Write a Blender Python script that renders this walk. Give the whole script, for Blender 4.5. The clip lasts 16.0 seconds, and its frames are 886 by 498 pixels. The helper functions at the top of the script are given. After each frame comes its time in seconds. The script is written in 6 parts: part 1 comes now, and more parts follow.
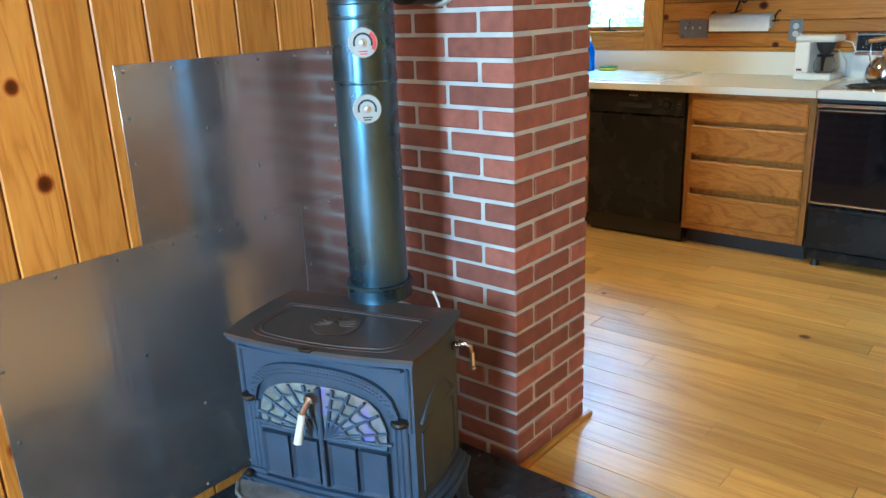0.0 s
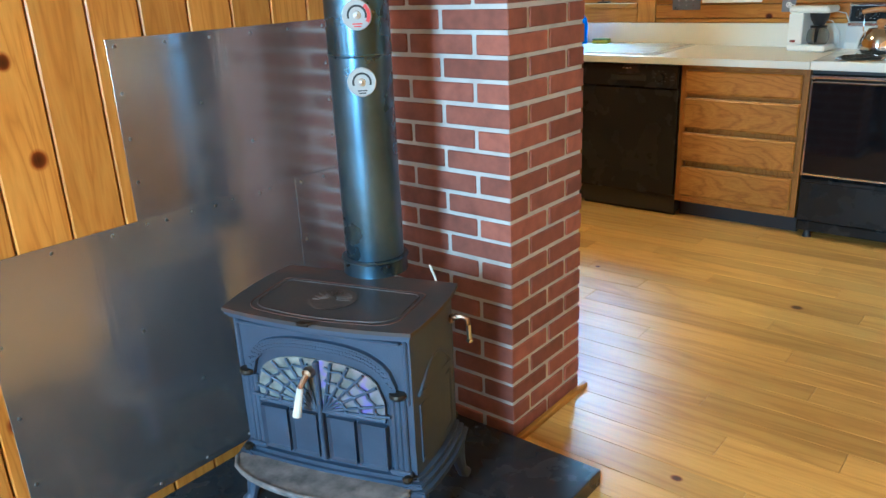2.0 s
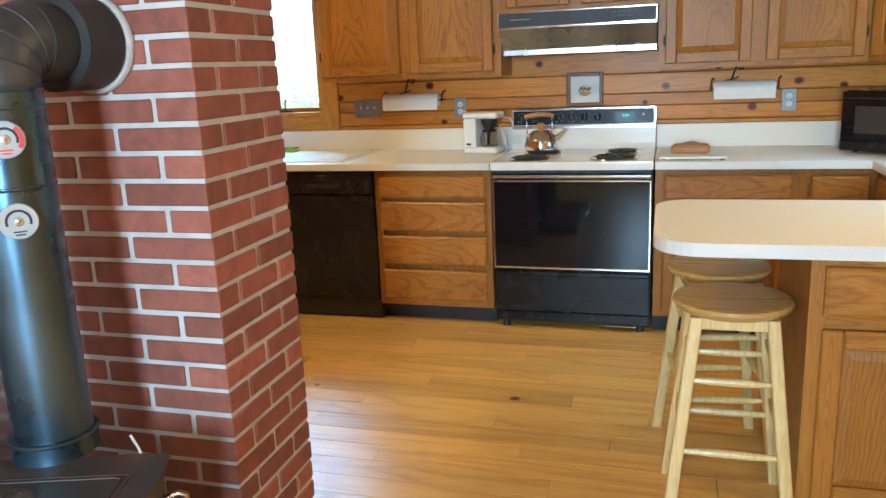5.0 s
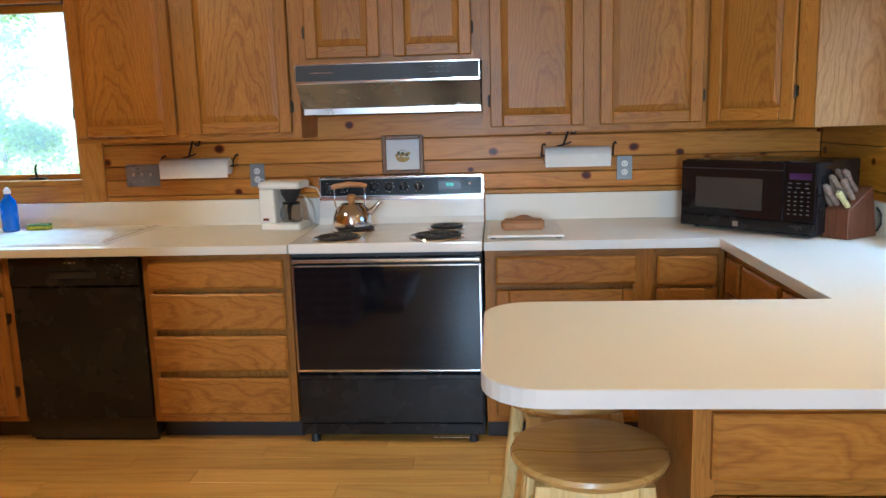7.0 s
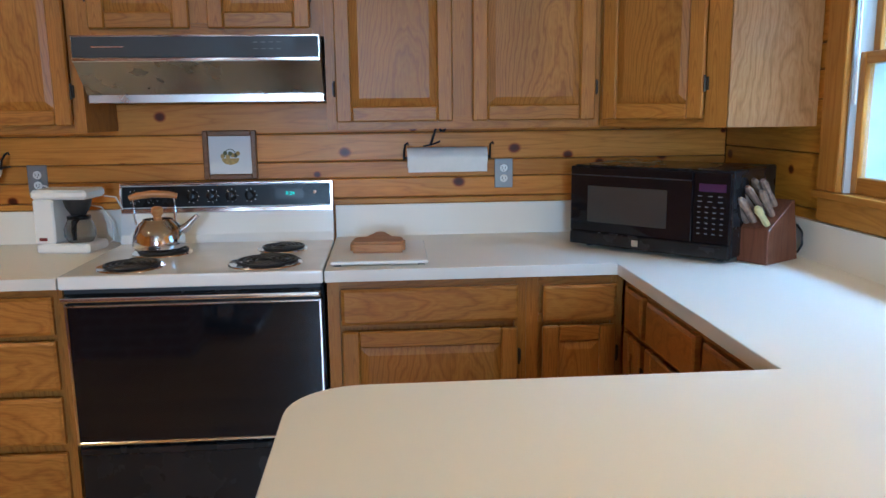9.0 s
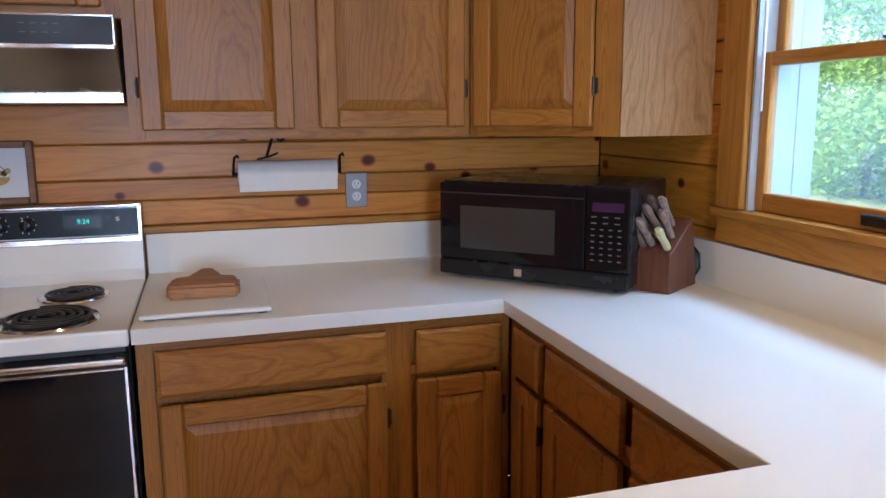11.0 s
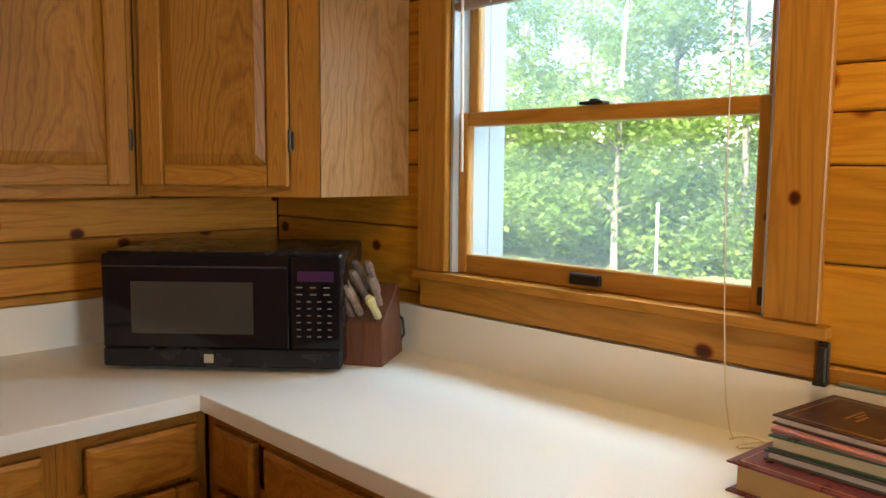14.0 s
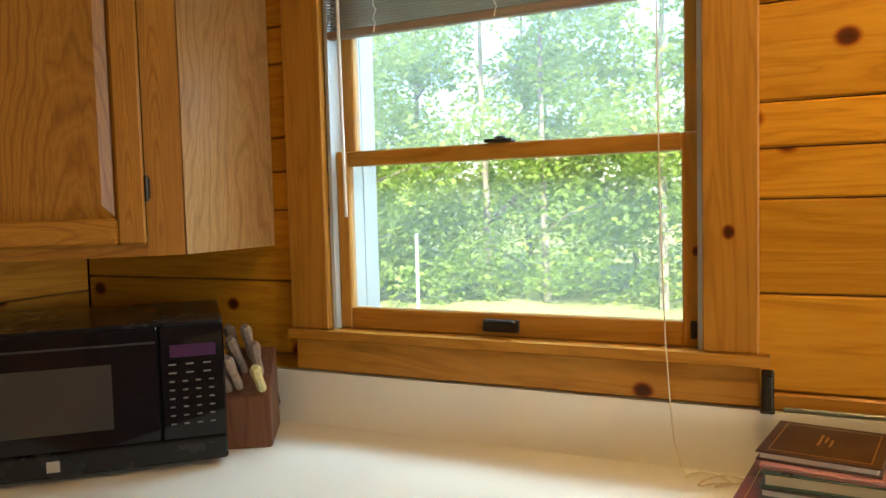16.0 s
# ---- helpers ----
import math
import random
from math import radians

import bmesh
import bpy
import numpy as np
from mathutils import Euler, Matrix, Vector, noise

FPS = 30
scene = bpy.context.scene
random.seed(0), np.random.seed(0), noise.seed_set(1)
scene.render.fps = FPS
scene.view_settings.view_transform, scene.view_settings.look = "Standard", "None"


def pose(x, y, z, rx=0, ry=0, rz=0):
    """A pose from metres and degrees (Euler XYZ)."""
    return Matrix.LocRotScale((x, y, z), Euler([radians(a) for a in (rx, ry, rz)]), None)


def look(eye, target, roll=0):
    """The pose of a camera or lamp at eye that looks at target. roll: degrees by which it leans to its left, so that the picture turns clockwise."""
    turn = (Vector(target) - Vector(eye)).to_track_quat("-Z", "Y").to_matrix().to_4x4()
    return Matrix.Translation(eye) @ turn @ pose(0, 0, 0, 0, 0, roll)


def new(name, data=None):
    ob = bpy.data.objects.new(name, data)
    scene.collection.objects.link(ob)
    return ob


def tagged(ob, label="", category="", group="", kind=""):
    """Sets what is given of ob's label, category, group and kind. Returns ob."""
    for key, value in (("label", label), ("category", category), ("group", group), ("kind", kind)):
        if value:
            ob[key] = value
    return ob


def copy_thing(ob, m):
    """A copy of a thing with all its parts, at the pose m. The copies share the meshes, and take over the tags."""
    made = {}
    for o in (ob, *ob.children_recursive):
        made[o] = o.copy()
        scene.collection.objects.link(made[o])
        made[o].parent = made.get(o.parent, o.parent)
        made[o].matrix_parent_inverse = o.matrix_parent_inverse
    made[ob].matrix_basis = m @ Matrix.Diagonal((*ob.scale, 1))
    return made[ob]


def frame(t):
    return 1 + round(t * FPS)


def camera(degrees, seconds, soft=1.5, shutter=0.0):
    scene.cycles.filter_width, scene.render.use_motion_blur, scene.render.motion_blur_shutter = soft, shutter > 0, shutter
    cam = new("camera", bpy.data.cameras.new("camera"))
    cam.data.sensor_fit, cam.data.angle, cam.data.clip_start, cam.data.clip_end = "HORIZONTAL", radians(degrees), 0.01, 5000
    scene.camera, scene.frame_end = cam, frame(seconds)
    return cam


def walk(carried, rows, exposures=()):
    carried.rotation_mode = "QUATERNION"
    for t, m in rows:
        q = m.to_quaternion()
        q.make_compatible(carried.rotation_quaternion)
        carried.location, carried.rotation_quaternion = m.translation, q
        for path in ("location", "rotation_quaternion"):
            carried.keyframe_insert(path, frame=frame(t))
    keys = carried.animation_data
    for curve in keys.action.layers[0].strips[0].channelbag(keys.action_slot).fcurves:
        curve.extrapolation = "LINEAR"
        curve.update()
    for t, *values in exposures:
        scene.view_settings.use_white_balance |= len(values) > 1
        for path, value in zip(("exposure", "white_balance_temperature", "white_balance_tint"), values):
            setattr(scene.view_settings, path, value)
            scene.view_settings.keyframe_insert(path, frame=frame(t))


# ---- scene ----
cam = camera(59.8, 16.0)
PATH = [
    (0, (0.632, -4.128, 1.4), (-0.602, -2.678, 0.788), -2.3),
    (0.5, (0.635, -4.14, 1.404), (-0.598, -2.69, 0.789), -2.2),
    (1, (0.635, -4.143, 1.396), (-0.595, -2.703, 0.754), -2.3),
    (1.5, (0.636, -4.142, 1.397), (-0.588, -2.708, 0.73), -2.5),
    (2, (0.629, -4.139, 1.396), (-0.579, -2.694, 0.724), -2.6),
    (2.5, (0.596, -4.149, 1.398), (-0.569, -2.665, 0.734), -2.9),
    (3, (0.524, -4.166, 1.409), (-0.562, -2.62, 0.754), -3.4),
    (3.5, (0.453, -4.188, 1.394), (-0.525, -2.569, 0.742), -3.9),
    (4, (0.44, -4.191, 1.401), (-0.423, -2.501, 0.768), -3.5),
    (4.5, (0.451, -4.134, 1.42), (-0.258, -2.34, 0.892), -2.4),
    (5, (0.463, -3.97, 1.412), (-0.083, -2.101, 0.954), -2.4),
    (7.5, (0.485, -2.967, 1.436), (0.386, -0.996, 1.112), -1.4),
    (8, (0.554, -2.722, 1.44), (0.499, -0.748, 1.118), -1.4),
    (8.5, (0.621, -2.605, 1.421), (0.679, -0.635, 1.076), -1.1),
    (11, (0.619, -1.963, 1.429), (1.195, -0.08, 1.079), -0.4),
    (11.5, (0.61, -1.95, 1.443), (1.446, -0.173, 1.063), -0.8),
    (12, (0.562, -1.949, 1.443), (1.71, -0.359, 1.051), -0.9),
    (12.5, (0.528, -1.956, 1.421), (1.961, -0.613, 1.043), -0.6),
    (13, (0.506, -1.905, 1.428), (1.988, -0.596, 1.126), 0.4),
    (13.5, (0.515, -1.779, 1.421), (1.939, -0.395, 1.183), 0.6),
    (14, (0.568, -1.626, 1.432), (1.972, -0.217, 1.226), 0.5),
    (14.5, (0.589, -1.508, 1.425), (2.017, -0.122, 1.232), 0.1),
    (15, (0.539, -1.364, 1.442), (2.066, -0.086, 1.254), -1.3),
    (15.5, (0.461, -1.256, 1.457), (2.144, -0.187, 1.295), -2.1),
    (16, (0.487, -1.215, 1.458), (2.285, -0.349, 1.333), -1.5),
]
walk(cam, [(t, look(eye, target, roll)) for t, eye, target, roll in PATH],
     exposures=[(0, 2.5, 4350, -14), (3.8, 2.5, 4500, -11), (5, 2.45, 4900, -6), (7.5, 2.12, 4950, 1), (8, 2.1, 4800, 1), (8.6, 2.0, 4500, 0), (11.0, 1.9, 4850, 11), (11.5, 1.85, 4600, 10), (12.0, 1.83, 5250, 10), (12.5, 1.83, 6200, 9), (14.5, 1.82, 6400, 3), (16, 1.8, 6700, 0)])

# ---- world, sun, window light, west fill ----
world = bpy.data.worlds.new("world")
scene.world = world
world.use_nodes = True
sky = world.node_tree.nodes.new("ShaderNodeTexSky")
sky.sky_type = "NISHITA"
sky.sun_disc = False
sky.sun_elevation = radians(38)
sky.sun_rotation = radians(-110)
world.node_tree.links.new(sky.outputs[0], world.node_tree.nodes["Background"].inputs[0])
world.node_tree.nodes["Background"].inputs[1].default_value = 0.15

sun = new("sun", bpy.data.lights.new("sun", "SUN"))
sun.data.energy, sun.data.angle, sun.data.color = 5.0, radians(0.6), (1.0, 0.95, 0.87)
sun.matrix_world = look((-12, -4.5, 10), (0, 0, 0))


def area_light(name, eye, target, w, h, power, color):
    la = bpy.data.lights.new(name, "AREA")
    la.shape, la.size, la.size_y, la.energy, la.color = "RECTANGLE", w, h, power, color
    ob = new(name, la)
    ob.matrix_world = look(eye, target)
    return ob


area_light("daylight_east", (2.80, -0.60, 2.62), (1.2, -0.62, 0.9), 1.0, 0.75, 19, (0.56, 0.79, 1.0))
area_light("daylight_north", (-2.07, 1.50, 2.62), (-1.8, -0.3, 0.7), 0.95, 0.75, 30, (0.56, 0.79, 1.0))
area_light("daylight_south", (0.25, -6.58, 1.55), (0.1, -2.0, 1.2), 0.62, 1.25, 36, (0.80, 0.91, 1.0))
# fill lamp in an unseen opening, added to lift the room by bounce
area_light("fill_west", (-1.30, -5.35, 1.42), (0.6, -4.4, 2.0), 0.95, 1.15, 5, (1.0, 0.98, 0.94))

# warm recessed lamps in the kitchen ceiling; their housings stand with the ceiling
LAMP_SPOTS = [(1.50, -1.55, 3.5), (-1.35, -0.95, 5.0)]
for lamp_x, lamp_y, watts in LAMP_SPOTS:
    lamp = bpy.data.lights.new("recessed_lamp_light", "AREA")
    lamp.shape, lamp.size, lamp.energy, lamp.color = "DISK", 0.13, watts, (1.0, 0.66, 0.30)
    new("recessed_lamp_light", lamp).matrix_world = look((lamp_x, lamp_y, 2.422), (lamp_x, lamp_y + 0.001, 0.0))

# ---- materials ----
def mat(name):
    m = bpy.data.materials.new(name)
    m.use_nodes = True
    return m, m.node_tree.nodes, m.node_tree.links, m.node_tree.nodes["Principled BSDF"]


def ramp(n, stops):
    r = n.new("ShaderNodeValToRGB")
    e = r.color_ramp.elements
    while len(e) < len(stops):
        e.new(0.5)
    for el, (p, c) in zip(e, stops):
        el.position, el.color = p, (*c, 1)
    return r


def coords(n, l, scale, rand=3.0):
    """Object coordinates, moved by a random amount for each object, stretched."""
    tc, oi = n.new("ShaderNodeTexCoord"), n.new("ShaderNodeObjectInfo")
    mul = n.new("ShaderNodeVectorMath")
    mul.operation = "MULTIPLY_ADD"
    comb = n.new("ShaderNodeCombineXYZ")
    for k, f in enumerate((1.0, 1.7, 2.3)):
        mm = n.new("ShaderNodeMath")
        mm.operation = "MULTIPLY"
        mm.inputs[1].default_value = f * rand
        l.new(oi.outputs["Random"], mm.inputs[0])
        l.new(mm.outputs[0], comb.inputs[k])
    add = n.new("ShaderNodeVectorMath")
    add.operation = "ADD"
    l.new(tc.outputs["Object"], add.inputs[0])
    l.new(comb.outputs[0], add.inputs[1])
    mp = n.new("ShaderNodeMapping")
    mp.inputs["Scale"].default_value = scale
    l.new(add.outputs[0], mp.inputs[0])
    return mp, oi, add


def noise_node(n, l, vec, scale, detail=4, rough=0.55, dist=0.0):
    t = n.new("ShaderNodeTexNoise")
    t.inputs["Scale"].default_value, t.inputs["Detail"].default_value = scale, detail
    t.inputs["Roughness"].default_value, t.inputs["Distortion"].default_value = rough, dist
    l.new(vec, t.inputs["Vector"])
    return t


def mixc(n, l, kind, fac, a, b):
    m = n.new("ShaderNodeMix")
    m.data_type, m.blend_type = "RGBA", kind
    for sock, v in ((m.inputs[0], fac), (m.inputs[6], a), (m.inputs[7], b)):
        if isinstance(v, (int, float)):
            sock.default_value = v
        elif isinstance(v, tuple):
            sock.default_value = (*v, 1)
        else:
            l.new(v, sock)
    return m.outputs[2]


def wood(name, dark, mid, light, axis=0, grain=1.0, knots=0.0, rough=0.4, spread=0.25, across=2, coat=0.15, bump=0.15, band=14.0, spec=0.25):
    """Wood with its grain along an axis; knots when asked, spaced over the face spanned by axis and across."""
    m, n, l, b = mat(name)
    sc = [1.0, 1.0, 1.0]
    sc[axis] = 0.09
    mp, oi, add = coords(n, l, tuple(sc))
    big = noise_node(n, l, mp.outputs[0], band * grain, 3, 0.5, 1.2)
    fine = noise_node(n, l, mp.outputs[0], 160 * grain, 3, 0.6)
    wv = n.new("ShaderNodeMath")
    wv.operation = "MULTIPLY"
    wv.inputs[1].default_value = 6.0
    l.new(big.outputs[0], wv.inputs[0])
    fr = n.new("ShaderNodeMath")
    fr.operation = "PINGPONG"
    fr.inputs[1].default_value = 0.5
    l.new(wv.outputs[0], fr.inputs[0])
    dbl = n.new("ShaderNodeMath")
    dbl.operation = "MULTIPLY_ADD"
    dbl.inputs[1].default_value, dbl.inputs[2].default_value = 1.1, 0.18
    l.new(fr.outputs[0], dbl.inputs[0])
    base = ramp(n, [(0.0, dark), (0.35, mid), (1.0, light)])
    l.new(dbl.outputs[0], base.inputs[0])
    fr2 = ramp(n, [(0.3, (0.72, 0.68, 0.62)), (0.62, (1, 1, 1))])
    l.new(fine.outputs[0], fr2.inputs[0])
    col = mixc(n, l, "MULTIPLY", 0.42, base.outputs[0], fr2.outputs[0])
    tone = n.new("ShaderNodeMapRange")
    tone.inputs[3].default_value, tone.inputs[4].default_value = 1 - spread, 1 + spread
    l.new(oi.outputs["Random"], tone.inputs[0])
    col = mixc(n, l, "MULTIPLY", 1.0, col, tone.outputs[0])
    if knots > 0:
        sx = n.new("ShaderNodeSeparateXYZ")
        l.new(add.outputs[0], sx.inputs[0])
        cb = n.new("ShaderNodeCombineXYZ")
        for k, (ax, f) in enumerate(((axis, 4.6), (across, 5.6))):
            mm = n.new("ShaderNodeMath")
            mm.operation = "MULTIPLY"
            mm.inputs[1].default_value = f
            l.new(sx.outputs[ax], mm.inputs[0])
            l.new(mm.outputs[0], cb.inputs[k])
        wob = noise_node(n, l, add.outputs[0], 9, 2)
        wadd = n.new("ShaderNodeMixRGB")
        wadd.inputs[0].default_value = 0.06
        l.new(cb.outputs[0], wadd.inputs[1])
        l.new(wob.outputs["Color"], wadd.inputs[2])
        vo = n.new("ShaderNodeTexVoronoi")
        vo.voronoi_dimensions = "2D"
        vo.inputs["Scale"].default_value = 1.0
        vo.inputs["Randomness"].default_value = 1.0
        l.new(wadd.outputs[0], vo.inputs["Vector"])
        sep = n.new("ShaderNodeSeparateColor")
        l.new(vo.outputs["Color"], sep.inputs[0])
        pick = n.new("ShaderNodeMapRange")
        pick.inputs[1].default_value, pick.inputs[2].default_value = 1 - knots, 1.02 - knots
        size = n.new("ShaderNodeMapRange")
        size.inputs[3].default_value, size.inputs[4].default_value = 0.06, 0.155
        l.new(sep.outputs[1], size.inputs[0])
        pick.inputs[3].default_value = 0.0005
        l.new(size.outputs[0], pick.inputs[4])
        l.new(sep.outputs[0], pick.inputs[0])
        dv = n.new("ShaderNodeMath")
        dv.operation = "DIVIDE"
        far = n.new("ShaderNodeMath")
        far.operation = "ADD"
        far.inputs[1].default_value = 0.002
        l.new(vo.outputs["Distance"], far.inputs[0])
        l.new(far.outputs[0], dv.inputs[0])
        l.new(pick.outputs[0], dv.inputs[1])
        kr = ramp(n, [(0.0, (0.10, 0.05, 0.03)), (0.45, (0.16, 0.07, 0.04)), (0.62, (0.28, 0.12, 0.06)), (0.74, (0.62, 0.40, 0.26)), (1.0, (1, 1, 1))])
        l.new(dv.outputs[0], kr.inputs[0])
        col = mixc(n, l, "MULTIPLY", 1.0, col, kr.outputs[0])
    l.new(col, b.inputs["Base Color"])
    rr = n.new("ShaderNodeMapRange")
    rr.inputs[3].default_value, rr.inputs[4].default_value = rough - 0.07, rough + 0.1
    l.new(big.outputs[0], rr.inputs[0])
    l.new(rr.outputs[0], b.inputs["Roughness"])
    b.inputs["Coat Weight"].default_value, b.inputs["Coat Roughness"].default_value = coat, 0.25
    b.inputs["Specular IOR Level"].default_value = spec
    bp = n.new("ShaderNodeBump")
    bp.inputs["Strength"].default_value, bp.inputs["Distance"].default_value = bump, 0.002
    l.new(fine.outputs[0], bp.inputs["Height"])
    l.new(bp.outputs[0], b.inputs["Normal"])
    return m


def oak(name, dark, mid, light, axis=2, across=0, arch=30.0, pace=7.0):
    """Plain-sawn oak: arched growth rings along an axis, over fine open pores."""
    m, n, l, b = mat(name)
    sc = [1.0, 1.0, 1.0]
    sc[axis] = 0.05
    mp, oi, add = coords(n, l, tuple(sc))
    soft = [1.0, 1.0, 1.0]
    soft[axis] = 0.35
    mp2 = n.new("ShaderNodeMapping")
    mp2.inputs["Scale"].default_value = tuple(soft)
    l.new(add.outputs[0], mp2.inputs[0])
    tc = n.new("ShaderNodeTexCoord")
    gen, obj = n.new("ShaderNodeSeparateXYZ"), n.new("ShaderNodeSeparateXYZ")
    l.new(tc.outputs["Generated"], gen.inputs[0])
    l.new(add.outputs[0], obj.inputs[0])

    def op(kind, a, c, d=0.0):
        q = n.new("ShaderNodeMath")
        q.operation = kind
        for sock, v in zip(q.inputs, (a, c, d)):
            if isinstance(v, (int, float)):
                sock.default_value = v
            else:
                l.new(v, sock)
        return q.outputs[0]

    off = op("MULTIPLY_ADD", oi.outputs["Random"], 0.5, -0.75)
    u = op("ADD", gen.outputs[across], off)
    rings = op("MULTIPLY_ADD", op("MULTIPLY", u, u), arch, op("MULTIPLY", obj.outputs[axis], pace))
    warp = noise_node(n, l, mp2.outputs[0], 7, 4, 0.55)
    rings = op("MULTIPLY_ADD", warp.outputs[0], 6.0, rings)
    saw = op("PINGPONG", rings, 0.5)
    pores = noise_node(n, l, mp.outputs[0], 230, 3, 0.6)
    blotch = noise_node(n, l, mp2.outputs[0], 5, 3)
    base = ramp(n, [(0.0, dark), (0.14, mid), (0.34, light), (0.5, mid)])
    l.new(saw, base.inputs[0])
    pr = ramp(n, [(0.36, (0.62, 0.55, 0.48)), (0.56, (1, 1, 1))])
    l.new(pores.outputs[0], pr.inputs[0])
    col = mixc(n, l, "MULTIPLY", 0.40, base.outputs[0], pr.outputs[0])
    br = ramp(n, [(0.3, (0.84, 0.82, 0.80)), (0.7, (1.08, 1.07, 1.05))])
    l.new(blotch.outputs[0], br.inputs[0])
    col = mixc(n, l, "MULTIPLY", 1.0, col, br.outputs[0])
    tone = n.new("ShaderNodeMapRange")
    tone.inputs[3].default_value, tone.inputs[4].default_value = 0.90, 1.10
    l.new(oi.outputs["Random"], tone.inputs[0])
    l.new(mixc(n, l, "MULTIPLY", 1.0, col, tone.outputs[0]), b.inputs["Base Color"])
    rr = n.new("ShaderNodeMapRange")
    rr.inputs[3].default_value, rr.inputs[4].default_value = 0.30, 0.48
    l.new(pores.outputs[0], rr.inputs[0])
    l.new(rr.outputs[0], b.inputs["Roughness"])
    b.inputs["Specular IOR Level"].default_value = 0.35
    bp = n.new("ShaderNodeBump")
    bp.inputs["Strength"].default_value, bp.inputs["Distance"].default_value = 0.2, 0.002
    l.new(pores.outputs[0], bp.inputs["Height"])
    l.new(bp.outputs[0], b.inputs["Normal"])
    return m


def plain(name, color, rough=0.5, metal=0.0, vary=0.08, scale=8.0, bump=0.05, coat=0.0, fine=120.0, rvary=0.08, rand=0.0, spec=0.5):
    """A painted, moulded or metal surface with blotches and fine relief."""
    m, n, l, b = mat(name)
    mp, oi, add = coords(n, l, (1, 1, 1), 2.0)
    big = noise_node(n, l, mp.outputs[0], scale, 5)
    sm = noise_node(n, l, mp.outputs[0], fine, 3)
    lo = tuple(max(0, c * (1 - vary)) for c in color)
    hi = tuple(min(1, c * (1 + vary)) for c in color)
    r = ramp(n, [(0.3, lo), (0.7, hi)])
    l.new(big.outputs[0], r.inputs[0])
    col = r.outputs[0]
    if rand:
        tone = n.new("ShaderNodeMapRange")
        tone.inputs[3].default_value, tone.inputs[4].default_value = 1 - rand, 1 + rand
        l.new(oi.outputs["Random"], tone.inputs[0])
        col = mixc(n, l, "MULTIPLY", 1.0, col, tone.outputs[0])
    l.new(col, b.inputs["Base Color"])
    rr = n.new("ShaderNodeMapRange")
    rr.inputs[1].default_value, rr.inputs[2].default_value = 0.3, 0.7
    rr.inputs[3].default_value, rr.inputs[4].default_value = max(0.02, rough - rvary), rough + rvary
    l.new(big.outputs[0], rr.inputs[0])
    l.new(rr.outputs[0], b.inputs["Roughness"])
    b.inputs["Metallic"].default_value = metal
    b.inputs["Coat Weight"].default_value = coat
    b.inputs["Specular IOR Level"].default_value = spec
    if bump:
        bp = n.new("ShaderNodeBump")
        bp.inputs["Strength"].default_value, bp.inputs["Distance"].default_value = bump, 0.002
        l.new(sm.outputs[0], bp.inputs["Height"])
        l.new(bp.outputs[0], b.inputs["Normal"])
    return m


def glass(name, tint=(1, 1, 1), rough=0.0):
    m, n, l, b = mat(name)
    b.inputs["Base Color"].default_value = (*tint, 1)
    b.inputs["Transmission Weight"].default_value = 1.0
    b.inputs["Roughness"].default_value = rough
    b.inputs["IOR"].default_value = 1.45
    return m


PINE_V = wood("pine_board_vertical", (0.38, 0.138, 0.014), (0.56, 0.232, 0.030), (0.64, 0.305, 0.052), 2, 0.8, 0.22, 0.36, 0.16, 1, 0.06)
PINE_X = wood("pine_board_x", (0.36, 0.128, 0.012), (0.54, 0.216, 0.025), (0.61, 0.280, 0.042), 0, 0.8, 0.62, 0.36, 0.16, 2, 0.06)
PINE_Y = wood("pine_board_y", (0.36, 0.138, 0.008), (0.53, 0.232, 0.016), (0.60, 0.295, 0.028), 1, 0.8, 0.92, 0.36, 0.14, 2, 0.06)
PINE_TRIM_V = wood("pine_trim_vertical", (0.29, 0.115, 0.014), (0.42, 0.185, 0.024), (0.49, 0.235, 0.038), 2, 0.8, 0.10, 0.36, 0.08, 1, 0.06)
PINE_TRIM_Y = wood("pine_trim_y", (0.29, 0.115, 0.014), (0.42, 0.185, 0.024), (0.49, 0.235, 0.038), 1, 0.8, 0.10, 0.36, 0.08, 2, 0.06)
PINE_TRIM_X = wood("pine_trim_x", (0.29, 0.115, 0.014), (0.42, 0.185, 0.024), (0.49, 0.235, 0.038), 0, 0.8, 0.10, 0.36, 0.08, 2, 0.06)
OAK_V = oak("oak_vertical", (0.262, 0.104, 0.012), (0.33, 0.138, 0.016), (0.385, 0.172, 0.024), 2, 0)
OAK_X = oak("oak_x", (0.262, 0.104, 0.012), (0.33, 0.138, 0.016), (0.385, 0.172, 0.024), 0, 2, 5.0, 5.0)
OAK_Y = oak("oak_y", (0.262, 0.104, 0.012), (0.33, 0.138, 0.016), (0.385, 0.172, 0.024), 1, 2, 5.0, 5.0)
OAK_PALE = oak("oak_pale_vertical", (0.31, 0.162, 0.056), (0.38, 0.20, 0.07), (0.44, 0.245, 0.095), 2, 0, 11.0, 4.0)
FLOOR_WOOD = wood("floor_plank_maple", (0.44, 0.215, 0.038), (0.63, 0.345, 0.074), (0.71, 0.425, 0.108), 0, 0.6, 0.03, 0.36, 0.15, 1, 0.15, 0.06, 7.0, 0.5)
STOOL_WOOD = wood("stool_birch", (0.53, 0.36, 0.13), (0.66, 0.49, 0.20), (0.73, 0.58, 0.27), 2, 1.0, 0, 0.35, 0.06, 1, 0.3)
STOOL_SEAT = wood("stool_seat_wood", (0.349, 0.195, 0.052), (0.456, 0.281, 0.081), (0.533, 0.354, 0.115), 0, 1.0, 0, 0.28, 0.05, 1, 0.5)
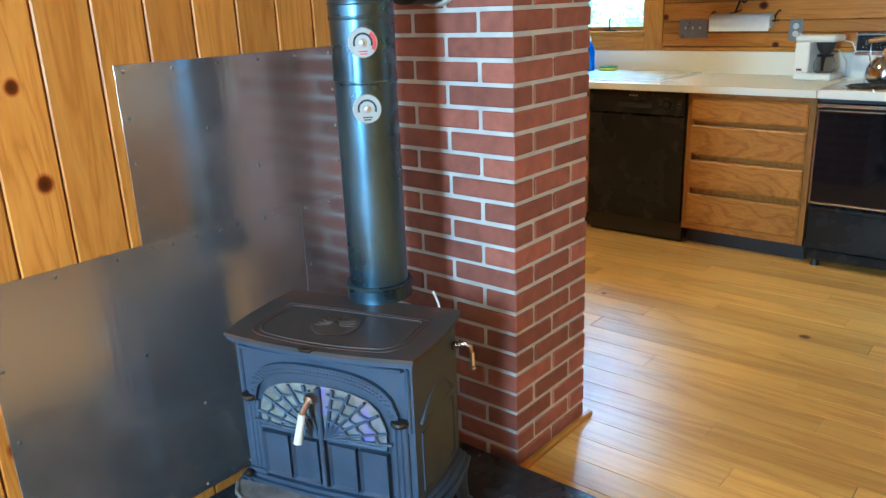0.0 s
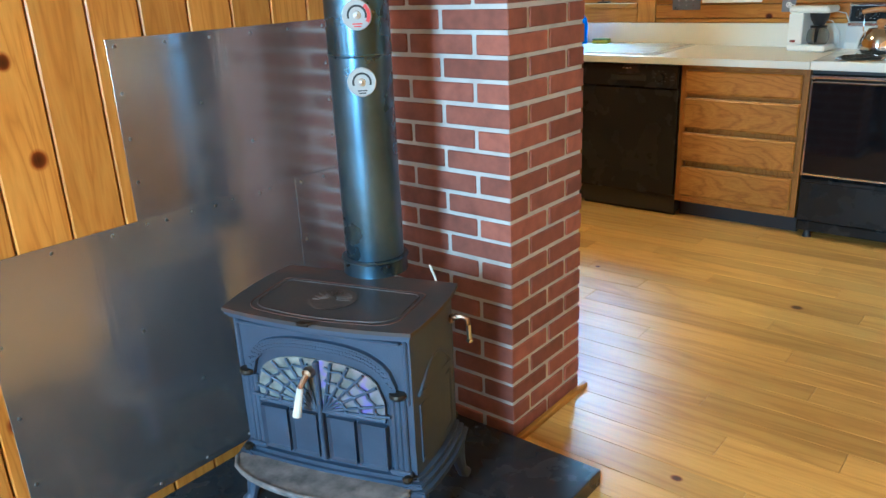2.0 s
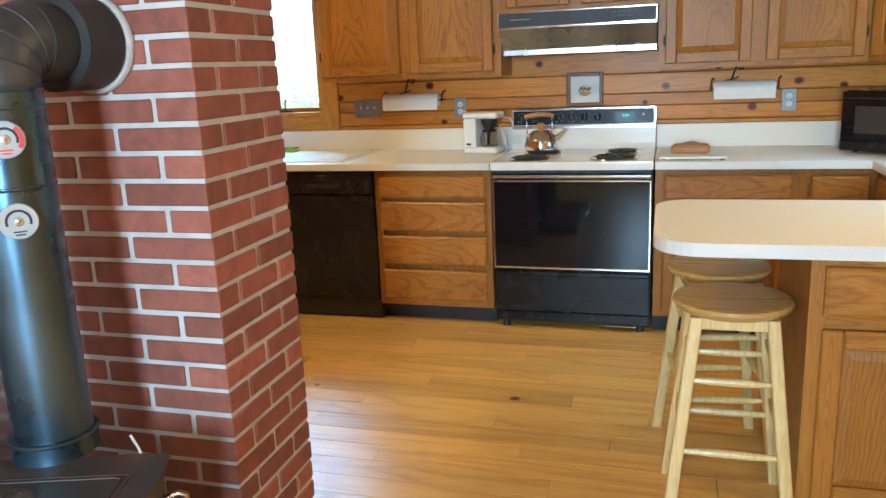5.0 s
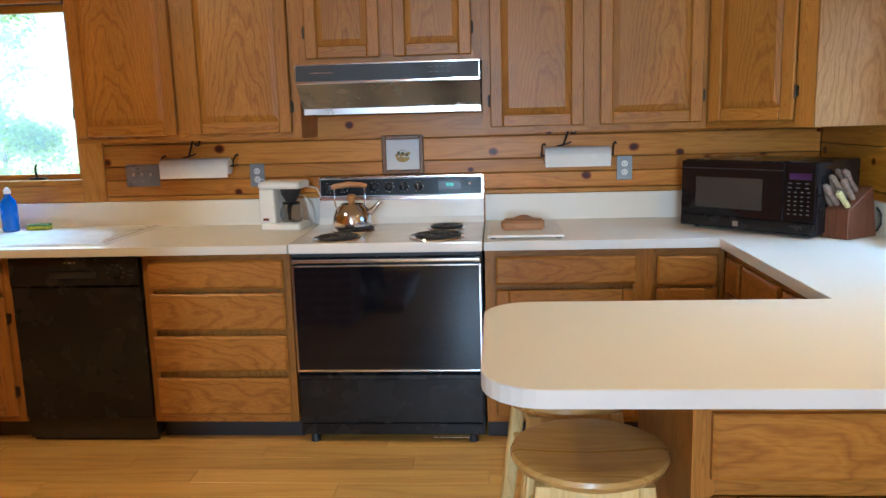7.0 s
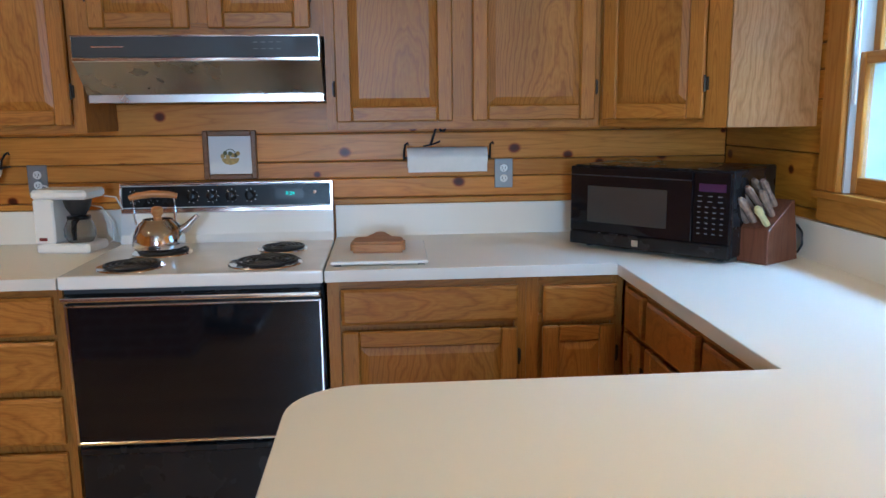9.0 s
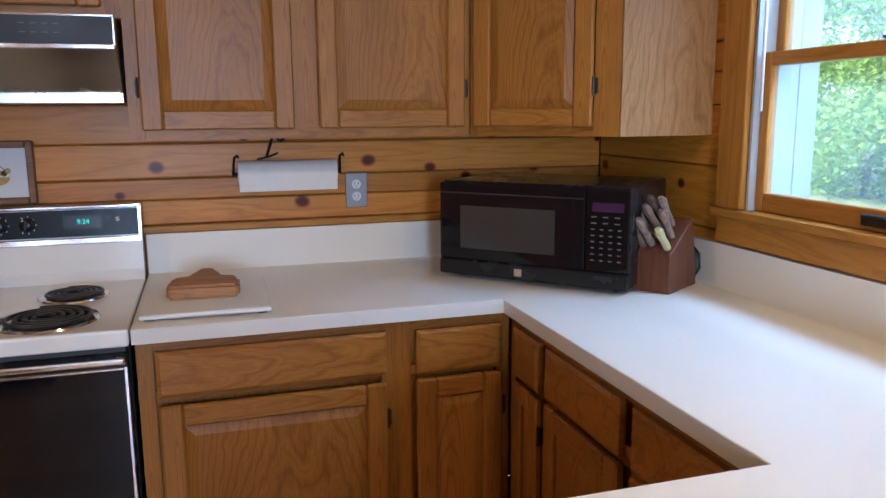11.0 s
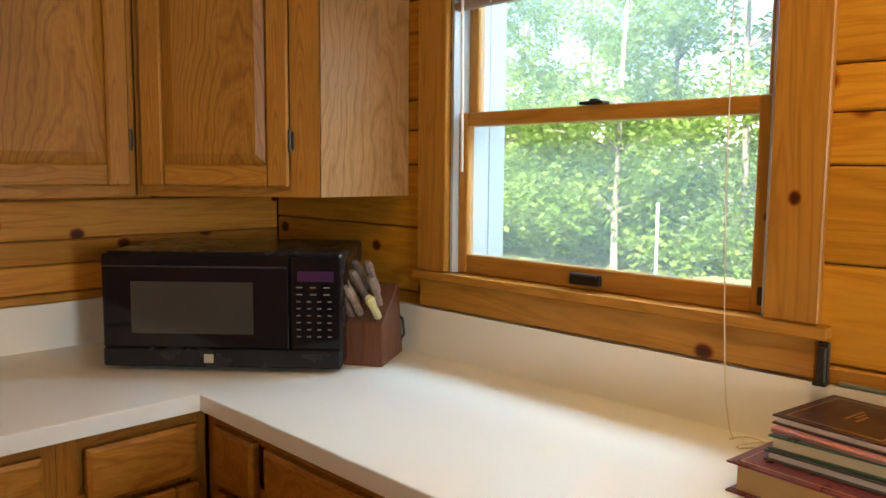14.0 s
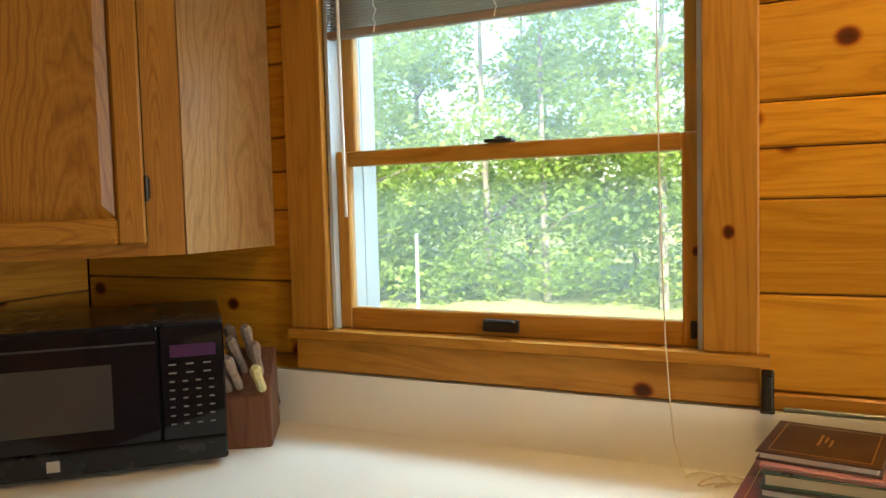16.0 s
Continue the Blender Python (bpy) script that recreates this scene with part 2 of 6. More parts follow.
BRICK = plain("red_brick", (0.275, 0.092, 0.060), 0.75, 0, 0.22, 22, 0.5, 0, 260, 0.05, 0.24)
MORTAR = plain("mortar", (0.56, 0.53, 0.50), 0.9, 0, 0.12, 14, 0.6, 0, 200)
LAMINATE = plain("white_laminate", (0.80, 0.76, 0.68), 0.34, 0, 0.008, 1.5, 0.015, 0, 300, 0.02)
LAMINATE_EDGE = plain("laminate_edge", (0.68, 0.66, 0.61), 0.35, 0, 0.03, 6, 0.02)
SHEET, n_, l_, b_ = mat("galvanized_sheet")
mp_, oi_, add_ = coords(n_, l_, (1, 1, 0.10), 2.0)
streak_, cloud_ = noise_node(n_, l_, mp_.outputs[0], 9, 4), noise_node(n_, l_, add_.outputs[0], 3.5, 5)
cr_ = ramp(n_, [(0.3, (0.37, 0.35, 0.345)), (0.7, (0.49, 0.475, 0.47))])
l_.new(cloud_.outputs[0], cr_.inputs[0])
l_.new(cr_.outputs[0], b_.inputs["Base Color"])
rr_ = n_.new("ShaderNodeMapRange")
rr_.inputs[1].default_value, rr_.inputs[2].default_value = 0.3, 0.7
rr_.inputs[3].default_value, rr_.inputs[4].default_value = 0.14, 0.27
l_.new(cloud_.outputs[0], rr_.inputs[0])
l_.new(rr_.outputs[0], b_.inputs["Roughness"])
b_.inputs["Metallic"].default_value = 0.82
bp_ = n_.new("ShaderNodeBump")
bp_.inputs["Strength"].default_value, bp_.inputs["Distance"].default_value = 0.5, 0.004
l_.new(streak_.outputs[0], bp_.inputs["Height"])
l_.new(bp_.outputs[0], b_.inputs["Normal"])
PIPE = plain("stove_pipe_steel", (0.100, 0.155, 0.215), 0.28, 0.93, 0.28, 5.0, 0.04, 0, 70, 0.09)
PIPE_DARK = plain("burnt_black_pipe", (0.035, 0.033, 0.032), 0.5, 0.3, 0.2, 9)
IRON = plain("cast_iron_blue_grey", (0.060, 0.080, 0.128), 0.50, 0.25, 0.18, 9, 0.35, 0, 220)
HEARTH = plain("slate_hearth", (0.025, 0.026, 0.03), 0.25, 0, 0.2, 6, 0.05, 0, 60)
BLACK = plain("black_enamel", (0.012, 0.012, 0.013), 0.26, 0, 0.1, 6, 0.02, spec=0.28)
BLACK_GLASS = plain("black_oven_glass", (0.006, 0.006, 0.008), 0.06, 0, 0.05, 4, 0.0, 0, 50, 0.01, spec=0.32)
PANEL_BLACK = plain("black_control_panel", (0.010, 0.010, 0.011), 0.3, 0, 0.05, 6, 0.0, spec=0.15)
BLACK_MATTE = plain("black_kick", (0.02, 0.02, 0.022), 0.5, 0, 0.1, 8)
ENAMEL = plain("white_enamel", (0.80, 0.79, 0.76), 0.18, 0, 0.02, 5, 0.0, 0.3)
CHROME = plain("chrome", (0.75, 0.75, 0.76), 0.14, 1.0, 0.04, 8, 0.0, 0, 100, 0.04)
STEEL = plain("brushed_steel", (0.60, 0.58, 0.55), 0.30, 1.0, 0.06, 8, 0.03, 0, 200, 0.05)
WHITE = plain("white_plastic", (0.78, 0.77, 0.74), 0.38, 0, 0.02, 6)
GLASS = glass("window_glass")
gn, gl = GLASS.node_tree.nodes, GLASS.node_tree.links
# translucent share puts the pale haze over the bright view into the glass
haze = gn.new("ShaderNodeBsdfTranslucent")
haze.inputs[0].default_value = (0.92, 0.97, 1.0, 1)
gmix = gn.new("ShaderNodeMixShader")
gmix.inputs[0].default_value = 0.07
gl.new(gn["Principled BSDF"].outputs[0], gmix.inputs[1])
gl.new(haze.outputs[0], gmix.inputs[2])
gl.new(gmix.outputs[0], gn["Material Output"].inputs[0])


# ---- mesh helpers ----
def box(bm, x0, x1, y0, y1, z0, z1, bevel=0.0, seg=1, m=None):
    vs = bmesh.ops.create_cube(bm, size=1.0)["verts"]
    for v in vs:
        v.co = Vector((x0 + (v.co.x + 0.5) * (x1 - x0), y0 + (v.co.y + 0.5) * (y1 - y0), z0 + (v.co.z + 0.5) * (z1 - z0)))
    if bevel:
        es = list({e for v in vs for e in v.link_edges})
        got = bmesh.ops.bevel(bm, geom=es, offset=bevel, segments=seg, affect="EDGES", profile=0.6)
        vs = list({v for f in got["faces"] for v in f.verts} | {v for v in vs if v.is_valid})
    if m is not None:
        bmesh.ops.transform(bm, matrix=m, verts=vs)
    return vs


def cyl(bm, p0, p1, r0, r1=None, seg=24, caps=True):
    r1 = r0 if r1 is None else r1
    p0, p1 = Vector(p0), Vector(p1)
    d = p1 - p0
    vs = bmesh.ops.create_cone(bm, cap_ends=caps, segments=seg, radius1=r0, radius2=r1, depth=d.length)["verts"]
    q = d.to_track_quat("Z", "Y").to_matrix().to_4x4()
    bmesh.ops.transform(bm, matrix=Matrix.Translation((p0 + p1) / 2) @ q, verts=vs)
    return vs


def lathe(bm, profile, seg=32, m=None):
    """Turn a profile of (radius, height) about z."""
    rings = []
    for r, z in profile:
        rings.append([bm.verts.new((r * math.cos(2 * math.pi * k / seg), r * math.sin(2 * math.pi * k / seg), z)) for k in range(seg)])
    for a, b in zip(rings, rings[1:]):
        for k in range(seg):
            bm.faces.new((a[k], a[(k + 1) % seg], b[(k + 1) % seg], b[k]))
    for ring, flip in ((rings[0], True), (rings[-1], False)):
        if profile[0 if flip else -1][0] > 1e-4:
            bm.faces.new(ring[::-1] if flip else ring)
    vs = [v for ring in rings for v in ring]
    if m is not None:
        bmesh.ops.transform(bm, matrix=m, verts=vs)
    return vs


def tube(bm, pts, r, seg=10):
    """A round bar along a line of points."""
    pts = [Vector(p) for p in pts]
    rings = []
    for i, p in enumerate(pts):
        d = (pts[min(i + 1, len(pts) - 1)] - pts[max(i - 1, 0)]).normalized()
        q = d.to_track_quat("Z", "Y")
        rr = r[i] if isinstance(r, (list, tuple)) else r
        rings.append([bm.verts.new(p + q @ Vector((rr * math.cos(2 * math.pi * k / seg), rr * math.sin(2 * math.pi * k / seg), 0))) for k in range(seg)])
    for a, b in zip(rings, rings[1:]):
        for k in range(seg):
            bm.faces.new((a[k], a[(k + 1) % seg], b[(k + 1) % seg], b[k]))
    bm.faces.new(rings[0][::-1])
    bm.faces.new(rings[-1])


def prism(bm, poly, z0, z1, m=None):
    """A flat plate from an outline."""
    a = [bm.verts.new((x, y, z0)) for x, y in poly]
    b = [bm.verts.new((x, y, z1)) for x, y in poly]
    n = len(poly)
    bm.faces.new(a[::-1])
    bm.faces.new(b)
    for k in range(n):
        bm.faces.new((a[k], a[(k + 1) % n], b[(k + 1) % n], b[k]))
    if m is not None:
        bmesh.ops.transform(bm, matrix=m, verts=a + b)
    return a + b


def mesh_of(name, bm, material, smooth=False):
    bmesh.ops.recalc_face_normals(bm, faces=bm.faces[:])
    me = bpy.data.meshes.new(name)
    bm.to_mesh(me)
    bm.free()
    me.materials.append(material)
    if smooth:
        for p in me.polygons:
            p.use_smooth = True
        me.set_sharp_from_angle(angle=radians(35))
    return me


def part(name, bm, material, parent=None, label="", smooth=False, m=None):
    ob = new(name, mesh_of(name, bm, material, smooth))
    if m is not None:
        ob.matrix_basis = m
    if parent is not None:
        ob.parent = parent
    return tagged(ob, label)


def thing(name, label, category, group="", m=None):
    ob = new(name)
    ob.empty_display_size = 0.05
    if m is not None:
        ob.matrix_basis = m
    return tagged(ob, label, category, group)


def setting(name, bm, material, label, category, m=None):
    return tagged(part(name, bm, material, None, "", False, m), label, category, "", "structure")


def boxes(*bs, bevel=0.0):
    bm = bmesh.new()
    for b in bs:
        box(bm, *b, bevel=bevel)
    return bm


# ---- setting: floor, walls, ceiling ----
XL, XR, YB, YS, XW, ZC = -1.19, 2.065, 0.70, -6.5, -3.0, 2.44
SUBFLOOR = plain("subfloor", (0.05, 0.03, 0.015), 0.8)
bm = bmesh.new()
prism(bm, [(XW, YB), (XW, -2.12), (XL - 0.15, -2.12), (XL - 0.15, YS), (XR, YS), (XR, YB)], -0.12, -0.013)
floor = setting("floor", bm, SUBFLOOR, "glossy golden maple plank floor with dark seams", "floor")
CEIL = wood("pine_ceiling", (0.42, 0.28, 0.13), (0.54, 0.39, 0.20), (0.62, 0.47, 0.27), 1, 0.8, 0.2, 0.45, 0.05, 0)
bm = bmesh.new()
k = XW
while k < XR - 0.01:
    box(bm, k + 0.002, min(k + 0.138, XR), YS, YB, ZC, ZC + 0.03)
    k += 0.14
box(bm, XW, XR, YS, YB, ZC + 0.03, ZC + 0.15)
setting("ceiling", bm, CEIL, "pale pine board ceiling", "ceiling")

# recessed ceiling lamps
LENS, n_, l_, b_ = mat("lamp_lens")
b_.inputs["Base Color"].default_value = (0.8, 0.75, 0.65, 1)
b_.inputs["Emission Color"].default_value = (1.0, 0.72, 0.42, 1)
b_.inputs["Emission Strength"].default_value = 4.0
for lamp_x, lamp_y, watts in LAMP_SPOTS:
    rl = thing("ceiling_lamp", "round white recessed ceiling lamp, switched on", "ceiling lamp", "recessed ceiling lamps", pose(lamp_x, lamp_y, ZC))
    bm = bmesh.new()
    lathe(bm, [(0.068, -0.001), (0.070, -0.008), (0.088, -0.006), (0.092, -0.001), (0.068, -0.001)], 36)
    part("trim_ring", bm, WHITE, rl, "white trim ring", smooth=True)
    bm = bmesh.new()
    lathe(bm, [(0.0, -0.007), (0.04, -0.0065), (0.0675, -0.003), (0.0675, -0.001), (0.0, -0.001)], 36)
    part("lens", bm, LENS, rl, "glowing warm lens", smooth=True)

WALLCORE = plain("wall_core", (0.10, 0.045, 0.016), 0.7)
# openings: east x0.. (y0, y1, z0, z1), north (x0, x1, z0, z1), south (x0, x1, z0, z1)
EW = (-1.02, -0.15, 1.127, 2.06)
NW = (-2.48, -1.68, 1.165, 2.06)
SW = (-0.12, 0.62, 0.88, 2.20)


def wall_with_hole(axis, c0, c1, a0, a1, hole):
    bm = bmesh.new()
    h0, h1, z0, z1 = hole
    for s in ((a0, h0, 0, ZC), (h1, a1, 0, ZC), (h0, h1, 0, z0), (h0, h1, z1, ZC)):
        if axis == "x":
            box(bm, c0, c1, s[0], s[1], s[2], s[3])
        else:
            box(bm, s[0], s[1], c0, c1, s[2], s[3])
    return bm


T = 0.018
wall_east = setting("wall_east", wall_with_hole("x", XR + T, XR + 0.20, YS, YB + 0.2, EW), WALLCORE, "wall of wide horizontal orange pine boards with knots", "wall")
wall_north = setting("wall_north", wall_with_hole("y", YB + T, YB + 0.20, XW, XR + T, NW), WALLCORE, "wall of horizontal knotty pine boards behind the counter", "wall")
# LW: unseen opening, cut in only to hold the west fill lamp
LW = (-5.85, -4.85, 0.82, 2.0)
wall_west = setting("wall_west", wall_with_hole("x", XL - 0.15, XL - T, YS, -2.0, LW), WALLCORE, "wall of vertical knotty pine boards behind the stove", "wall")
wall_partition = setting("wall_partition", boxes((XW, XL - 0.15, -2.12, -2.0, 0, ZC)), PINE_X, "plain pine partition wall behind the chimney", "wall")
wall_far = setting("wall_far_west", boxes((XW - 0.15, XW, -2.12, YB + 0.2, 0, ZC)), PINE_V, "plain pine end wall of the kitchen", "wall")
wall_south = setting("wall_south", wall_with_hole("y", YS - 0.15, YS, XL - 0.15, XR + 0.2, SW), PINE_X, "plain pine wall with a wide window", "wall")


def board_between(wall, name, x0, x1, y0, y1, z0, z1, material, gap=0.0015, bevel=0.004):
    bm = bmesh.new()
    box(bm, x0, x1, y0, y1, z0, z1, bevel)
    return part(name, bm, material, wall)


# vertical boards on the stove wall
y = -2.002
while y > YS + 0.01:
    y1 = max(y - 0.1345, YS)
    spans = [(0.0, ZC)] if y1 > LW[1] or y < LW[0] else [(0.0, LW[2]), (LW[3], ZC)]
    for s in spans:
        board_between(wall_west, "board", XL - T + 0.001, XL, y1 + 0.002, y - 0.002, s[0], s[1], PINE_V)
    y = y1
# horizontal boards, back wall, on both sides of and around the sink window
edges_n = [1.07, 1.152, 1.222, 1.335, 1.46, 1.60, 1.74, 1.88, 2.06, 2.25, 2.44]
for a, c in zip([0.0, 0.5] + edges_n[:-1] + [], [0.5, 1.07] + edges_n[1:]):
    if a >= NW[2] - 0.12 and c <= NW[3] + 0.02:
        spans = [(XW, NW[0] - 0.005), (NW[1] + 0.005, XR - 0.001)]
    elif c > NW[2] and a < NW[2]:
        spans = [(XW, NW[0] - 0.005), (NW[1] + 0.005, XR - 0.001)]
    else:
        spans = [(XW, XR - 0.001)]
    for s in spans:
        board_between(wall_north, "board", s[0], s[1], YB, YB + T - 0.001, a + 0.0015, c - 0.0015, PINE_X)
# horizontal boards, window wall
edges_e = [1.078, 1.265, 1.445, 1.541, 1.627, 1.81, 1.90, 2.06, 2.25, 2.44]
for a, c in zip([0.0, 0.4, 0.8] + edges_e[:-1], [0.4, 0.8, 1.078] + edges_e[1:]):
    if c <= EW[2] or a >= EW[3] - 0.001:
        spans = [(YS, YB)]
    else:
        spans = [(YS, EW[0] - 0.005), (EW[1] + 0.005, YB)]
    for s in spans:
        board_between(wall_east, "board", XR, XR + T - 0.001, s[0], s[1], a + 0.0015, c - 0.0015, PINE_Y)


# ---- chimney ----
CX0, CX1, CY0, CY1 = -1.183, -0.553, -2.421, -2.019
chimney = thing("chimney", "square chimney of red bricks with thick pale mortar joints", "chimney")
part("mortar", boxes((CX0 + 0.005, CX1 - 0.005, CY0 + 0.005, CY1 - 0.005, 0, ZC)), MORTAR, chimney, "pale grey mortar")
BRICK_MESHES = {}


def brick(lx, ly):
    key = (round(lx, 3), round(ly, 3))
    if key not in BRICK_MESHES:
        bm = bmesh.new()
        box(bm, -lx / 2, lx / 2, -ly / 2, ly / 2, -0.0265, 0.0265, 0.003)
        BRICK_MESHES[key] = mesh_of("brick", bm, BRICK)
    return BRICK_MESHES[key]


COURSE = 0.0655
rnd = random.Random(4)
c = 0
while (c + 1) * COURSE < ZC:
    z = c * COURSE + 0.0328
    W, D, J = CX1 - CX0, CY1 - CY0, 0.0135
    BL = 0.2225
    # stretchers run back from the free corner; the last one is cut at the wall
    right = CX1 if c % 2 == 1 else CX1 - 0.108 - J
    left = CX0 if c % 2 == 1 else CX0 + 0.040 + J
    spots = []
    while right - left > 0.02:
        x0 = max(right - BL, left)
        spots += [((x0 + right) / 2, yy, right - x0, 0.092) for yy in (CY0 + 0.046, CY1 - 0.046)]
        right = x0 - J
    if c % 2 == 1:
        sl = D - 2 * 0.092 - 2 * J
        spots += [(xx, (CY0 + CY1) / 2, 0.092, sl) for xx in (CX0 + 0.046, CX1 - 0.046)]
    else:
        sl = (D - J) / 2
        spots += [(CX1 - 0.054, CY0 + sl / 2 + i * (sl + J), 0.108, sl) for i in range(2)]
        spots += [(CX0 + 0.020, CY0 + sl / 2 + i * (sl + J), 0.040, sl) for i in range(2)]
    for x, yy, lx, ly in spots:
        ob = new("brick", brick(lx, ly))
        ob.location = (x + rnd.uniform(-0.0012, 0.0012), yy + rnd.uniform(-0.0012, 0.0012), z + rnd.uniform(-0.001, 0.001))
        ob.rotation_euler = (0, 0, rnd.uniform(-0.004, 0.004))
        ob.parent = chimney
    c += 1

# wooden strip at the foot of the chimney
bm = bmesh.new()
box(bm, CX1 + 0.002, CX1 + 0.022, CY0 - 0.02, CY1 + 0.03, 0, 0.022, 0.004)
tagged(part("floor_trim", bm, PINE_TRIM_Y), "narrow pine trim strip along the chimney foot", "trim", "", "structure")

# hearth slab
bm = bmesh.new()
box(bm, XL + 0.035, -0.232, -3.75, -2.455, 0.0, 0.052, 0.004, 2)
hearth = tagged(part("hearth_slab", bm, HEARTH), "polished black stone hearth slab on the floor", "hearth")

# ---- worktops ----
def rounded(x0, x1, y0, y1, r):
    pts = []
    for cx, cy, a0 in ((x0 + r, y1 - r, 90), (x0 + r, y0 + r, 180)):
        for k in range(9):
            a = radians(a0 + k * 11.25)
            pts.append((cx + r * math.cos(a), cy + r * math.sin(a)))
    return pts


FY = -0.015
WT0, WT1 = 0.876, 0.914
bm = bmesh.new()
box(bm, XW + 0.002, -0.421, FY, YB - 0.002, WT0, WT1 - 0.0015)
left_top = tagged(part("worktop", bm, LAMINATE), "off-white laminate worktop with the sink set in", "worktop")
part("backsplash", boxes((XW + 0.002, -0.421, YB - 0.022, YB - 0.002, WT1 - 0.0015, 1.044), bevel=0.002), LAMINATE, left_top)
part("front_edge", boxes((XW + 0.002, -0.421, FY - 0.0025, FY - 0.0002, WT0, WT1 - 0.002)), LAMINATE_EDGE, left_top)

PX0, PY0, PY1 = 0.441, -1.80, -1.088
IX = 1.392
outline = [(IX, FY), (0.421, FY), (0.421, YB - 0.002), (XR - 0.002, YB - 0.002), (XR - 0.002, PY0)]
end = rounded(PX0, 1.0, PY0, PY1, 0.13)
outline = outline + end[::-1] + [(IX, PY1)]
bm = bmesh.new()
prism(bm, outline, WT0, WT1)
right_top = tagged(part("worktop", bm, LAMINATE), "U-shaped off-white laminate worktop with a rounded breakfast-bar end", "worktop")
bm = bmesh.new()
prism(bm, [(0.421, YB - 0.002), (0.421, YB - 0.022), (XR - 0.022, YB - 0.022), (XR - 0.022, PY0), (XR - 0.002, PY0), (XR - 0.002, YB - 0.002)], WT1, 1.044)
part("backsplash", bm, LAMINATE, right_top)
bm = bmesh.new()
loop = [(XR - 0.002, PY0)] + end[::-1] + [(IX, PY1), (IX, FY), (0.421, FY)]
off = []
for i, p in enumerate(loop):
    a, b = loop[max(i - 1, 0)], loop[min(i + 1, len(loop) - 1)]
    d1 = Vector((p[0] - a[0], p[1] - a[1])) if i else Vector((b[0] - p[0], b[1] - p[1]))
    d2 = Vector((b[0] - p[0], b[1] - p[1])) if i < len(loop) - 1 else d1
    n1 = Vector((-d1.y, d1.x)).normalized() if d1.length > 1e-6 else Vector((0, 0))
    n2 = Vector((-d2.y, d2.x)).normalized() if d2.length > 1e-6 else Vector((0, 0))
    nn = (n1 + n2)
    nn = nn / max(nn.length_squared, 1e-6) * 2
    off.append((p[0] + nn.x * 0.0025, p[1] + nn.y * 0.0025))
rows4 = [[bm.verts.new((x, y, z)) for x, y in (loop if s == 0 else off)] for s, z in ((0, WT0), (1, WT0), (1, WT1 - 0.001), (0, WT1 - 0.001))]
for r0, r1 in zip(rows4, rows4[1:]):
    for i in range(len(loop) - 1):
        bm.faces.new((r0[i], r0[i + 1], r1[i + 1], r1[i]))
part("front_edge", bm, LAMINATE_EDGE, right_top, "pale laminate edge strip")


# ---- cabinets ----
BRONZE = plain("dark_bronze", (0.05, 0.04, 0.03), 0.45, 0.8, 0.2, 30)


def panel_door(parent, name, w, h, m, mv=None, mh=None, th=0.022, hinge=None, label=""):
    """A frame-and-panel door in the xz plane, front at y = -th, left bottom at the origin."""
    mv, mh = mv or OAK_V, mh or OAK_X
    f = 0.056
    bm = bmesh.new()
    a, b = (f - 0.006, f - 0.006), (w - f + 0.006, h - f + 0.006)
    q = 0.034
    rects = [(a[0], a[1], b[0], b[1], -th + 0.0155), (a[0] + q, a[1] + q, b[0] - q, b[1] - q, -th + 0.004)]
    vs = [[bm.verts.new(v) for v in ((r[0], r[4], r[1]), (r[2], r[4], r[1]), (r[2], r[4], r[3]), (r[0], r[4], r[3]))] for r in rects]
    back = [bm.verts.new((v.co.x, -0.002, v.co.z)) for v in vs[0]]
    for i in range(4):
        j = (i + 1) % 4
        bm.faces.new((vs[0][i], vs[0][j], vs[1][j], vs[1][i]))
        bm.faces.new((back[i], back[j], vs[0][j], vs[0][i]))
    bm.faces.new(vs[1])
    bm.faces.new(back[::-1])
    door = part(name, bm, mv, parent, label, m=m)
    for x0, x1 in ((0, f), (w - f, w)):
        part("stile", boxes((x0, x1, -th, 0, 0, h), bevel=0.005), mv, door)
    for z0, z1 in ((0.0005, f), (h - f, h - 0.0005)):
        part("rail", boxes((f + 0.0005, w - f - 0.0005, -th + 0.0005, -0.0005, z0, z1), bevel=0.005), mh, door)
    if hinge is not None:
        for zz in (0.09, h - 0.13):
            bm = bmesh.new()
            hx = w + 0.004 if hinge > 0 else -0.004
            cyl(bm, (hx, -th * 0.7, zz), (hx, -th * 0.7, zz + 0.055), 0.0045, seg=8)
            box(bm, hx - 0.003 if hinge > 0 else hx - 0.008, hx + 0.008 if hinge > 0 else hx + 0.003, -0.012, 0.0, zz + 0.006, zz + 0.049)
            part("hinge", bm, BRONZE, door, "dark bronze hinge")
    return door


def drawer_front(parent, w, h, m, material=None):
    bm = bmesh.new()
    box(bm, 0, w, -0.016, 0, 0, h)
    fs = [f for f in bm.faces if f.normal.y < -0.5]
    bmesh.ops.inset_region(bm, faces=fs, thickness=0.014, depth=0.006)
    return part("drawer_front", bm, material or OAK_X, parent, "", m=m)


def carcass(parent, w, d, z0, z1, m):
    """Box of a cabinet with its face frame; front of the frame at y = 0."""
    part("body", boxes((0, w, 0.02, d, z0, z1), bevel=0.001), OAK_V, parent, m=m)
    for x0, x1 in ((0, 0.04), (w - 0.04, w)):
        part("frame_stile", boxes((x0, x1, 0, 0.0195, z0, z1)), OAK_V, parent, m=m)
    for a, b in ((z0, z0 + 0.045), (z1 - 0.04, z1)):
        part("frame_rail", boxes((0.0405, w - 0.0405, 0.0005, 0.019, a, b)), OAK_X, parent, m=m)


FACE = 0.03


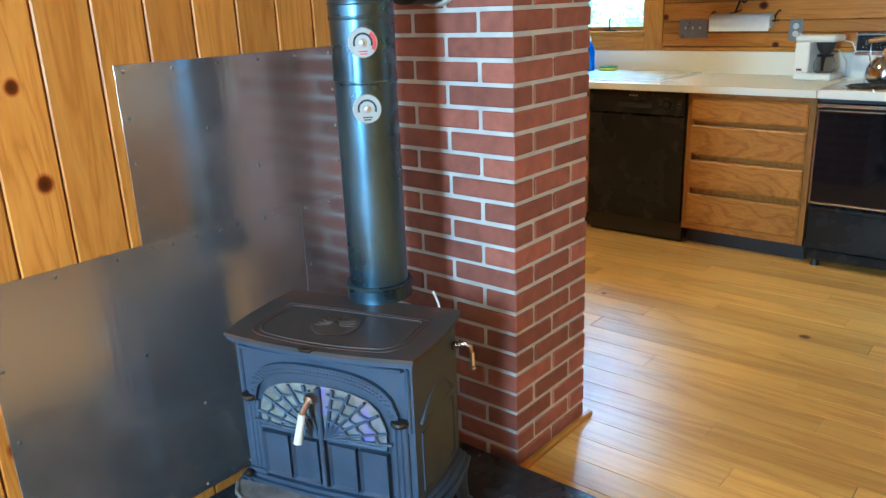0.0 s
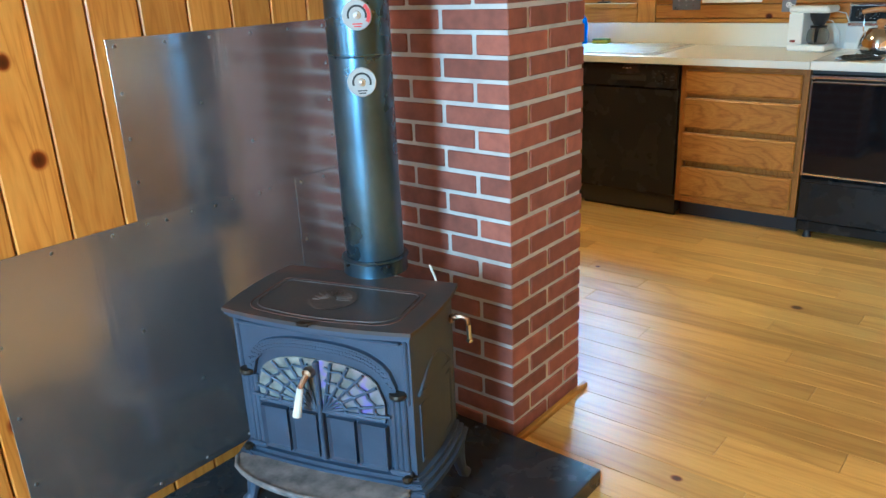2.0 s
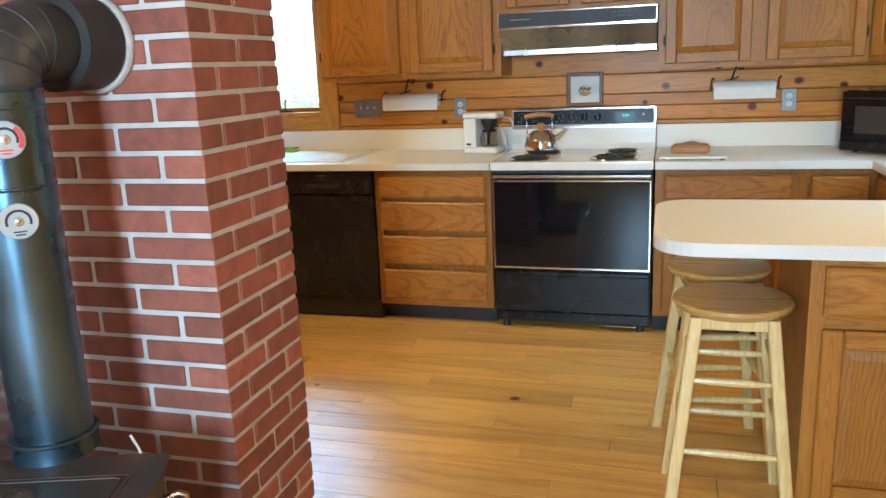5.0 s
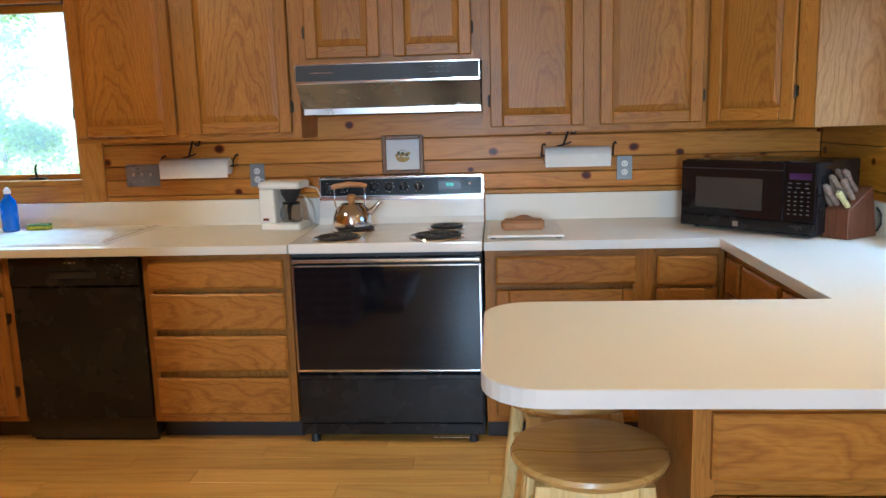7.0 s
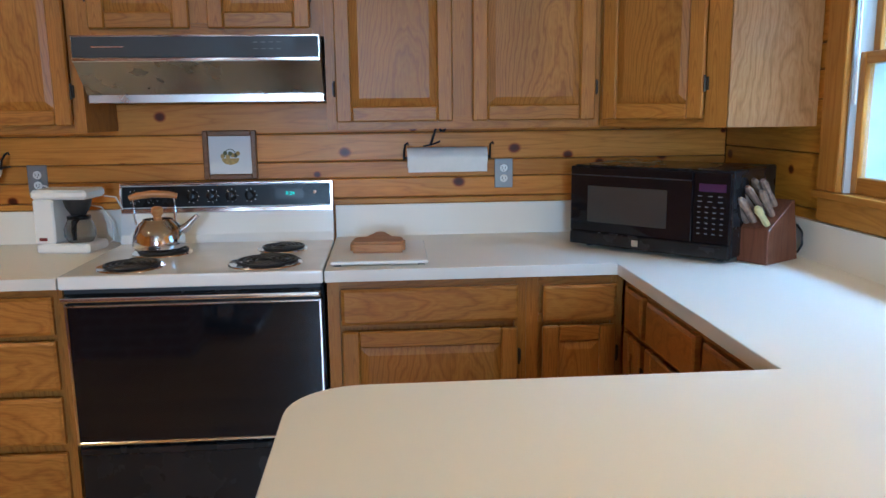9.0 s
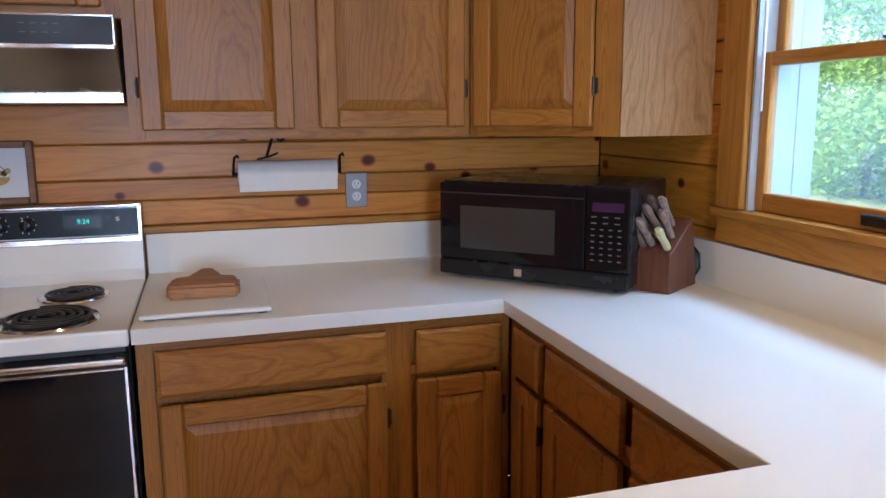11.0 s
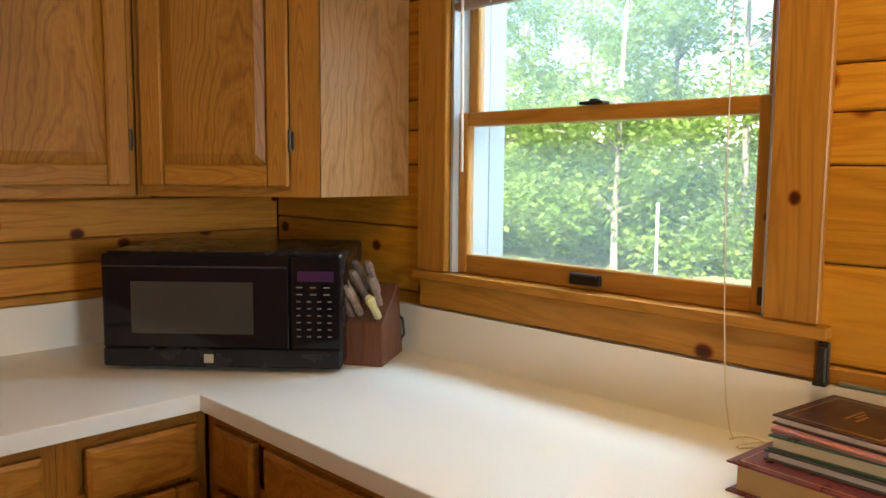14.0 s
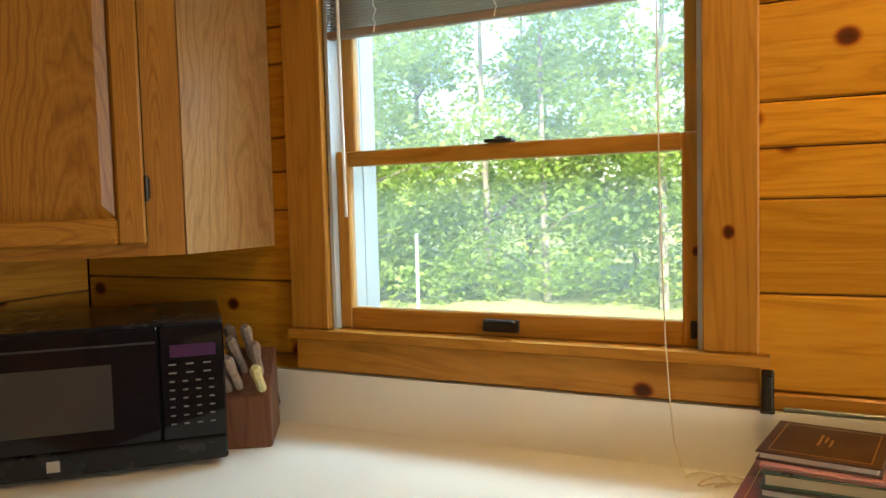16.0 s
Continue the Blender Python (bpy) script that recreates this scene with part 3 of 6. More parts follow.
def base_cabinet(name, label, x0, x1, fronts, group="kitchen base cabinets", rz=0, oy=FACE, ox=None, depth=0.62, kick=True, matx=None):
    """fronts: (kind, x0, x1, z0, z1) in the cabinet's own metres along its front."""
    w = x1 - x0
    m0 = pose(x0 if ox is None else ox, oy, 0, 0, 0, rz)
    cab = thing(name, label, "cabinet", group, m0)
    carcass(cab, w, depth, 0.10, 0.874, Matrix())
    part("mullion", boxes((0.041, w - 0.041, 0.001, 0.018, 0.708, 0.70 + 0.035)), matx or OAK_X, cab)
    if kick:
        part("toe_kick", boxes((0.0, w, 0.08, depth, 0.0, 0.0995)), BLACK_MATTE, cab, "black toe kick")
    for kind, a, b, z0, z1 in fronts:
        mm = pose(a, -0.0005, z0)
        if kind == "drawer":
            drawer_front(cab, b - a, z1 - z0, mm, matx)
        else:
            panel_door(cab, "door", b - a, z1 - z0, mm, None, matx, hinge=1)
    return cab


base_cabinet("drawer_cabinet", "oak base cabinet with four plain drawer fronts", -1.086, -0.424,
             [("drawer", 0.03, 0.633, 0.72, 0.845), ("drawer", 0.03, 0.633, 0.532, 0.697), ("drawer", 0.03, 0.633, 0.343, 0.504), ("drawer", 0.03, 0.633, 0.14, 0.31)])
base_cabinet("sink_cabinet", "oak sink base cabinet with two panel doors", -2.62, -1.70,
             [("drawer", 0.03, 0.44, 0.72, 0.845), ("drawer", 0.48, 0.89, 0.72, 0.845), ("door", 0.03, 0.44, 0.13, 0.695), ("door", 0.48, 0.89, 0.13, 0.695)])
base_cabinet("base_cabinet", "oak base cabinet beside the range with one drawer", 0.424, 1.09,
             [("drawer", 0.046, 0.636, 0.721, 0.843), ("door", 0.046, 0.636, 0.13, 0.697)])
base_cabinet("corner_base_cabinet", "narrow oak base cabinet filling the inner corner", 1.091, 1.425,
             [("drawer", 0.055, 0.308, 0.712, 0.838), ("door", 0.055, 0.308, 0.13, 0.697)])
# the leg under the window faces the range aisle
leg = base_cabinet("window_base_cabinet", "oak base cabinets below the window worktop", 0.0, 1.09,
                   [("drawer", 0.06, 0.225, 0.70, 0.838), ("door", 0.06, 0.225, 0.13, 0.685), ("drawer", 0.27, 0.64, 0.706, 0.838), ("door", 0.27, 0.64, 0.13, 0.69), ("drawer", 0.69, 1.0, 0.706, 0.838), ("door", 0.69, 1.0, 0.13, 0.69)],
                   rz=-90, ox=1.432, oy=0.027, matx=OAK_Y)
# breakfast bar base, front towards the living room
bar = thing("bar_cabinet", "oak breakfast bar base with drawer and panel doors", "cabinet", "kitchen base cabinets", pose(0.868, -1.72, 0))
carcass(bar, 1.19, 0.58, 0.10, 0.874, Matrix())
part("end_panel", boxes((-0.006, -0.0005, 0.0, 0.58, 0.0, 0.874)), OAK_V, bar, "plain oak end panel")
part("toe_kick", boxes((0.0, 1.19, 0.07, 0.58, 0.0, 0.0995)), BLACK_MATTE, bar)
part("mullion", boxes((0.041, 1.15, 0.001, 0.018, 0.66, 0.70)), OAK_X, bar)
part("mullion", boxes((0.56, 0.62, 0.001, 0.017, 0.10, 0.6595)), OAK_V, bar)
for a in (0.03, 0.61):
    drawer_front(bar, 0.52, 0.14, pose(a, -0.0005, 0.70))
    panel_door(bar, "door", 0.52, 0.53, pose(a, -0.0005, 0.13))

# wall cabinets
UY = 0.367


def wall_cabinet(name, label, x0, x1, z0, z1, doors, depth=0.325):
    cab = thing(name, label, "cabinet", "kitchen wall cabinets", pose(x0, UY, 0))
    carcass(cab, x1 - x0, depth, z0, z1, Matrix())
    if len(doors) > 1:
        mid = (doors[0][1] + doors[1][0]) / 2 - x0
        part("mullion", boxes((mid - 0.034, mid + 0.034, 0.001, 0.018, z0 + 0.0455, z1 - 0.0405)), OAK_V, cab)
    for i, (a, b) in enumerate(doors):
        panel_door(cab, "door", b - a, z1 - 0.025 - (z0 + 0.027), pose(a - x0, -0.0005, z0 + 0.027), hinge=(-1 if i == 0 else 1))
    return cab


UZ0, UZ1 = 1.356, 2.15
wall_cabinet("wall_cabinet", "oak wall cabinet with two raised-panel doors", -1.51, -0.422, UZ0, UZ1, [(-1.499, -1.012), (-0.949, -0.465)])
wall_cabinet("hood_cabinet", "short oak wall cabinet above the range hood", -0.4215, 0.4215, 1.685, UZ1, [(-0.383, -0.041), (0.021, 0.374)])
wall_cabinet("wall_cabinet", "oak wall cabinet with two raised-panel doors", 0.422, 1.42, UZ0, UZ1, [(0.456, 0.876), (0.949, 1.401)])
# diagonal corner cabinet
corner = thing("corner_wall_cabinet", "diagonal oak corner wall cabinet with a pale end panel", "cabinet", "kitchen wall cabinets")
p0, p1 = Vector((1.4215, 0.355)), Vector((1.752, 0.016))
dlen = (p1 - p0).length
ang = math.degrees(math.atan2(p1.y - p0.y, p1.x - p0.x))
bm = bmesh.new()
prism(bm, [(1.4215, UY + 0.003), (1.434, 0.372), (1.762, 0.035), (2.062, 0.024), (2.062, 0.697), (1.4215, 0.697)], UZ0 + 0.004, UZ1)
part("body", bm, OAK_V, corner)
part("end_panel", boxes((1.757, 2.062, 0.016, 0.0235, UZ0, UZ1)), OAK_PALE, corner, "pale grey-brown veneer end panel")
dm = pose(p0.x, p0.y, 0, 0, 0, ang)
for x0, x1 in ((0.0, 0.028), (dlen - 0.075, dlen)):
    part("frame_stile", boxes((x0, x1, 0, 0.016, UZ0, UZ1)), OAK_V, corner, m=dm)
for a, b in ((UZ0, UZ0 + 0.045), (UZ1 - 0.04, UZ1)):
    part("frame_rail", boxes((0.0285, dlen - 0.0755, 0.0005, 0.0155, a, b)), OAK_X, corner, m=dm)
panel_door(corner, "door", dlen - 0.095, UZ1 - UZ0 - 0.055, dm @ pose(0.018, -0.0005, UZ0 + 0.027), hinge=1)


# ---- stove, pipe and wall sheets ----
RUSTY, n_, l_, b_ = mat("rusty_iron_top")
mp_, oi_, add_ = coords(n_, l_, (1, 1, 1), 1.0)
rust_, grit_ = noise_node(n_, l_, mp_.outputs[0], 6, 6, 0.6), noise_node(n_, l_, mp_.outputs[0], 220, 3)
rc_ = ramp(n_, [(0.42, (0.052, 0.051, 0.053)), (0.56, (0.070, 0.056, 0.052)), (0.68, (0.12, 0.060, 0.045)), (0.8, (0.10, 0.085, 0.075))])
l_.new(rust_.outputs[0], rc_.inputs[0])
l_.new(rc_.outputs[0], b_.inputs["Base Color"])
b_.inputs["Roughness"].default_value, b_.inputs["Metallic"].default_value = 0.5, 0.25
bp_ = n_.new("ShaderNodeBump")
bp_.inputs["Strength"].default_value, bp_.inputs["Distance"].default_value = 0.3, 0.002
l_.new(grit_.outputs[0], bp_.inputs["Height"])
l_.new(bp_.outputs[0], b_.inputs["Normal"])
ASH = plain("worn_ash_lip", (0.20, 0.185, 0.18), 0.6, 0.2, 0.45, 26, 0.4, 0, 240)
MICA = plain("stove_glass", (0.27, 0.29, 0.28), 0.16, 0.3, 0.6, 18, 0.1, 0, 60)
# right door glass: noise blotches running from grey to violet
MICA_VIOLET, n_, l_, b_ = mat("stove_glass_violet")
mp_, oi_, add_ = coords(n_, l_, (1, 1, 1), 0.0)
blot_ = noise_node(n_, l_, mp_.outputs[0], 11, 3)
vr_ = ramp(n_, [(0.40, (0.20, 0.21, 0.20)), (0.50, (0.30, 0.29, 0.34)), (0.56, (0.27, 0.22, 0.62)), (0.75, (0.42, 0.36, 0.75))])
l_.new(blot_.outputs[0], vr_.inputs[0])
l_.new(vr_.outputs[0], b_.inputs["Base Color"])
b_.inputs["Roughness"].default_value, b_.inputs["Metallic"].default_value = 0.16, 0.3
BRASS = plain("worn_brass", (0.33, 0.22, 0.14), 0.3, 1.0, 0.3, 30)
CERAMIC = plain("white_ceramic", (0.72, 0.69, 0.62), 0.15, 0, 0.06, 20, 0.0, 0.4)
WORN = plain("worn_rusty_iron", (0.095, 0.075, 0.066), 0.6, 0.3, 0.5, 30, 0.4, 0, 220)
RIVET = plain("rivet_steel", (0.30, 0.29, 0.28), 0.35, 1.0)

SM = pose(-0.697, -3.057, 0.052, 0, 0, 17.2)
stove = thing("wood_stove", "blue-grey cast-iron wood stove with spider-web glass doors", "stove", "", SM)


def plate(w, d0, d1, bow, side, n=15):
    """A plate outline with its front and both sides bowed out."""
    pts = [(-w / 2 + w * k / (n - 1), d0 - bow * (1 - (2 * k / (n - 1) - 1) ** 2)) for k in range(n)]
    pts += [(w / 2 + side * (1 - (2 * k / 8 - 1) ** 2) - 0.004 * k / 8, d0 + (d1 - d0) * k / 8) for k in range(1, 9)]
    pts += [(-w / 2 - side * (1 - (2 * k / 8 - 1) ** 2) + 0.004 * k / 8, d0 + (d1 - d0) * k / 8) for k in range(8, 0, -1)]
    return pts


H = 0.58
bm = bmesh.new()
prism(bm, plate(0.492, 0.022, 0.30, 0.012, 0.010), 0.178, H - 0.026)
part("firebox", bm, IRON, stove)
bm = bmesh.new()
prism(bm, plate(0.522, 0.0, 0.312, 0.024, 0.014), H - 0.010, H)
top = part("top_plate", bm, RUSTY, stove, "dark rust-stained top plate")
for k, (w, z0, z1) in enumerate(((0.514, H - 0.019, H - 0.0105), (0.503, H - 0.027, H - 0.0195))):
    bm = bmesh.new()
    prism(bm, plate(w, 0.004 + 0.006 * k, 0.308, 0.023, 0.013), z0, z1)
    part("top_moulding", bm, IRON, stove)


def griddle(grow):
    """The griddle outline: straight back, bowed front, round corners."""
    half, yb, yf, r = 0.196 + grow, 0.212 + grow, 0.040 - grow, 0.045
    pts = []
    for cx, cy, a0, rr in ((half - 0.018, yb - 0.018, 0, 0.018), (-half + 0.018, yb - 0.018, 90, 0.018), (-half + r, yf + r, 180, r), (half - r, yf + r, 270, r)):
        for k in range(6):
            a = radians(a0 + 18 * k)
            x, yy = cx + rr * math.cos(a), cy + rr * math.sin(a)
            pts.append((x, yy - (0.026 * (1 - (x / half) ** 2) if yy < 0.12 else 0.0)))
        if a0 == 180:
            pts += [(x / 10 * (half - r), yf - 0.026 * (1 - (x / 10 * (half - r) / half) ** 2)) for x in range(-9, 10, 3)]
    return pts + pts[:1]


bm = bmesh.new()
tube(bm, [(x, yy, H + 0.0002) for x, yy in griddle(0.0)], 0.0026, 6)
part("griddle_rim", bm, RUSTY, top, "raised griddle outline")
bm = bmesh.new()
tube(bm, [(x, yy, H - 0.0008) for x, yy in griddle(0.013)], 0.0026, 6)
part("griddle_groove", bm, plain("rust", (0.085, 0.038, 0.028), 0.7, 0, 0.3, 40), top, "rusty griddle groove")
bm = bmesh.new()
lathe(bm, [(0.0, 0.0), (0.062, 0.0), (0.064, 0.0022), (0.056, 0.0032), (0.03, 0.0026), (0.0, 0.0036)], 28, pose(-0.01, 0.122, H + 0.0004))
leaf_line = []
for k in range(11):
    for r, w in ((0.014, 0), (0.034, 7), (0.048, 10), (0.034, 13)):
        a = radians(-10 + 20 * k + w)
        leaf_line.append((-0.01 + r * math.cos(a), 0.122 + r * math.sin(a), H + 0.0036))
tube(bm, leaf_line, 0.0026, 5)
part("medallion", bm, WORN, top, "worn raised leaf ornament")
bm = bmesh.new()
box(bm, -0.020, 0.010, -0.034, -0.018, H - 0.004, H + 0.004, 0.003, 2)
tube(bm, [(-0.02, -0.030, H + 0.002), (0.0, -0.036, H + 0.003), (0.014, -0.036, H + 0.006), (0.022, -0.028, H + 0.006)], 0.0035, 8)
part("lid_latch", bm, BRONZE, top, "small dark latch")

# base flange, ash lip, legs
for k, (w, z0, z1) in enumerate(((0.508, 0.166, 0.1775), (0.530, 0.152, 0.1655), (0.552, 0.138, 0.1515))):
    bm = bmesh.new()
    prism(bm, plate(w, 0.012 - 0.008 * k, 0.300 + 0.006 * k, 0.014, 0.016), z0, z1)
    bmesh.ops.bevel(bm, geom=[e for e in bm.edges if abs(e.verts[0].co.z - e.verts[1].co.z) < 1e-4], offset=0.004, segments=2, affect="EDGES")
    part("base_flange", bm, IRON, stove)
bm = bmesh.new()
lip = [(-0.262 + 0.50 * k / 20, -0.022 - 0.092 * (1 - (2 * k / 20 - 1) ** 2) ** 0.55) for k in range(21)]
prism(bm, lip + [(0.238, -0.0035), (-0.262, -0.0035)], 0.142, 0.156)
tube(bm, [(x, yy, 0.155) for x, yy in lip], 0.006, 8)
part("ash_lip", bm, ASH, stove, "worn ash-stained front lip")
for sx in (-1, 1):
    for yy in (0.030, 0.272):
        bm = bmesh.new()
        d = -1 if yy < 0.1 else 1
        pts = [(sx * 0.225, yy, 0.150), (sx * 0.240, yy + d * 0.008, 0.115), (sx * 0.246, yy + d * 0.014, 0.065), (sx * 0.254, yy + d * 0.022, 0.018), (sx * 0.262, yy + d * 0.030, 0.0)]
        tube(bm, pts, [0.038, 0.032, 0.021, 0.015, 0.020], 10)
        part("leg", bm, IRON, stove, smooth=True)
        bm = bmesh.new()
        lathe(bm, [(0, 0), (0.012, 0.0), (0.014, 0.008), (0.008, 0.014), (0, 0.015)], 12, pose(sx * 0.232, -0.006 if yy < 0.1 else 0.305, 0.178))
        part("leg_bolt", bm, BRONZE, stove)

# front: frame, arch, doors, web, panels, columns
FYV = 0.0095
# the front castings and sides, widened and lifted onto the base
FRONT = Matrix.Translation((0, 0, 0.0596)) @ Matrix.Diagonal((1.08, 1.0, 0.892, 1.0))


def fy(x):
    return 0.022 - 0.012 * (1 - (x / 0.2275) ** 2)


def arch(x, h0, h1, half):
    return h0 + (h1 - h0) * max(0.0, 1 - abs(x / half) ** 2.7) ** 0.42


for sx in (-1, 1):
    bm = bmesh.new()
    for k in range(3):
        xx = sx * (0.180 + 0.013 * k)
        cyl(bm, (xx, fy(xx) - 0.002, 0.15), (xx, fy(xx) - 0.002, 0.378), 0.0075, seg=10)
    box(bm, sx * 0.194 - 0.026, sx * 0.194 + 0.026, fy(0.19) - 0.016, fy(0.19), 0.136, 0.152, 0.003)
    part("pilaster", bm, IRON, stove, m=FRONT)
    bm = bmesh.new()
    lathe(bm, [(0.0, 0), (0.017, 0.0), (0.021, 0.008), (0.019, 0.016), (0.0, 0.019)], 16, pose(sx * 0.197, fy(0.19) - 0.008, 0.380))
    part("capital", bm, BRONZE, stove, "dark rounded capital", m=FRONT)
bm = bmesh.new()
N = 28
for k in range(N):
    xa, xb = -0.195 + 0.39 * k / N, -0.195 + 0.39 * (k + 1) / N
    vs = []
    for x in (xa, xb):
        zi, zo = arch(x, 0.372, 0.487, 0.180) if abs(x) < 0.180 else 0.372, arch(x, 0.385, 0.522, 0.1961)
        vs.append([bm.verts.new((x, fy(x) - 0.013, zi)), bm.verts.new((x, fy(x) - 0.013, zo)), bm.verts.new((x, fy(x), zi)), bm.verts.new((x, fy(x), zo))])
    a, b = vs
    bm.faces.new((a[0], b[0], b[1], a[1]))
    bm.faces.new((a[1], b[1], b[3], a[3]))
    bm.faces.new((a[0], a[2], b[2], b[0]))
bmesh.ops.remove_doubles(bm, verts=bm.verts[:], dist=0.0003)
part("arch_band", bm, IRON, stove, "raised arch with a hatched band", m=FRONT)
bm = bmesh.new()
for k in range(44):
    x = -0.183 + 0.366 * k / 43
    for j, fr in enumerate((0.2, 0.5, 0.8)):
        zi, zo = arch(x, 0.372, 0.487, 0.180) if abs(x) < 0.180 else 0.372, arch(x, 0.385, 0.522, 0.1961)
        zz = zi + (zo - zi) * fr
        box(bm, x - 0.0028, x + 0.0028, fy(x) - 0.0148, fy(x) - 0.0125, zz - 0.0028, zz + 0.0028)
tagged(part("hatching", bm, IRON, stove, "fine raised hatching", m=FRONT), kind="stuff")
for x0, x1, z0, z1 in ((-0.222, -0.212, 0.355, 0.545), (0.212, 0.222, 0.355, 0.545), (-0.21, 0.21, 0.536, 0.545)):
    bm = bmesh.new()
    box(bm, x0, x1, min(fy(x0), fy(x1), fy(0) if x0 < 0 < x1 else 1) - 0.005, 0.024, z0, z1, 0.003)
    part("moulding", bm, IRON, stove, m=FRONT)
# glass behind the web
for side in (-1, 1):
    bm = bmesh.new()
    poly = [(0.002, 0.303), (0.165, 0.303)] + [(0.165 - 0.163 * k / 10, arch(0.165 - 0.163 * k / 10, 0.355, 0.462, 0.1651)) for k in range(11)]
    prism(bm, [(side * x, z) for x, z in poly], 0, 0.004, pose(0, FYV - 0.001, 0, 90, 0, 0))
    part("glass", bm, MICA if side < 0 else MICA_VIOLET, stove, "sooty pale door glass" if side < 0 else "door glass with violet blotches", m=FRONT)
for side in (-1, 1):
    bm = bmesh.new()
    for k in range(6):
        a = radians(6 + 15 * k)
        x1 = side * 0.012 + side * math.cos(a) * 0.17
        z1 = min(0.306 + math.sin(a) * 0.17, arch(x1, 0.356, 0.460, 0.168))
        tube(bm, [(side * 0.010, FYV - 0.010, 0.306), (x1, FYV - 0.010, z1)], 0.0042, 6)
    for r in (0.06, 0.10, 0.14):
        pts = []
        for k in range(11):
            a = radians(4 + 8.2 * k)
            rr = r * (1 - 0.06 * math.sin(k * math.pi / 2) ** 2)
            x1 = side * (0.012 + math.cos(a) * rr)
            pts.append((x1, FYV - 0.011, min(0.306 + math.sin(a) * rr, arch(x1, 0.356, 0.460, 0.168))))
        tube(bm, pts, 0.0036, 6)
    tube(bm, [(side * 0.006, FYV - 0.008, 0.304), (side * 0.166, FYV - 0.004, 0.304)], 0.006, 6)
    part("web_grille", bm, IRON, stove, "cast spider-web grille", m=FRONT)
    for k in range(2):
        xa = side * (0.014 + 0.080 * k)
        xb = side * (0.086 + 0.080 * k)
        bm = bmesh.new()
        box(bm, min(xa, xb), max(xa, xb), FYV - 0.012, FYV + 0.004, 0.150, 0.288)
        fs = [f for f in bm.faces if f.normal.y < -0.5]
        bmesh.ops.inset_region(bm, faces=fs, thickness=0.009, depth=-0.007)
        part("door_panel", bm, IRON, stove, m=FRONT)
bm = bmesh.new()
box(bm, -0.006, 0.006, FYV - 0.018, FYV, 0.145, 0.460, 0.003)
part("door_stile", bm, IRON, stove, m=FRONT)
bm = bmesh.new()
lathe(bm, [(0, 0), (0.013, 0.002), (0.016, 0.012), (0.012, 0.024), (0, 0.028)], 16, pose(-0.012, FYV - 0.012, 0.432, 90, 0, 0))
tube(bm, [(-0.012, FYV - 0.034, 0.43), (-0.018, FYV - 0.045, 0.41), (-0.022, FYV - 0.05, 0.395)], 0.007, 8)
handle = part("door_handle", bm, BRASS, stove, "brass door handle with white ceramic grip", smooth=True, m=FRONT)
bm = bmesh.new()
cyl(bm, (-0.022, FYV - 0.05, 0.398), (-0.034, FYV - 0.060, 0.312), 0.0085, 0.011, 14)
part("grip", bm, CERAMIC, handle, "white ceramic grip", smooth=True)
# right side: panel mouldings and the damper handle
for x0 in (-1, 1):
    bm = bmesh.new()
    box(bm, min(x0 * 0.2265, x0 * 0.234), max(x0 * 0.2265, x0 * 0.234), 0.05, 0.25, 0.16, 0.34)
    fs = [f for f in bm.faces if f.normal.x * x0 > 0.5]
    bmesh.ops.inset_region(bm, faces=fs, thickness=0.012, depth=-0.005)
    part("side_panel", bm, IRON, stove, m=FRONT)
    bm = bmesh.new()
    pts = [(x0 * 0.231, 0.05 + 0.2 * k / 12, 0.37 + 0.075 * math.sin(math.pi * k / 12)) for k in range(13)]
    tube(bm, pts, 0.006, 8)
    tube(bm, [(x0 * 0.231, 0.05, 0.37), (x0 * 0.231, 0.25, 0.37)], 0.004, 8)
    for k in range(5):
        a = radians(30 + 30 * k)
        tube(bm, [(x0 * 0.230, 0.15, 0.376), (x0 * 0.230, 0.15 + 0.045 * math.cos(a), 0.376 + 0.045 * math.sin(a))], 0.0035, 6)
    part("side_ornament", bm, IRON, stove, m=FRONT)
    bm = bmesh.new()
    for k in range(9):
        box(bm, min(x0 * 0.2277, x0 * 0.231), max(x0 * 0.2277, x0 * 0.231), 0.07 + 0.02 * k, 0.082 + 0.02 * k, 0.478, 0.498, 0.001)
    tagged(part("raised_lettering", bm, IRON, stove, "row of small raised bars", m=FRONT), kind="stuff")
bm = bmesh.new()
tube(bm, [(0.255, 0.255, 0.505), (0.285, 0.26, 0.512), (0.298, 0.262, 0.506), (0.302, 0.262, 0.488)], [0.009, 0.007, 0.008, 0.006], 8)
lathe(bm, [(0, 0), (0.013, 0.0), (0.013, 0.006), (0, 0.008)], 12, pose(0.2555, 0.255, 0.505, 0, 90, 0))
dh = part("damper_handle", bm, BRASS, stove, "worn brass damper handle", smooth=True)
bm = bmesh.new()
cyl(bm, (0.302, 0.262, 0.490), (0.304, 0.262, 0.452), 0.007, 0.0065, 10)
lathe(bm, [(0, 0), (0.008, 0.002), (0.009, 0.008), (0, 0.014)], 10, pose(0.304, 0.262, 0.440))
part("grip", bm, CHROME, dh)
bm = bmesh.new()
tube(bm, [(0.196, 0.318, 0.560), (0.190, 0.318, 0.59), (0.176, 0.318, 0.622)], 0.0032, 8)
part("thermostat_rod", bm, CERAMIC, stove, "thin bright rod")

# pipe
PXc, PYc, PR = -0.808, -2.714, 0.0800
pipe = thing("stove_pipe", "blued steel stove pipe with elbow into the chimney", "stove pipe", "", pose(PXc, PYc, 0))


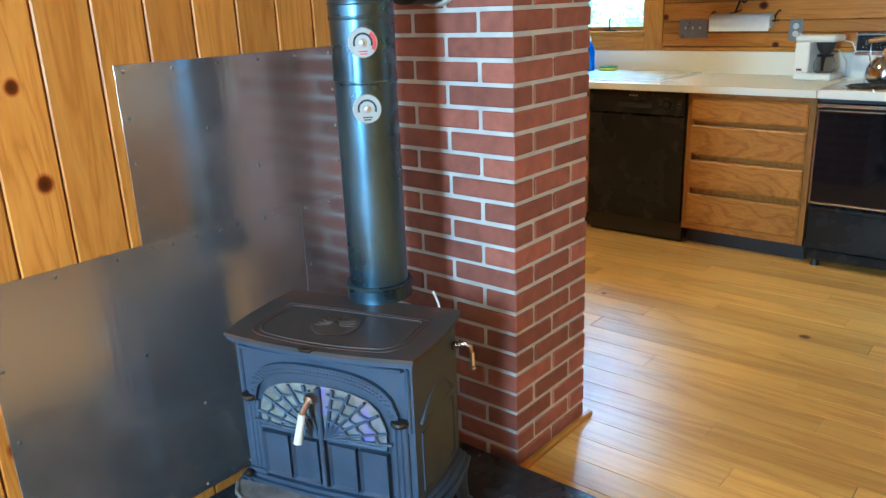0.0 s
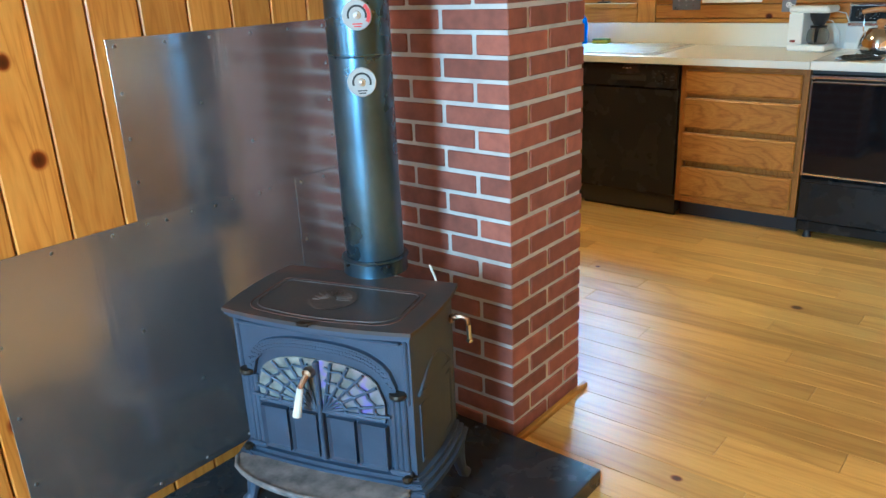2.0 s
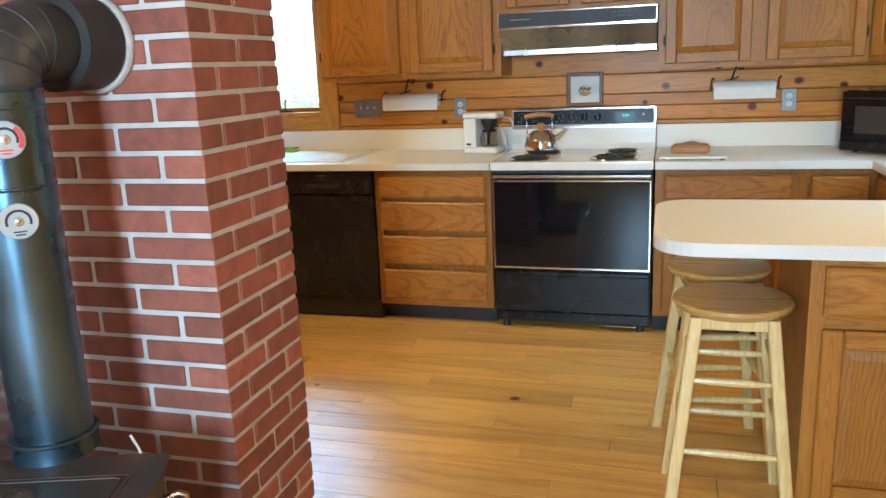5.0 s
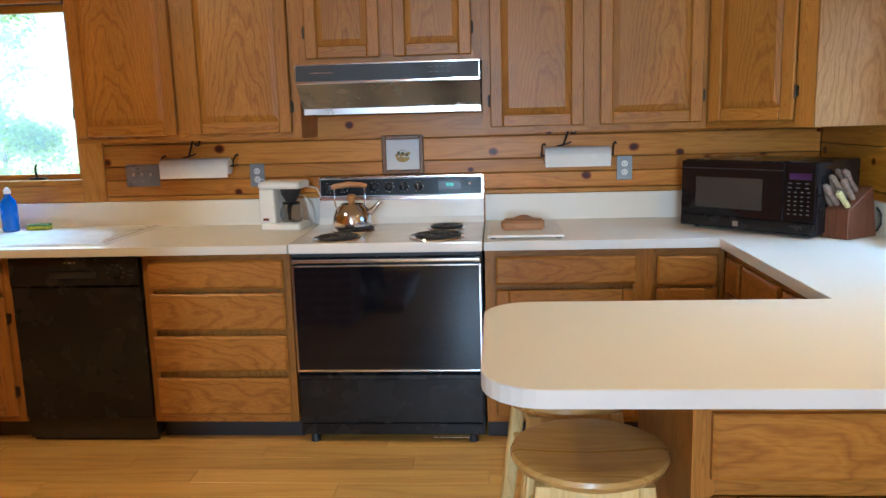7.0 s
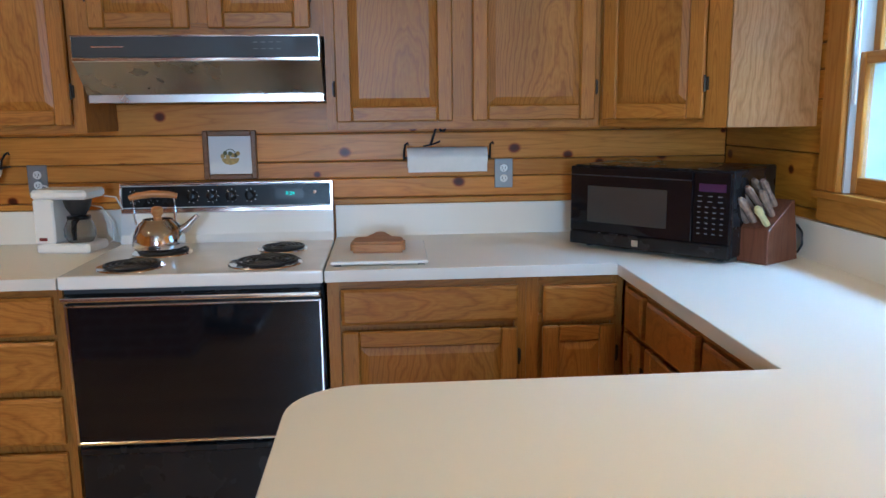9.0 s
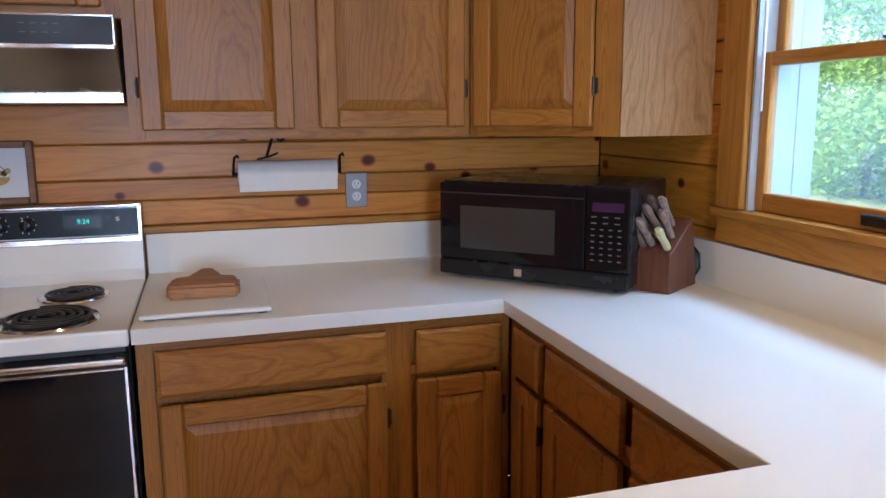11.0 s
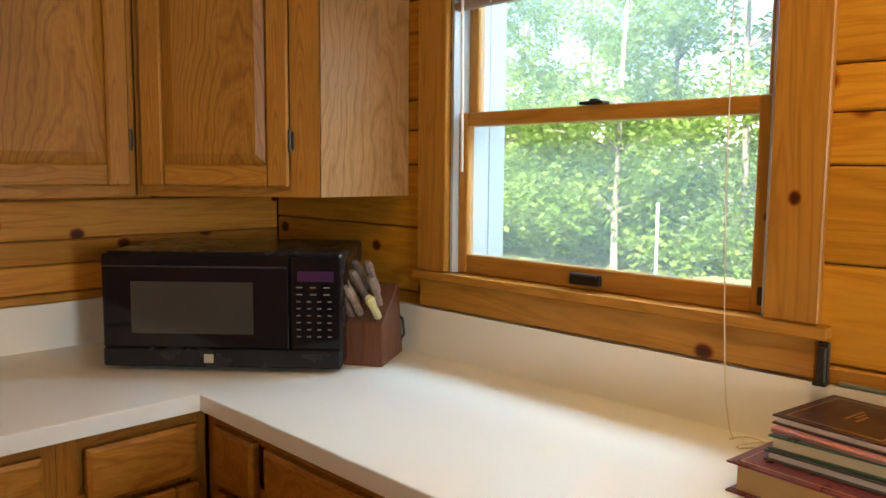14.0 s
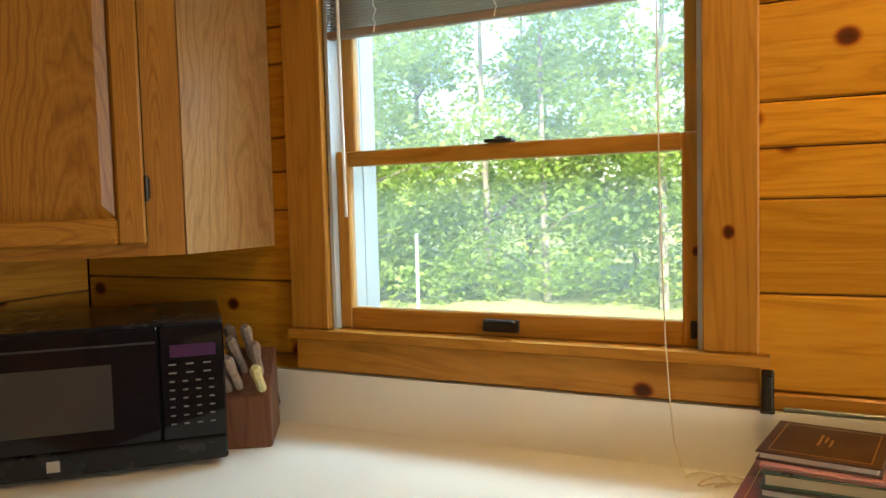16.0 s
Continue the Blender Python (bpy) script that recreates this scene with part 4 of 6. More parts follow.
def pipe_section(name, z0, z1, r, label=""):
    bm = bmesh.new()
    lathe(bm, [(r, z0), (r, z1)], 48)
    bead = [(r + 0.003 * math.sin(math.pi * k / 6), z1 - 0.012 + 0.010 * k / 6) for k in range(7)]
    lathe(bm, [(r - 0.004, z1 - 0.012)] + bead + [(r - 0.004, z1 - 0.002)], 48)
    return part(name, bm, PIPE, pipe, label, smooth=True)


pipe_section("lower_pipe", 0.655, 1.222, PR)
pipe_section("upper_pipe", 1.218, 1.378, PR + 0.0015)
pipe_section("top_pipe", 1.374, 1.412, PR + 0.0025)
bm = bmesh.new()
lathe(bm, [(PR + 0.010, 0.632), (PR + 0.008, 0.655), (PR + 0.008, 0.675), (PR + 0.002, 0.678)], 48)
lathe(bm, [(PR + 0.009, 0.668), (PR + 0.013, 0.672), (PR + 0.009, 0.676)], 48)
part("collar", bm, PIPE, pipe, smooth=True)
for a in (-25, -150, -100):
    bm = bmesh.new()
    q = Vector((math.cos(radians(a)), math.sin(radians(a)), 0))
    cyl(bm, q * (PR + 0.004) + Vector((0, 0, 0.663)), q * (PR + 0.015) + Vector((0, 0, 0.663)), 0.004, seg=8)
    part("screw", bm, BRONZE, pipe)
# gored elbow
bm = bmesh.new()
NS, RB = 4, 0.086
cz = 1.412
rings = []
for j in range(NS + 1):
    a = radians(90) * j / NS
    cpos = Vector((0, RB - RB * math.cos(a), cz + RB * math.sin(a)))
    rings.append([bm.verts.new(cpos + Vector((PR * math.cos(2 * math.pi * k / 40), PR * math.sin(2 * math.pi * k / 40) * math.cos(a), -PR * math.sin(2 * math.pi * k / 40) * -math.sin(a) * -1))) for k in range(40)])
for a, b in zip(rings, rings[1:]):
    for k in range(40):
        bm.faces.new((a[k], a[(k + 1) % 40], b[(k + 1) % 40], b[k]))
ELBOW = plain("grey_elbow_steel", (0.105, 0.105, 0.115), 0.42, 0.75, 0.15, 7)
elb = part("elbow", bm, ELBOW, pipe, "segmented grey elbow", smooth=True)
for j in range(NS + 1):
    a = radians(90) * j / NS
    bm = bmesh.new()
    lathe(bm, [(PR - 0.002, -0.003), (PR + 0.0025, -0.0015), (PR + 0.003, 0.0), (PR + 0.0025, 0.0015), (PR - 0.002, 0.003)], 40, Matrix.Translation((0, RB - RB * math.cos(a), cz + RB * math.sin(a))) @ Matrix.Rotation(-a, 4, "X"))
    part("seam", bm, ELBOW, elb, smooth=True)
EZ = cz + RB
bm = bmesh.new()
lathe(bm, [(PR + 0.002, 0.0), (PR + 0.002, 0.075), (PR + 0.024, 0.077), (PR + 0.024, 0.186)], 40, pose(0, RB - 0.004, EZ, -90, 0, 0))
part("thimble_pipe", bm, PIPE_DARK, pipe, "black flue stub", smooth=True)
bm = bmesh.new()
lathe(bm, [(PR + 0.024, 0), (PR + 0.030, 0.0), (PR + 0.033, 0.006), (PR + 0.033, 0.014), (PR + 0.02, 0.014)], 40, pose(0, CY0 - PYc - 0.0165, EZ, -90, 0, 0))
part("thimble_ring", bm, MORTAR, pipe, "pale ring of mortar round the flue")


def gauge(z, ang, red, label):
    g = thing("flue_thermometer", label, "thermometer", "pipe thermometers", pose(PXc, PYc, z, 0, 0, ang) @ pose(0, -PR - 0.004, 0, 90, 0, 0))
    bm = bmesh.new()
    lathe(bm, [(0, -0.004), (0.034, -0.004), (0.036, 0.0), (0.034, 0.003), (0, 0.003)], 36)
    part("dial", bm, DIAL, g)
    DARK = BLACK_MATTE
    bm = bmesh.new()
    for k in range(24):
        a0, a1 = radians(-20 + 220 * k / 24), radians(-20 + 220 * (k + 1) / 24)
        q = [bm.verts.new((r * math.cos(t), r * math.sin(t), 0.0035)) for r, t in ((0.019, a0), (0.024, a0), (0.024, a1), (0.019, a1))]
        bm.faces.new(q)
    part("scale_band", bm, DARK, g, "black scale band")
    if red:
        bm = bmesh.new()
        for k in range(10):
            a0, a1 = radians(-35 + 85 * k / 10), radians(-35 + 85 * (k + 1) / 10)
            q = [bm.verts.new((r * math.cos(t), r * math.sin(t), 0.0036)) for r, t in ((0.0245, a0), (0.033, a0), (0.033, a1), (0.0245, a1))]
            bm.faces.new(q)
        part("red_zone", bm, REDP, g, "red zone")
    bm = bmesh.new()
    lathe(bm, [(0, 0.003), (0.010, 0.003), (0.009, 0.005), (0.004, 0.0055), (0, 0.007)], 20)
    part("hub", bm, STEEL, g)
    for k in range(2):
        bm = bmesh.new()
        box(bm, -0.012 + 0.003 * k, 0.012 - 0.003 * k, -0.022 - 0.006 * k, -0.019 - 0.006 * k, 0.003, 0.0036)
        part("print_line", bm, REDP if red else DARK, g)
    return g


DIAL = plain("dial_white", (0.42, 0.42, 0.41), 0.45)
REDP = plain("red_print", (0.55, 0.05, 0.05), 0.5)
gauge(1.312, 45, True, "round white pipe thermometer with a red zone")
gauge(1.153, 45, False, "round white pipe thermometer with a black scale")


# sheets on the wall
def sheet(name, y0, y1, z0, z1, x, label, ny, nz):
    bm = bmesh.new()
    box(bm, x, x + 0.0018, y0, y1, z0, z1, 0.0006)
    s = tagged(part(name, bm, SHEET), label, "metal sheet", "heat shield sheets")
    spots = [(y0 + 0.022 + (y1 - y0 - 0.044) * k / (ny - 1), z) for k in range(ny) for z in (z0 + 0.018, z1 - 0.018)]
    spots += [(yy, z0 + 0.018 + (z1 - z0 - 0.036) * k / nz) for k in range(1, nz) for yy in (y0 + 0.02, y1 - 0.02)]
    spots += [((y0 + y1) / 2 + 0.03, z0 + (z1 - z0) * 0.35), ((y0 + y1) / 2 - 0.12, z0 + (z1 - z0) * 0.62)]
    for yy, zz in spots:
        bm = bmesh.new()
        lathe(bm, [(0, 0), (0.0048, 0), (0.0036, 0.002), (0, 0.0028)], 10, pose(x + 0.0018, yy, zz, 0, 90, 0))
        part("screw", bm, RIVET, s)
    return s


sheet("heat_shield_sheet", -3.182, -2.468, 0.80, 1.283, XL + 0.0006, "dull galvanized steel sheet screwed to pine boards", 6, 4)
sheet("heat_shield_sheet", -3.585, -2.62, 0.056, 0.832, XL + 0.0026, "large dull galvanized steel sheet behind the stove", 7, 4)
sheet("heat_shield_sheet", -2.66, -2.43, 0.056, 0.826, XL + 0.0046, "narrow dull galvanized steel sheet in the corner", 3, 4)

# ---- range ----
rng = thing("electric_range", "white electric range with black glass oven door", "range", "", pose(0, 0, 0))
part("body", boxes((-0.414, 0.414, 0.03, 0.66, 0.04, 0.872), bevel=0.003), BLACK, rng)
bm = bmesh.new()
box(bm, -0.416, 0.416, -0.022, 0.60, 0.874, 0.918, 0.008, 3)
part("cooktop", bm, ENAMEL, rng, "white enamel cooktop")
part("vent_gap", boxes((-0.405, 0.405, -0.002, 0.03, 0.858, 0.8735)), BLACK_MATTE, rng)
bm = bmesh.new()
prism(bm, [(0.585, 0.914), (0.66, 0.914), (0.66, 1.152), (0.628, 1.152), (0.616, 1.03), (0.60, 0.95)], -0.414, 0.414, Matrix(((0, 0, 1, 0), (1, 0, 0, 0), (0, 1, 0, 0), (0, 0, 0, 1))))
guard = part("backguard", bm, ENAMEL, rng, "white enamel backguard")
PT = Matrix.Translation((0, 0.616, 1.03)) @ Matrix.Rotation(radians(-5.6), 4, "X")
panel = part("control_panel", boxes((-0.405, 0.405, -0.006, -0.0005, 0.028, 0.110), bevel=0.002), PANEL_BLACK, rng, "black control panel", m=PT)
for z0, z1 in ((0.004, 0.024), (0.113, 0.124)):
    part("chrome_strip", boxes((-0.412, 0.412, -0.008, -0.0005, z0, z1), bevel=0.003), CHROME, rng, "chrome strip", m=PT)
part("chrome_strip", boxes((-0.4135, -0.406, -0.008, -0.0005, 0.025, 0.112)), CHROME, rng, m=PT)
part("chrome_strip", boxes((0.406, 0.4135, -0.008, -0.0005, 0.025, 0.112)), CHROME, rng, m=PT)
for x in (-0.36, -0.29, -0.135, -0.06, 0.015, 0.09):
    bm = bmesh.new()
    lathe(bm, [(0, -0.001), (0.022, 0.0), (0.021, 0.004), (0.013, 0.007), (0.012, 0.02), (0.0, 0.022)], 20, PT @ pose(x, -0.006, 0.069, 90, 0, 0))
    box(bm, -0.004, 0.004, -0.036, -0.026, -0.016, 0.016, 0.001, m=PT @ pose(x, 0, 0.069))
    kn = part("knob", bm, BLACK, rng, "black control knob", smooth=True)
    for k in range(7):
        a = radians(-30 + 40 * k)
        bm = bmesh.new()
        box(bm, -0.0012, 0.0012, -0.0072, -0.0062, 0.024, 0.027, m=PT @ pose(x, 0, 0.069) @ Matrix.Rotation(a, 4, "Y"))
        part("mark", bm, WHITE, kn)
CLOCK, n_, l_, b_ = mat("clock_digits")
b_.inputs["Base Color"].default_value = (0.02, 0.3, 0.2, 1)
b_.inputs["Emission Color"].default_value = (0.15, 1.0, 0.7, 1)
b_.inputs["Emission Strength"].default_value = 0.25


def lettering(txt, size, material, parent, m, name="lettering", label=""):
    cu = bpy.data.curves.new(name, "FONT")
    cu.body, cu.size, cu.align_x, cu.align_y, cu.extrude = txt, size, "CENTER", "CENTER", 0.0003
    tmp = bpy.data.objects.new(name, cu)
    dg = bpy.context.evaluated_depsgraph_get()
    scene.collection.objects.link(tmp)
    dg.update()
    me = bpy.data.meshes.new_from_object(tmp.evaluated_get(dg))
    bpy.data.objects.remove(tmp)
    me.materials.clear()
    me.materials.append(material)
    ob = new(name, me)
    ob.matrix_basis = m
    ob.parent = parent
    return tagged(ob, label)


part("clock_window", boxes((0.19, 0.30, -0.0075, -0.0062, 0.052, 0.092)), BLACK, rng, m=PT)
lettering("9:24", 0.021, CLOCK, rng, PT @ pose(0.247, -0.0082, 0.073, 90, 0, 0), "clock_digits", "glowing green clock digits")
bm = bmesh.new()
for k in range(6):
    box(bm, 0.185 + 0.028 * k, 0.203 + 0.028 * k, -0.0075, -0.0061, 0.040, 0.044)
tagged(part("button_marks", bm, STEEL, rng), kind="stuff")
bm = bmesh.new()
lathe(bm, [(0, 0), (0.008, 0), (0.007, 0.005), (0, 0.006)], 14, PT @ pose(0.345, -0.006, 0.078, 90, 0, 0))
part("small_knob", bm, CHROME, rng)
# oven door
door = part("oven_door", boxes((-0.408, 0.408, -0.004, 0.029, 0.342, 0.856), bevel=0.003), BLACK, rng, "black oven door with a bright metal frame")
part("window", boxes((-0.398, 0.398, -0.0075, -0.0045, 0.356, 0.812), bevel=0.001), BLACK_GLASS, door, "black glass")
for b_x in ((-0.408, -0.3985, 0.344, 0.822), (0.3985, 0.408, 0.344, 0.822)):
    part("metal_frame", boxes((b_x[0], b_x[1], -0.010, -0.0045, b_x[2], b_x[3]), bevel=0.002), CHROME, door)
part("metal_frame", boxes((-0.398, 0.398, -0.010, -0.0045, 0.344, 0.3555), bevel=0.002), CHROME, door)
part("metal_frame", boxes((-0.398, 0.398, -0.010, -0.0045, 0.8125, 0.820), bevel=0.002), CHROME, door)
bm = bmesh.new()
box(bm, -0.405, 0.405, -0.045, -0.030, 0.838, 0.852, 0.004, 2)
for x in (-0.395, 0.395):
    box(bm, x - 0.012, x + 0.012, -0.032, -0.002, 0.832, 0.852, 0.003)
part("handle", bm, CHROME, door, "long chrome door handle")
drawer = part("storage_drawer", boxes((-0.408, 0.408, 0.012, 0.029, 0.10, 0.330), bevel=0.004), BLACK, rng, "black storage drawer")
part("drawer_lip", boxes((-0.406, 0.406, 0.000, 0.0115, 0.305, 0.330), bevel=0.004), BLACK, drawer)
part("kick_panel", boxes((-0.405, 0.405, 0.022, 0.029, 0.042, 0.095), bevel=0.003), BLACK, rng)
for x in (-0.36, 0.36):
    for yy in (0.06, 0.6):
        bm = bmesh.new()
        cyl(bm, (x, yy, 0), (x, yy, 0.04), 0.022, 0.014, 14)
        part("foot", bm, BLACK_MATTE, rng)
COIL = plain("burner_coil", (0.03, 0.03, 0.032), 0.45, 0.4, 0.2, 40)
for x, yy, r in ((-0.228, 0.112, 0.100), (-0.196, 0.372, 0.098), (0.214, 0.125, 0.114), (0.238, 0.392, 0.085)):
    bm = bmesh.new()
    lathe(bm, [(r * 0.25, 0.9165), (r * 0.7, 0.9168), (r * 1.02, 0.922), (r * 1.08, 0.9235), (r * 1.10, 0.919)], 36, pose(x, yy, 0))
    bowl = part("drip_bowl", bm, CHROME, rng, "chrome drip bowl", smooth=True)
    bm = bmesh.new()
    turns = 4.3
    tube(bm, [(x + (0.018 + (r - 0.022) * k / 140) * math.cos(turns * 2 * math.pi * k / 140), yy + (0.018 + (r - 0.022) * k / 140) * math.sin(turns * 2 * math.pi * k / 140), 0.9285) for k in range(141)], 0.0055, 6)
    part("coil", bm, COIL, rng, "black electric coil", smooth=True)

# ---- hood ----
PRINT = plain("grey_print", (0.13, 0.13, 0.125), 0.6)
hood = thing("range_hood", "stainless under-cabinet range hood with black control strip", "range hood")
XM = Matrix(((0, 0, 1, 0), (1, 0, 0, 0), (0, 1, 0, 0), (0, 0, 0, 1)))
bm = bmesh.new()
prism(bm, [(0.262, 1.600), (0.262, 1.678), (0.697, 1.678), (0.697, 1.460), (0.372, 1.460), (0.372, 1.486)], -0.412, 0.412, XM)
part("shell", bm, plain("hood_steel", (0.36, 0.34, 0.31), 0.26, 1.0, 0.06, 8, 0.02, 0, 200, 0.03), hood)
part("control_strip", boxes((-0.408, 0.408, 0.2575, 0.2615, 1.609, 1.676)), BLACK_MATTE, hood, "matte black control strip")
part("chrome_lip", boxes((-0.412, 0.412, 0.252, 0.2615, 1.594, 1.6085), bevel=0.003), CHROME, hood)
part("chrome_lip", boxes((-0.412, 0.412, 0.255, 0.2615, 1.6765, 1.682), bevel=0.001), CHROME, hood)
part("lower_strip", boxes((-0.406, 0.406, 0.367, 0.3715, 1.460, 1.488), bevel=0.001), STEEL, hood, "bright lower strip")
part("brand_bar", boxes((-0.345, -0.24, 0.2560, 0.2573, 1.641, 1.645)), CHROME, hood, "thin bright bar")
for k in range(2):
    for j in range(4):
        part("switch_mark", boxes((0.19 + 0.026 * j, 0.204 + 0.026 * j, 0.2560, 0.2573, 1.634 + 0.022 * k, 1.636 + 0.022 * k)), PRINT, hood)


# ---- windows ----
VINYL = plain("white_vinyl", (0.50, 0.55, 0.60), 0.35, 0, 0.03, 6)


def casing(name, label, bm_boxes, mats):
    th = tagged(thing(name, label, "window"), kind="structure")
    for nm, b, mt in zip([x[0] for x in bm_boxes], [x[1] for x in bm_boxes], mats):
        part(nm, boxes(b, bevel=0.003), mt, th)
    return th


win = tagged(thing("window_1", "double-hung pine window with raised mini blind", "window"), kind="structure")
y0, y1, z0, z1 = EW
part("casing", boxes((XR - 0.020, XR - 0.0005, y1 + 0.001, -0.039, 1.151, 2.16), bevel=0.003), PINE_TRIM_V, win)
part("casing", boxes((XR - 0.020, XR - 0.0005, -1.123, y0 - 0.001, 1.151, 2.16), bevel=0.003), PINE_TRIM_V, win)
part("casing", boxes((XR - 0.021, XR - 0.0005, -1.13, -0.032, 2.1605, 2.26), bevel=0.003), PINE_TRIM_Y, win)
bm = bmesh.new()
prism(bm, [(XR - 0.034, -1.142), (XR - 0.0005, -1.142), (XR - 0.0005, y0 + 0.001), (XR + 0.075, y0 + 0.001), (XR + 0.075, y1 - 0.001), (XR - 0.0005, y1 - 0.001), (XR - 0.0005, -0.036), (XR - 0.034, -0.036)], 1.1285, 1.150)
part("sill", bm, PINE_TRIM_Y, win)
part("apron", boxes((XR - 0.021, XR - 0.0005, -1.125, -0.052, 1.050, 1.1275), bevel=0.003), PINE_TRIM_Y, win)
for ya, yb in ((y0 + 0.0005, y0 + 0.010), (y1 - 0.010, y1 - 0.0005)):
    part("jamb_liner", boxes((XR + 0.0, XR + 0.145, ya, yb, 1.1505, z1)), VINYL, win, "white vinyl jamb liner")
part("head_jamb", boxes((XR + 0.0, XR + 0.145, y0 + 0.011, y1 - 0.011, z1 - 0.012, z1 - 0.0005)), PINE_TRIM_Y, win)
part("outer_frame", boxes((XR + 0.146, XR + 0.21, y0 - 0.02, y0 + 0.012, z0 - 0.02, z1)), VINYL, win)
part("outer_frame", boxes((XR + 0.146, XR + 0.21, y1 - 0.012, y1 + 0.02, z0 - 0.02, z1)), VINYL, win)
part("outer_sill", boxes((XR + 0.0755, XR + 0.23, y0 + 0.0125, y1 - 0.0125, z0 - 0.04, z0 - 0.002)), VINYL, win)


def sash(parent, x, y0, y1, z0, z1, side, bottom, top, th=0.032):
    s = part("sash", boxes((x, x + th, y0, y0 + side, z0, z1), bevel=0.003), PINE_TRIM_V, parent)
    part("stile", boxes((x, x + th, y1 - side, y1, z0, z1), bevel=0.003), PINE_TRIM_V, s)
    part("rail", boxes((x + 0.0005, x + th - 0.0005, y0 + side, y1 - side, z0, z0 + bottom), bevel=0.003), PINE_TRIM_Y, s)
    part("rail", boxes((x + 0.0005, x + th - 0.0005, y0 + side, y1 - side, z1 - top, z1), bevel=0.003), PINE_TRIM_Y, s)
    g = part("pane", boxes((x + 0.013, x + 0.017, y0 + side - 0.003, y1 - side + 0.003, z0 + bottom - 0.003, z1 - top + 0.003)), GLASS, s, "clear glass")
    g.visible_shadow = False
    return s


sash(win, XR + 0.020, y0 + 0.0105, y1 - 0.0105, 1.1505, 1.583, 0.032, 0.052, 0.036)
sash(win, XR + 0.058, y0 + 0.0105, y1 - 0.0105, 1.548, 2.045, 0.032, 0.034, 0.04)
bm = bmesh.new()
box(bm, XR + 0.012, XR + 0.045, -0.62, -0.556, 1.584, 1.592, 0.003, 2)
lathe(bm, [(0, 0), (0.013, 0), (0.012, 0.006), (0, 0.008)], 16, pose(XR + 0.03, -0.588, 1.591))
part("sash_lock", bm, BRONZE, win, "dark bronze sash lock")
bm = bmesh.new()
box(bm, XR + 0.006, XR + 0.0195, -0.63, -0.545, 1.162, 1.190, 0.004, 2)
box(bm, XR - 0.004, XR + 0.008, -0.625, -0.55, 1.183, 1.190, 0.003)
part("sash_lift", bm, BRONZE, win, "dark bronze sash lift")
bm = bmesh.new()
box(bm, XR + 0.012, XR + 0.0195, y0 + 0.014, y0 + 0.026, 1.168, 1.205, 0.003)
part("tilt_latch", bm, BRONZE, win, "small dark sash latch")

# mini blind, pulled up
SLAT = plain("blind_slat", (0.30, 0.235, 0.18), 0.5, 0, 0.05, 10)
blind = thing("mini_blind", "brown slatted mini blind drawn up at the window head", "blind")
for k in range(26):
    zz = 1.872 + 0.0068 * k
    bm = bmesh.new()
    a = 0.0022
    pts = [(XR + 0.004 - 0.012 + 0.025 * j / 4, a * (1 - (j / 2 - 1) ** 2)) for j in range(5)]
    poly = pts + [(p[0], p[1] + 0.0012) for p in pts[::-1]]
    prism(bm, poly, y0 + 0.014, y1 - 0.014, Matrix(((1, 0, 0, 0), (0, 0, 1, 0), (0, 1, 0, zz), (0, 0, 0, 1))))
    part("slat", bm, SLAT, blind)
part("bottom_rail", boxes((XR - 0.010, XR + 0.018, y0 + 0.013, y1 - 0.013, 1.848, 1.868), bevel=0.005), SLAT, blind, "pale bottom rail")
part("head_rail", boxes((XR - 0.014, XR + 0.0195, y0 + 0.013, y1 - 0.013, 2.052, 2.0595)), WHITE, blind)
for yy in (-0.30, -0.60, -0.88):
    bm = bmesh.new()
    tube(bm, [(XR - 0.012 + 0.002 * math.sin(k), yy + 0.004 * math.sin(2.1 * k), 2.05 - 0.0105 * k) for k in range(20)], 0.0014, 5)
    part("ladder_cord", bm, WHITE, blind)
bm = bmesh.new()
tube(bm, [(XR - 0.016, -0.203, 2.05), (XR - 0.016, -0.204, 1.8), (XR - 0.016, -0.208, 1.425)], 0.0042, 8)
part("tilt_wand", bm, WHITE, blind, "clear white tilt wand")
CORD = plain("cream_cord", (0.62, 0.52, 0.36), 0.7)
bm = bmesh.new()
pts = [(2.034, -0.940, 2.05), (2.030, -0.941, 1.7), (2.026, -0.946, 1.4), (2.024, -0.954, 1.17), (2.020, -0.962, 1.06), (2.016, -0.970, 0.98), (2.005, -0.985, 0.93), (1.99, -1.0, 0.917)]
for k in range(34):
    a = 0.55 * k
    pts.append((1.985 + 0.030 * math.sin(a * 0.9) + 0.01 * math.sin(k), -1.03 - 0.0025 * k + 0.035 * math.cos(a), 0.917 + 0.0006 * (k % 5)))
tube(bm, pts, 0.0016, 5)
part("pull_cord", bm, CORD, blind, "thin cream pull cord coiled on the worktop")

# sink window
nw = tagged(thing("window_2", "pine-framed window over the sink", "window"), kind="structure")
x0, x1, z0, z1 = NW
for xa, xb in ((x1 + 0.004, -1.555), (-2.605, x0 - 0.004)):
    part("casing", boxes((xa, xb, YB - 0.020, YB - 0.0005, 1.045, 2.16), bevel=0.003), PINE_TRIM_V, nw)
part("casing", boxes((-2.605, -1.555, YB - 0.021, YB - 0.0005, 2.1605, 2.26), bevel=0.003), PINE_TRIM_X, nw)
part("apron", boxes((x0 - 0.0035, x1 + 0.0035, YB - 0.018, YB - 0.0005, 1.045, 1.135), bevel=0.003), PINE_TRIM_X, nw)
part("sill", boxes((x0, x1, YB - 0.024, YB + 0.15, 1.1355, 1.1645), bevel=0.003), PINE_TRIM_X, nw)
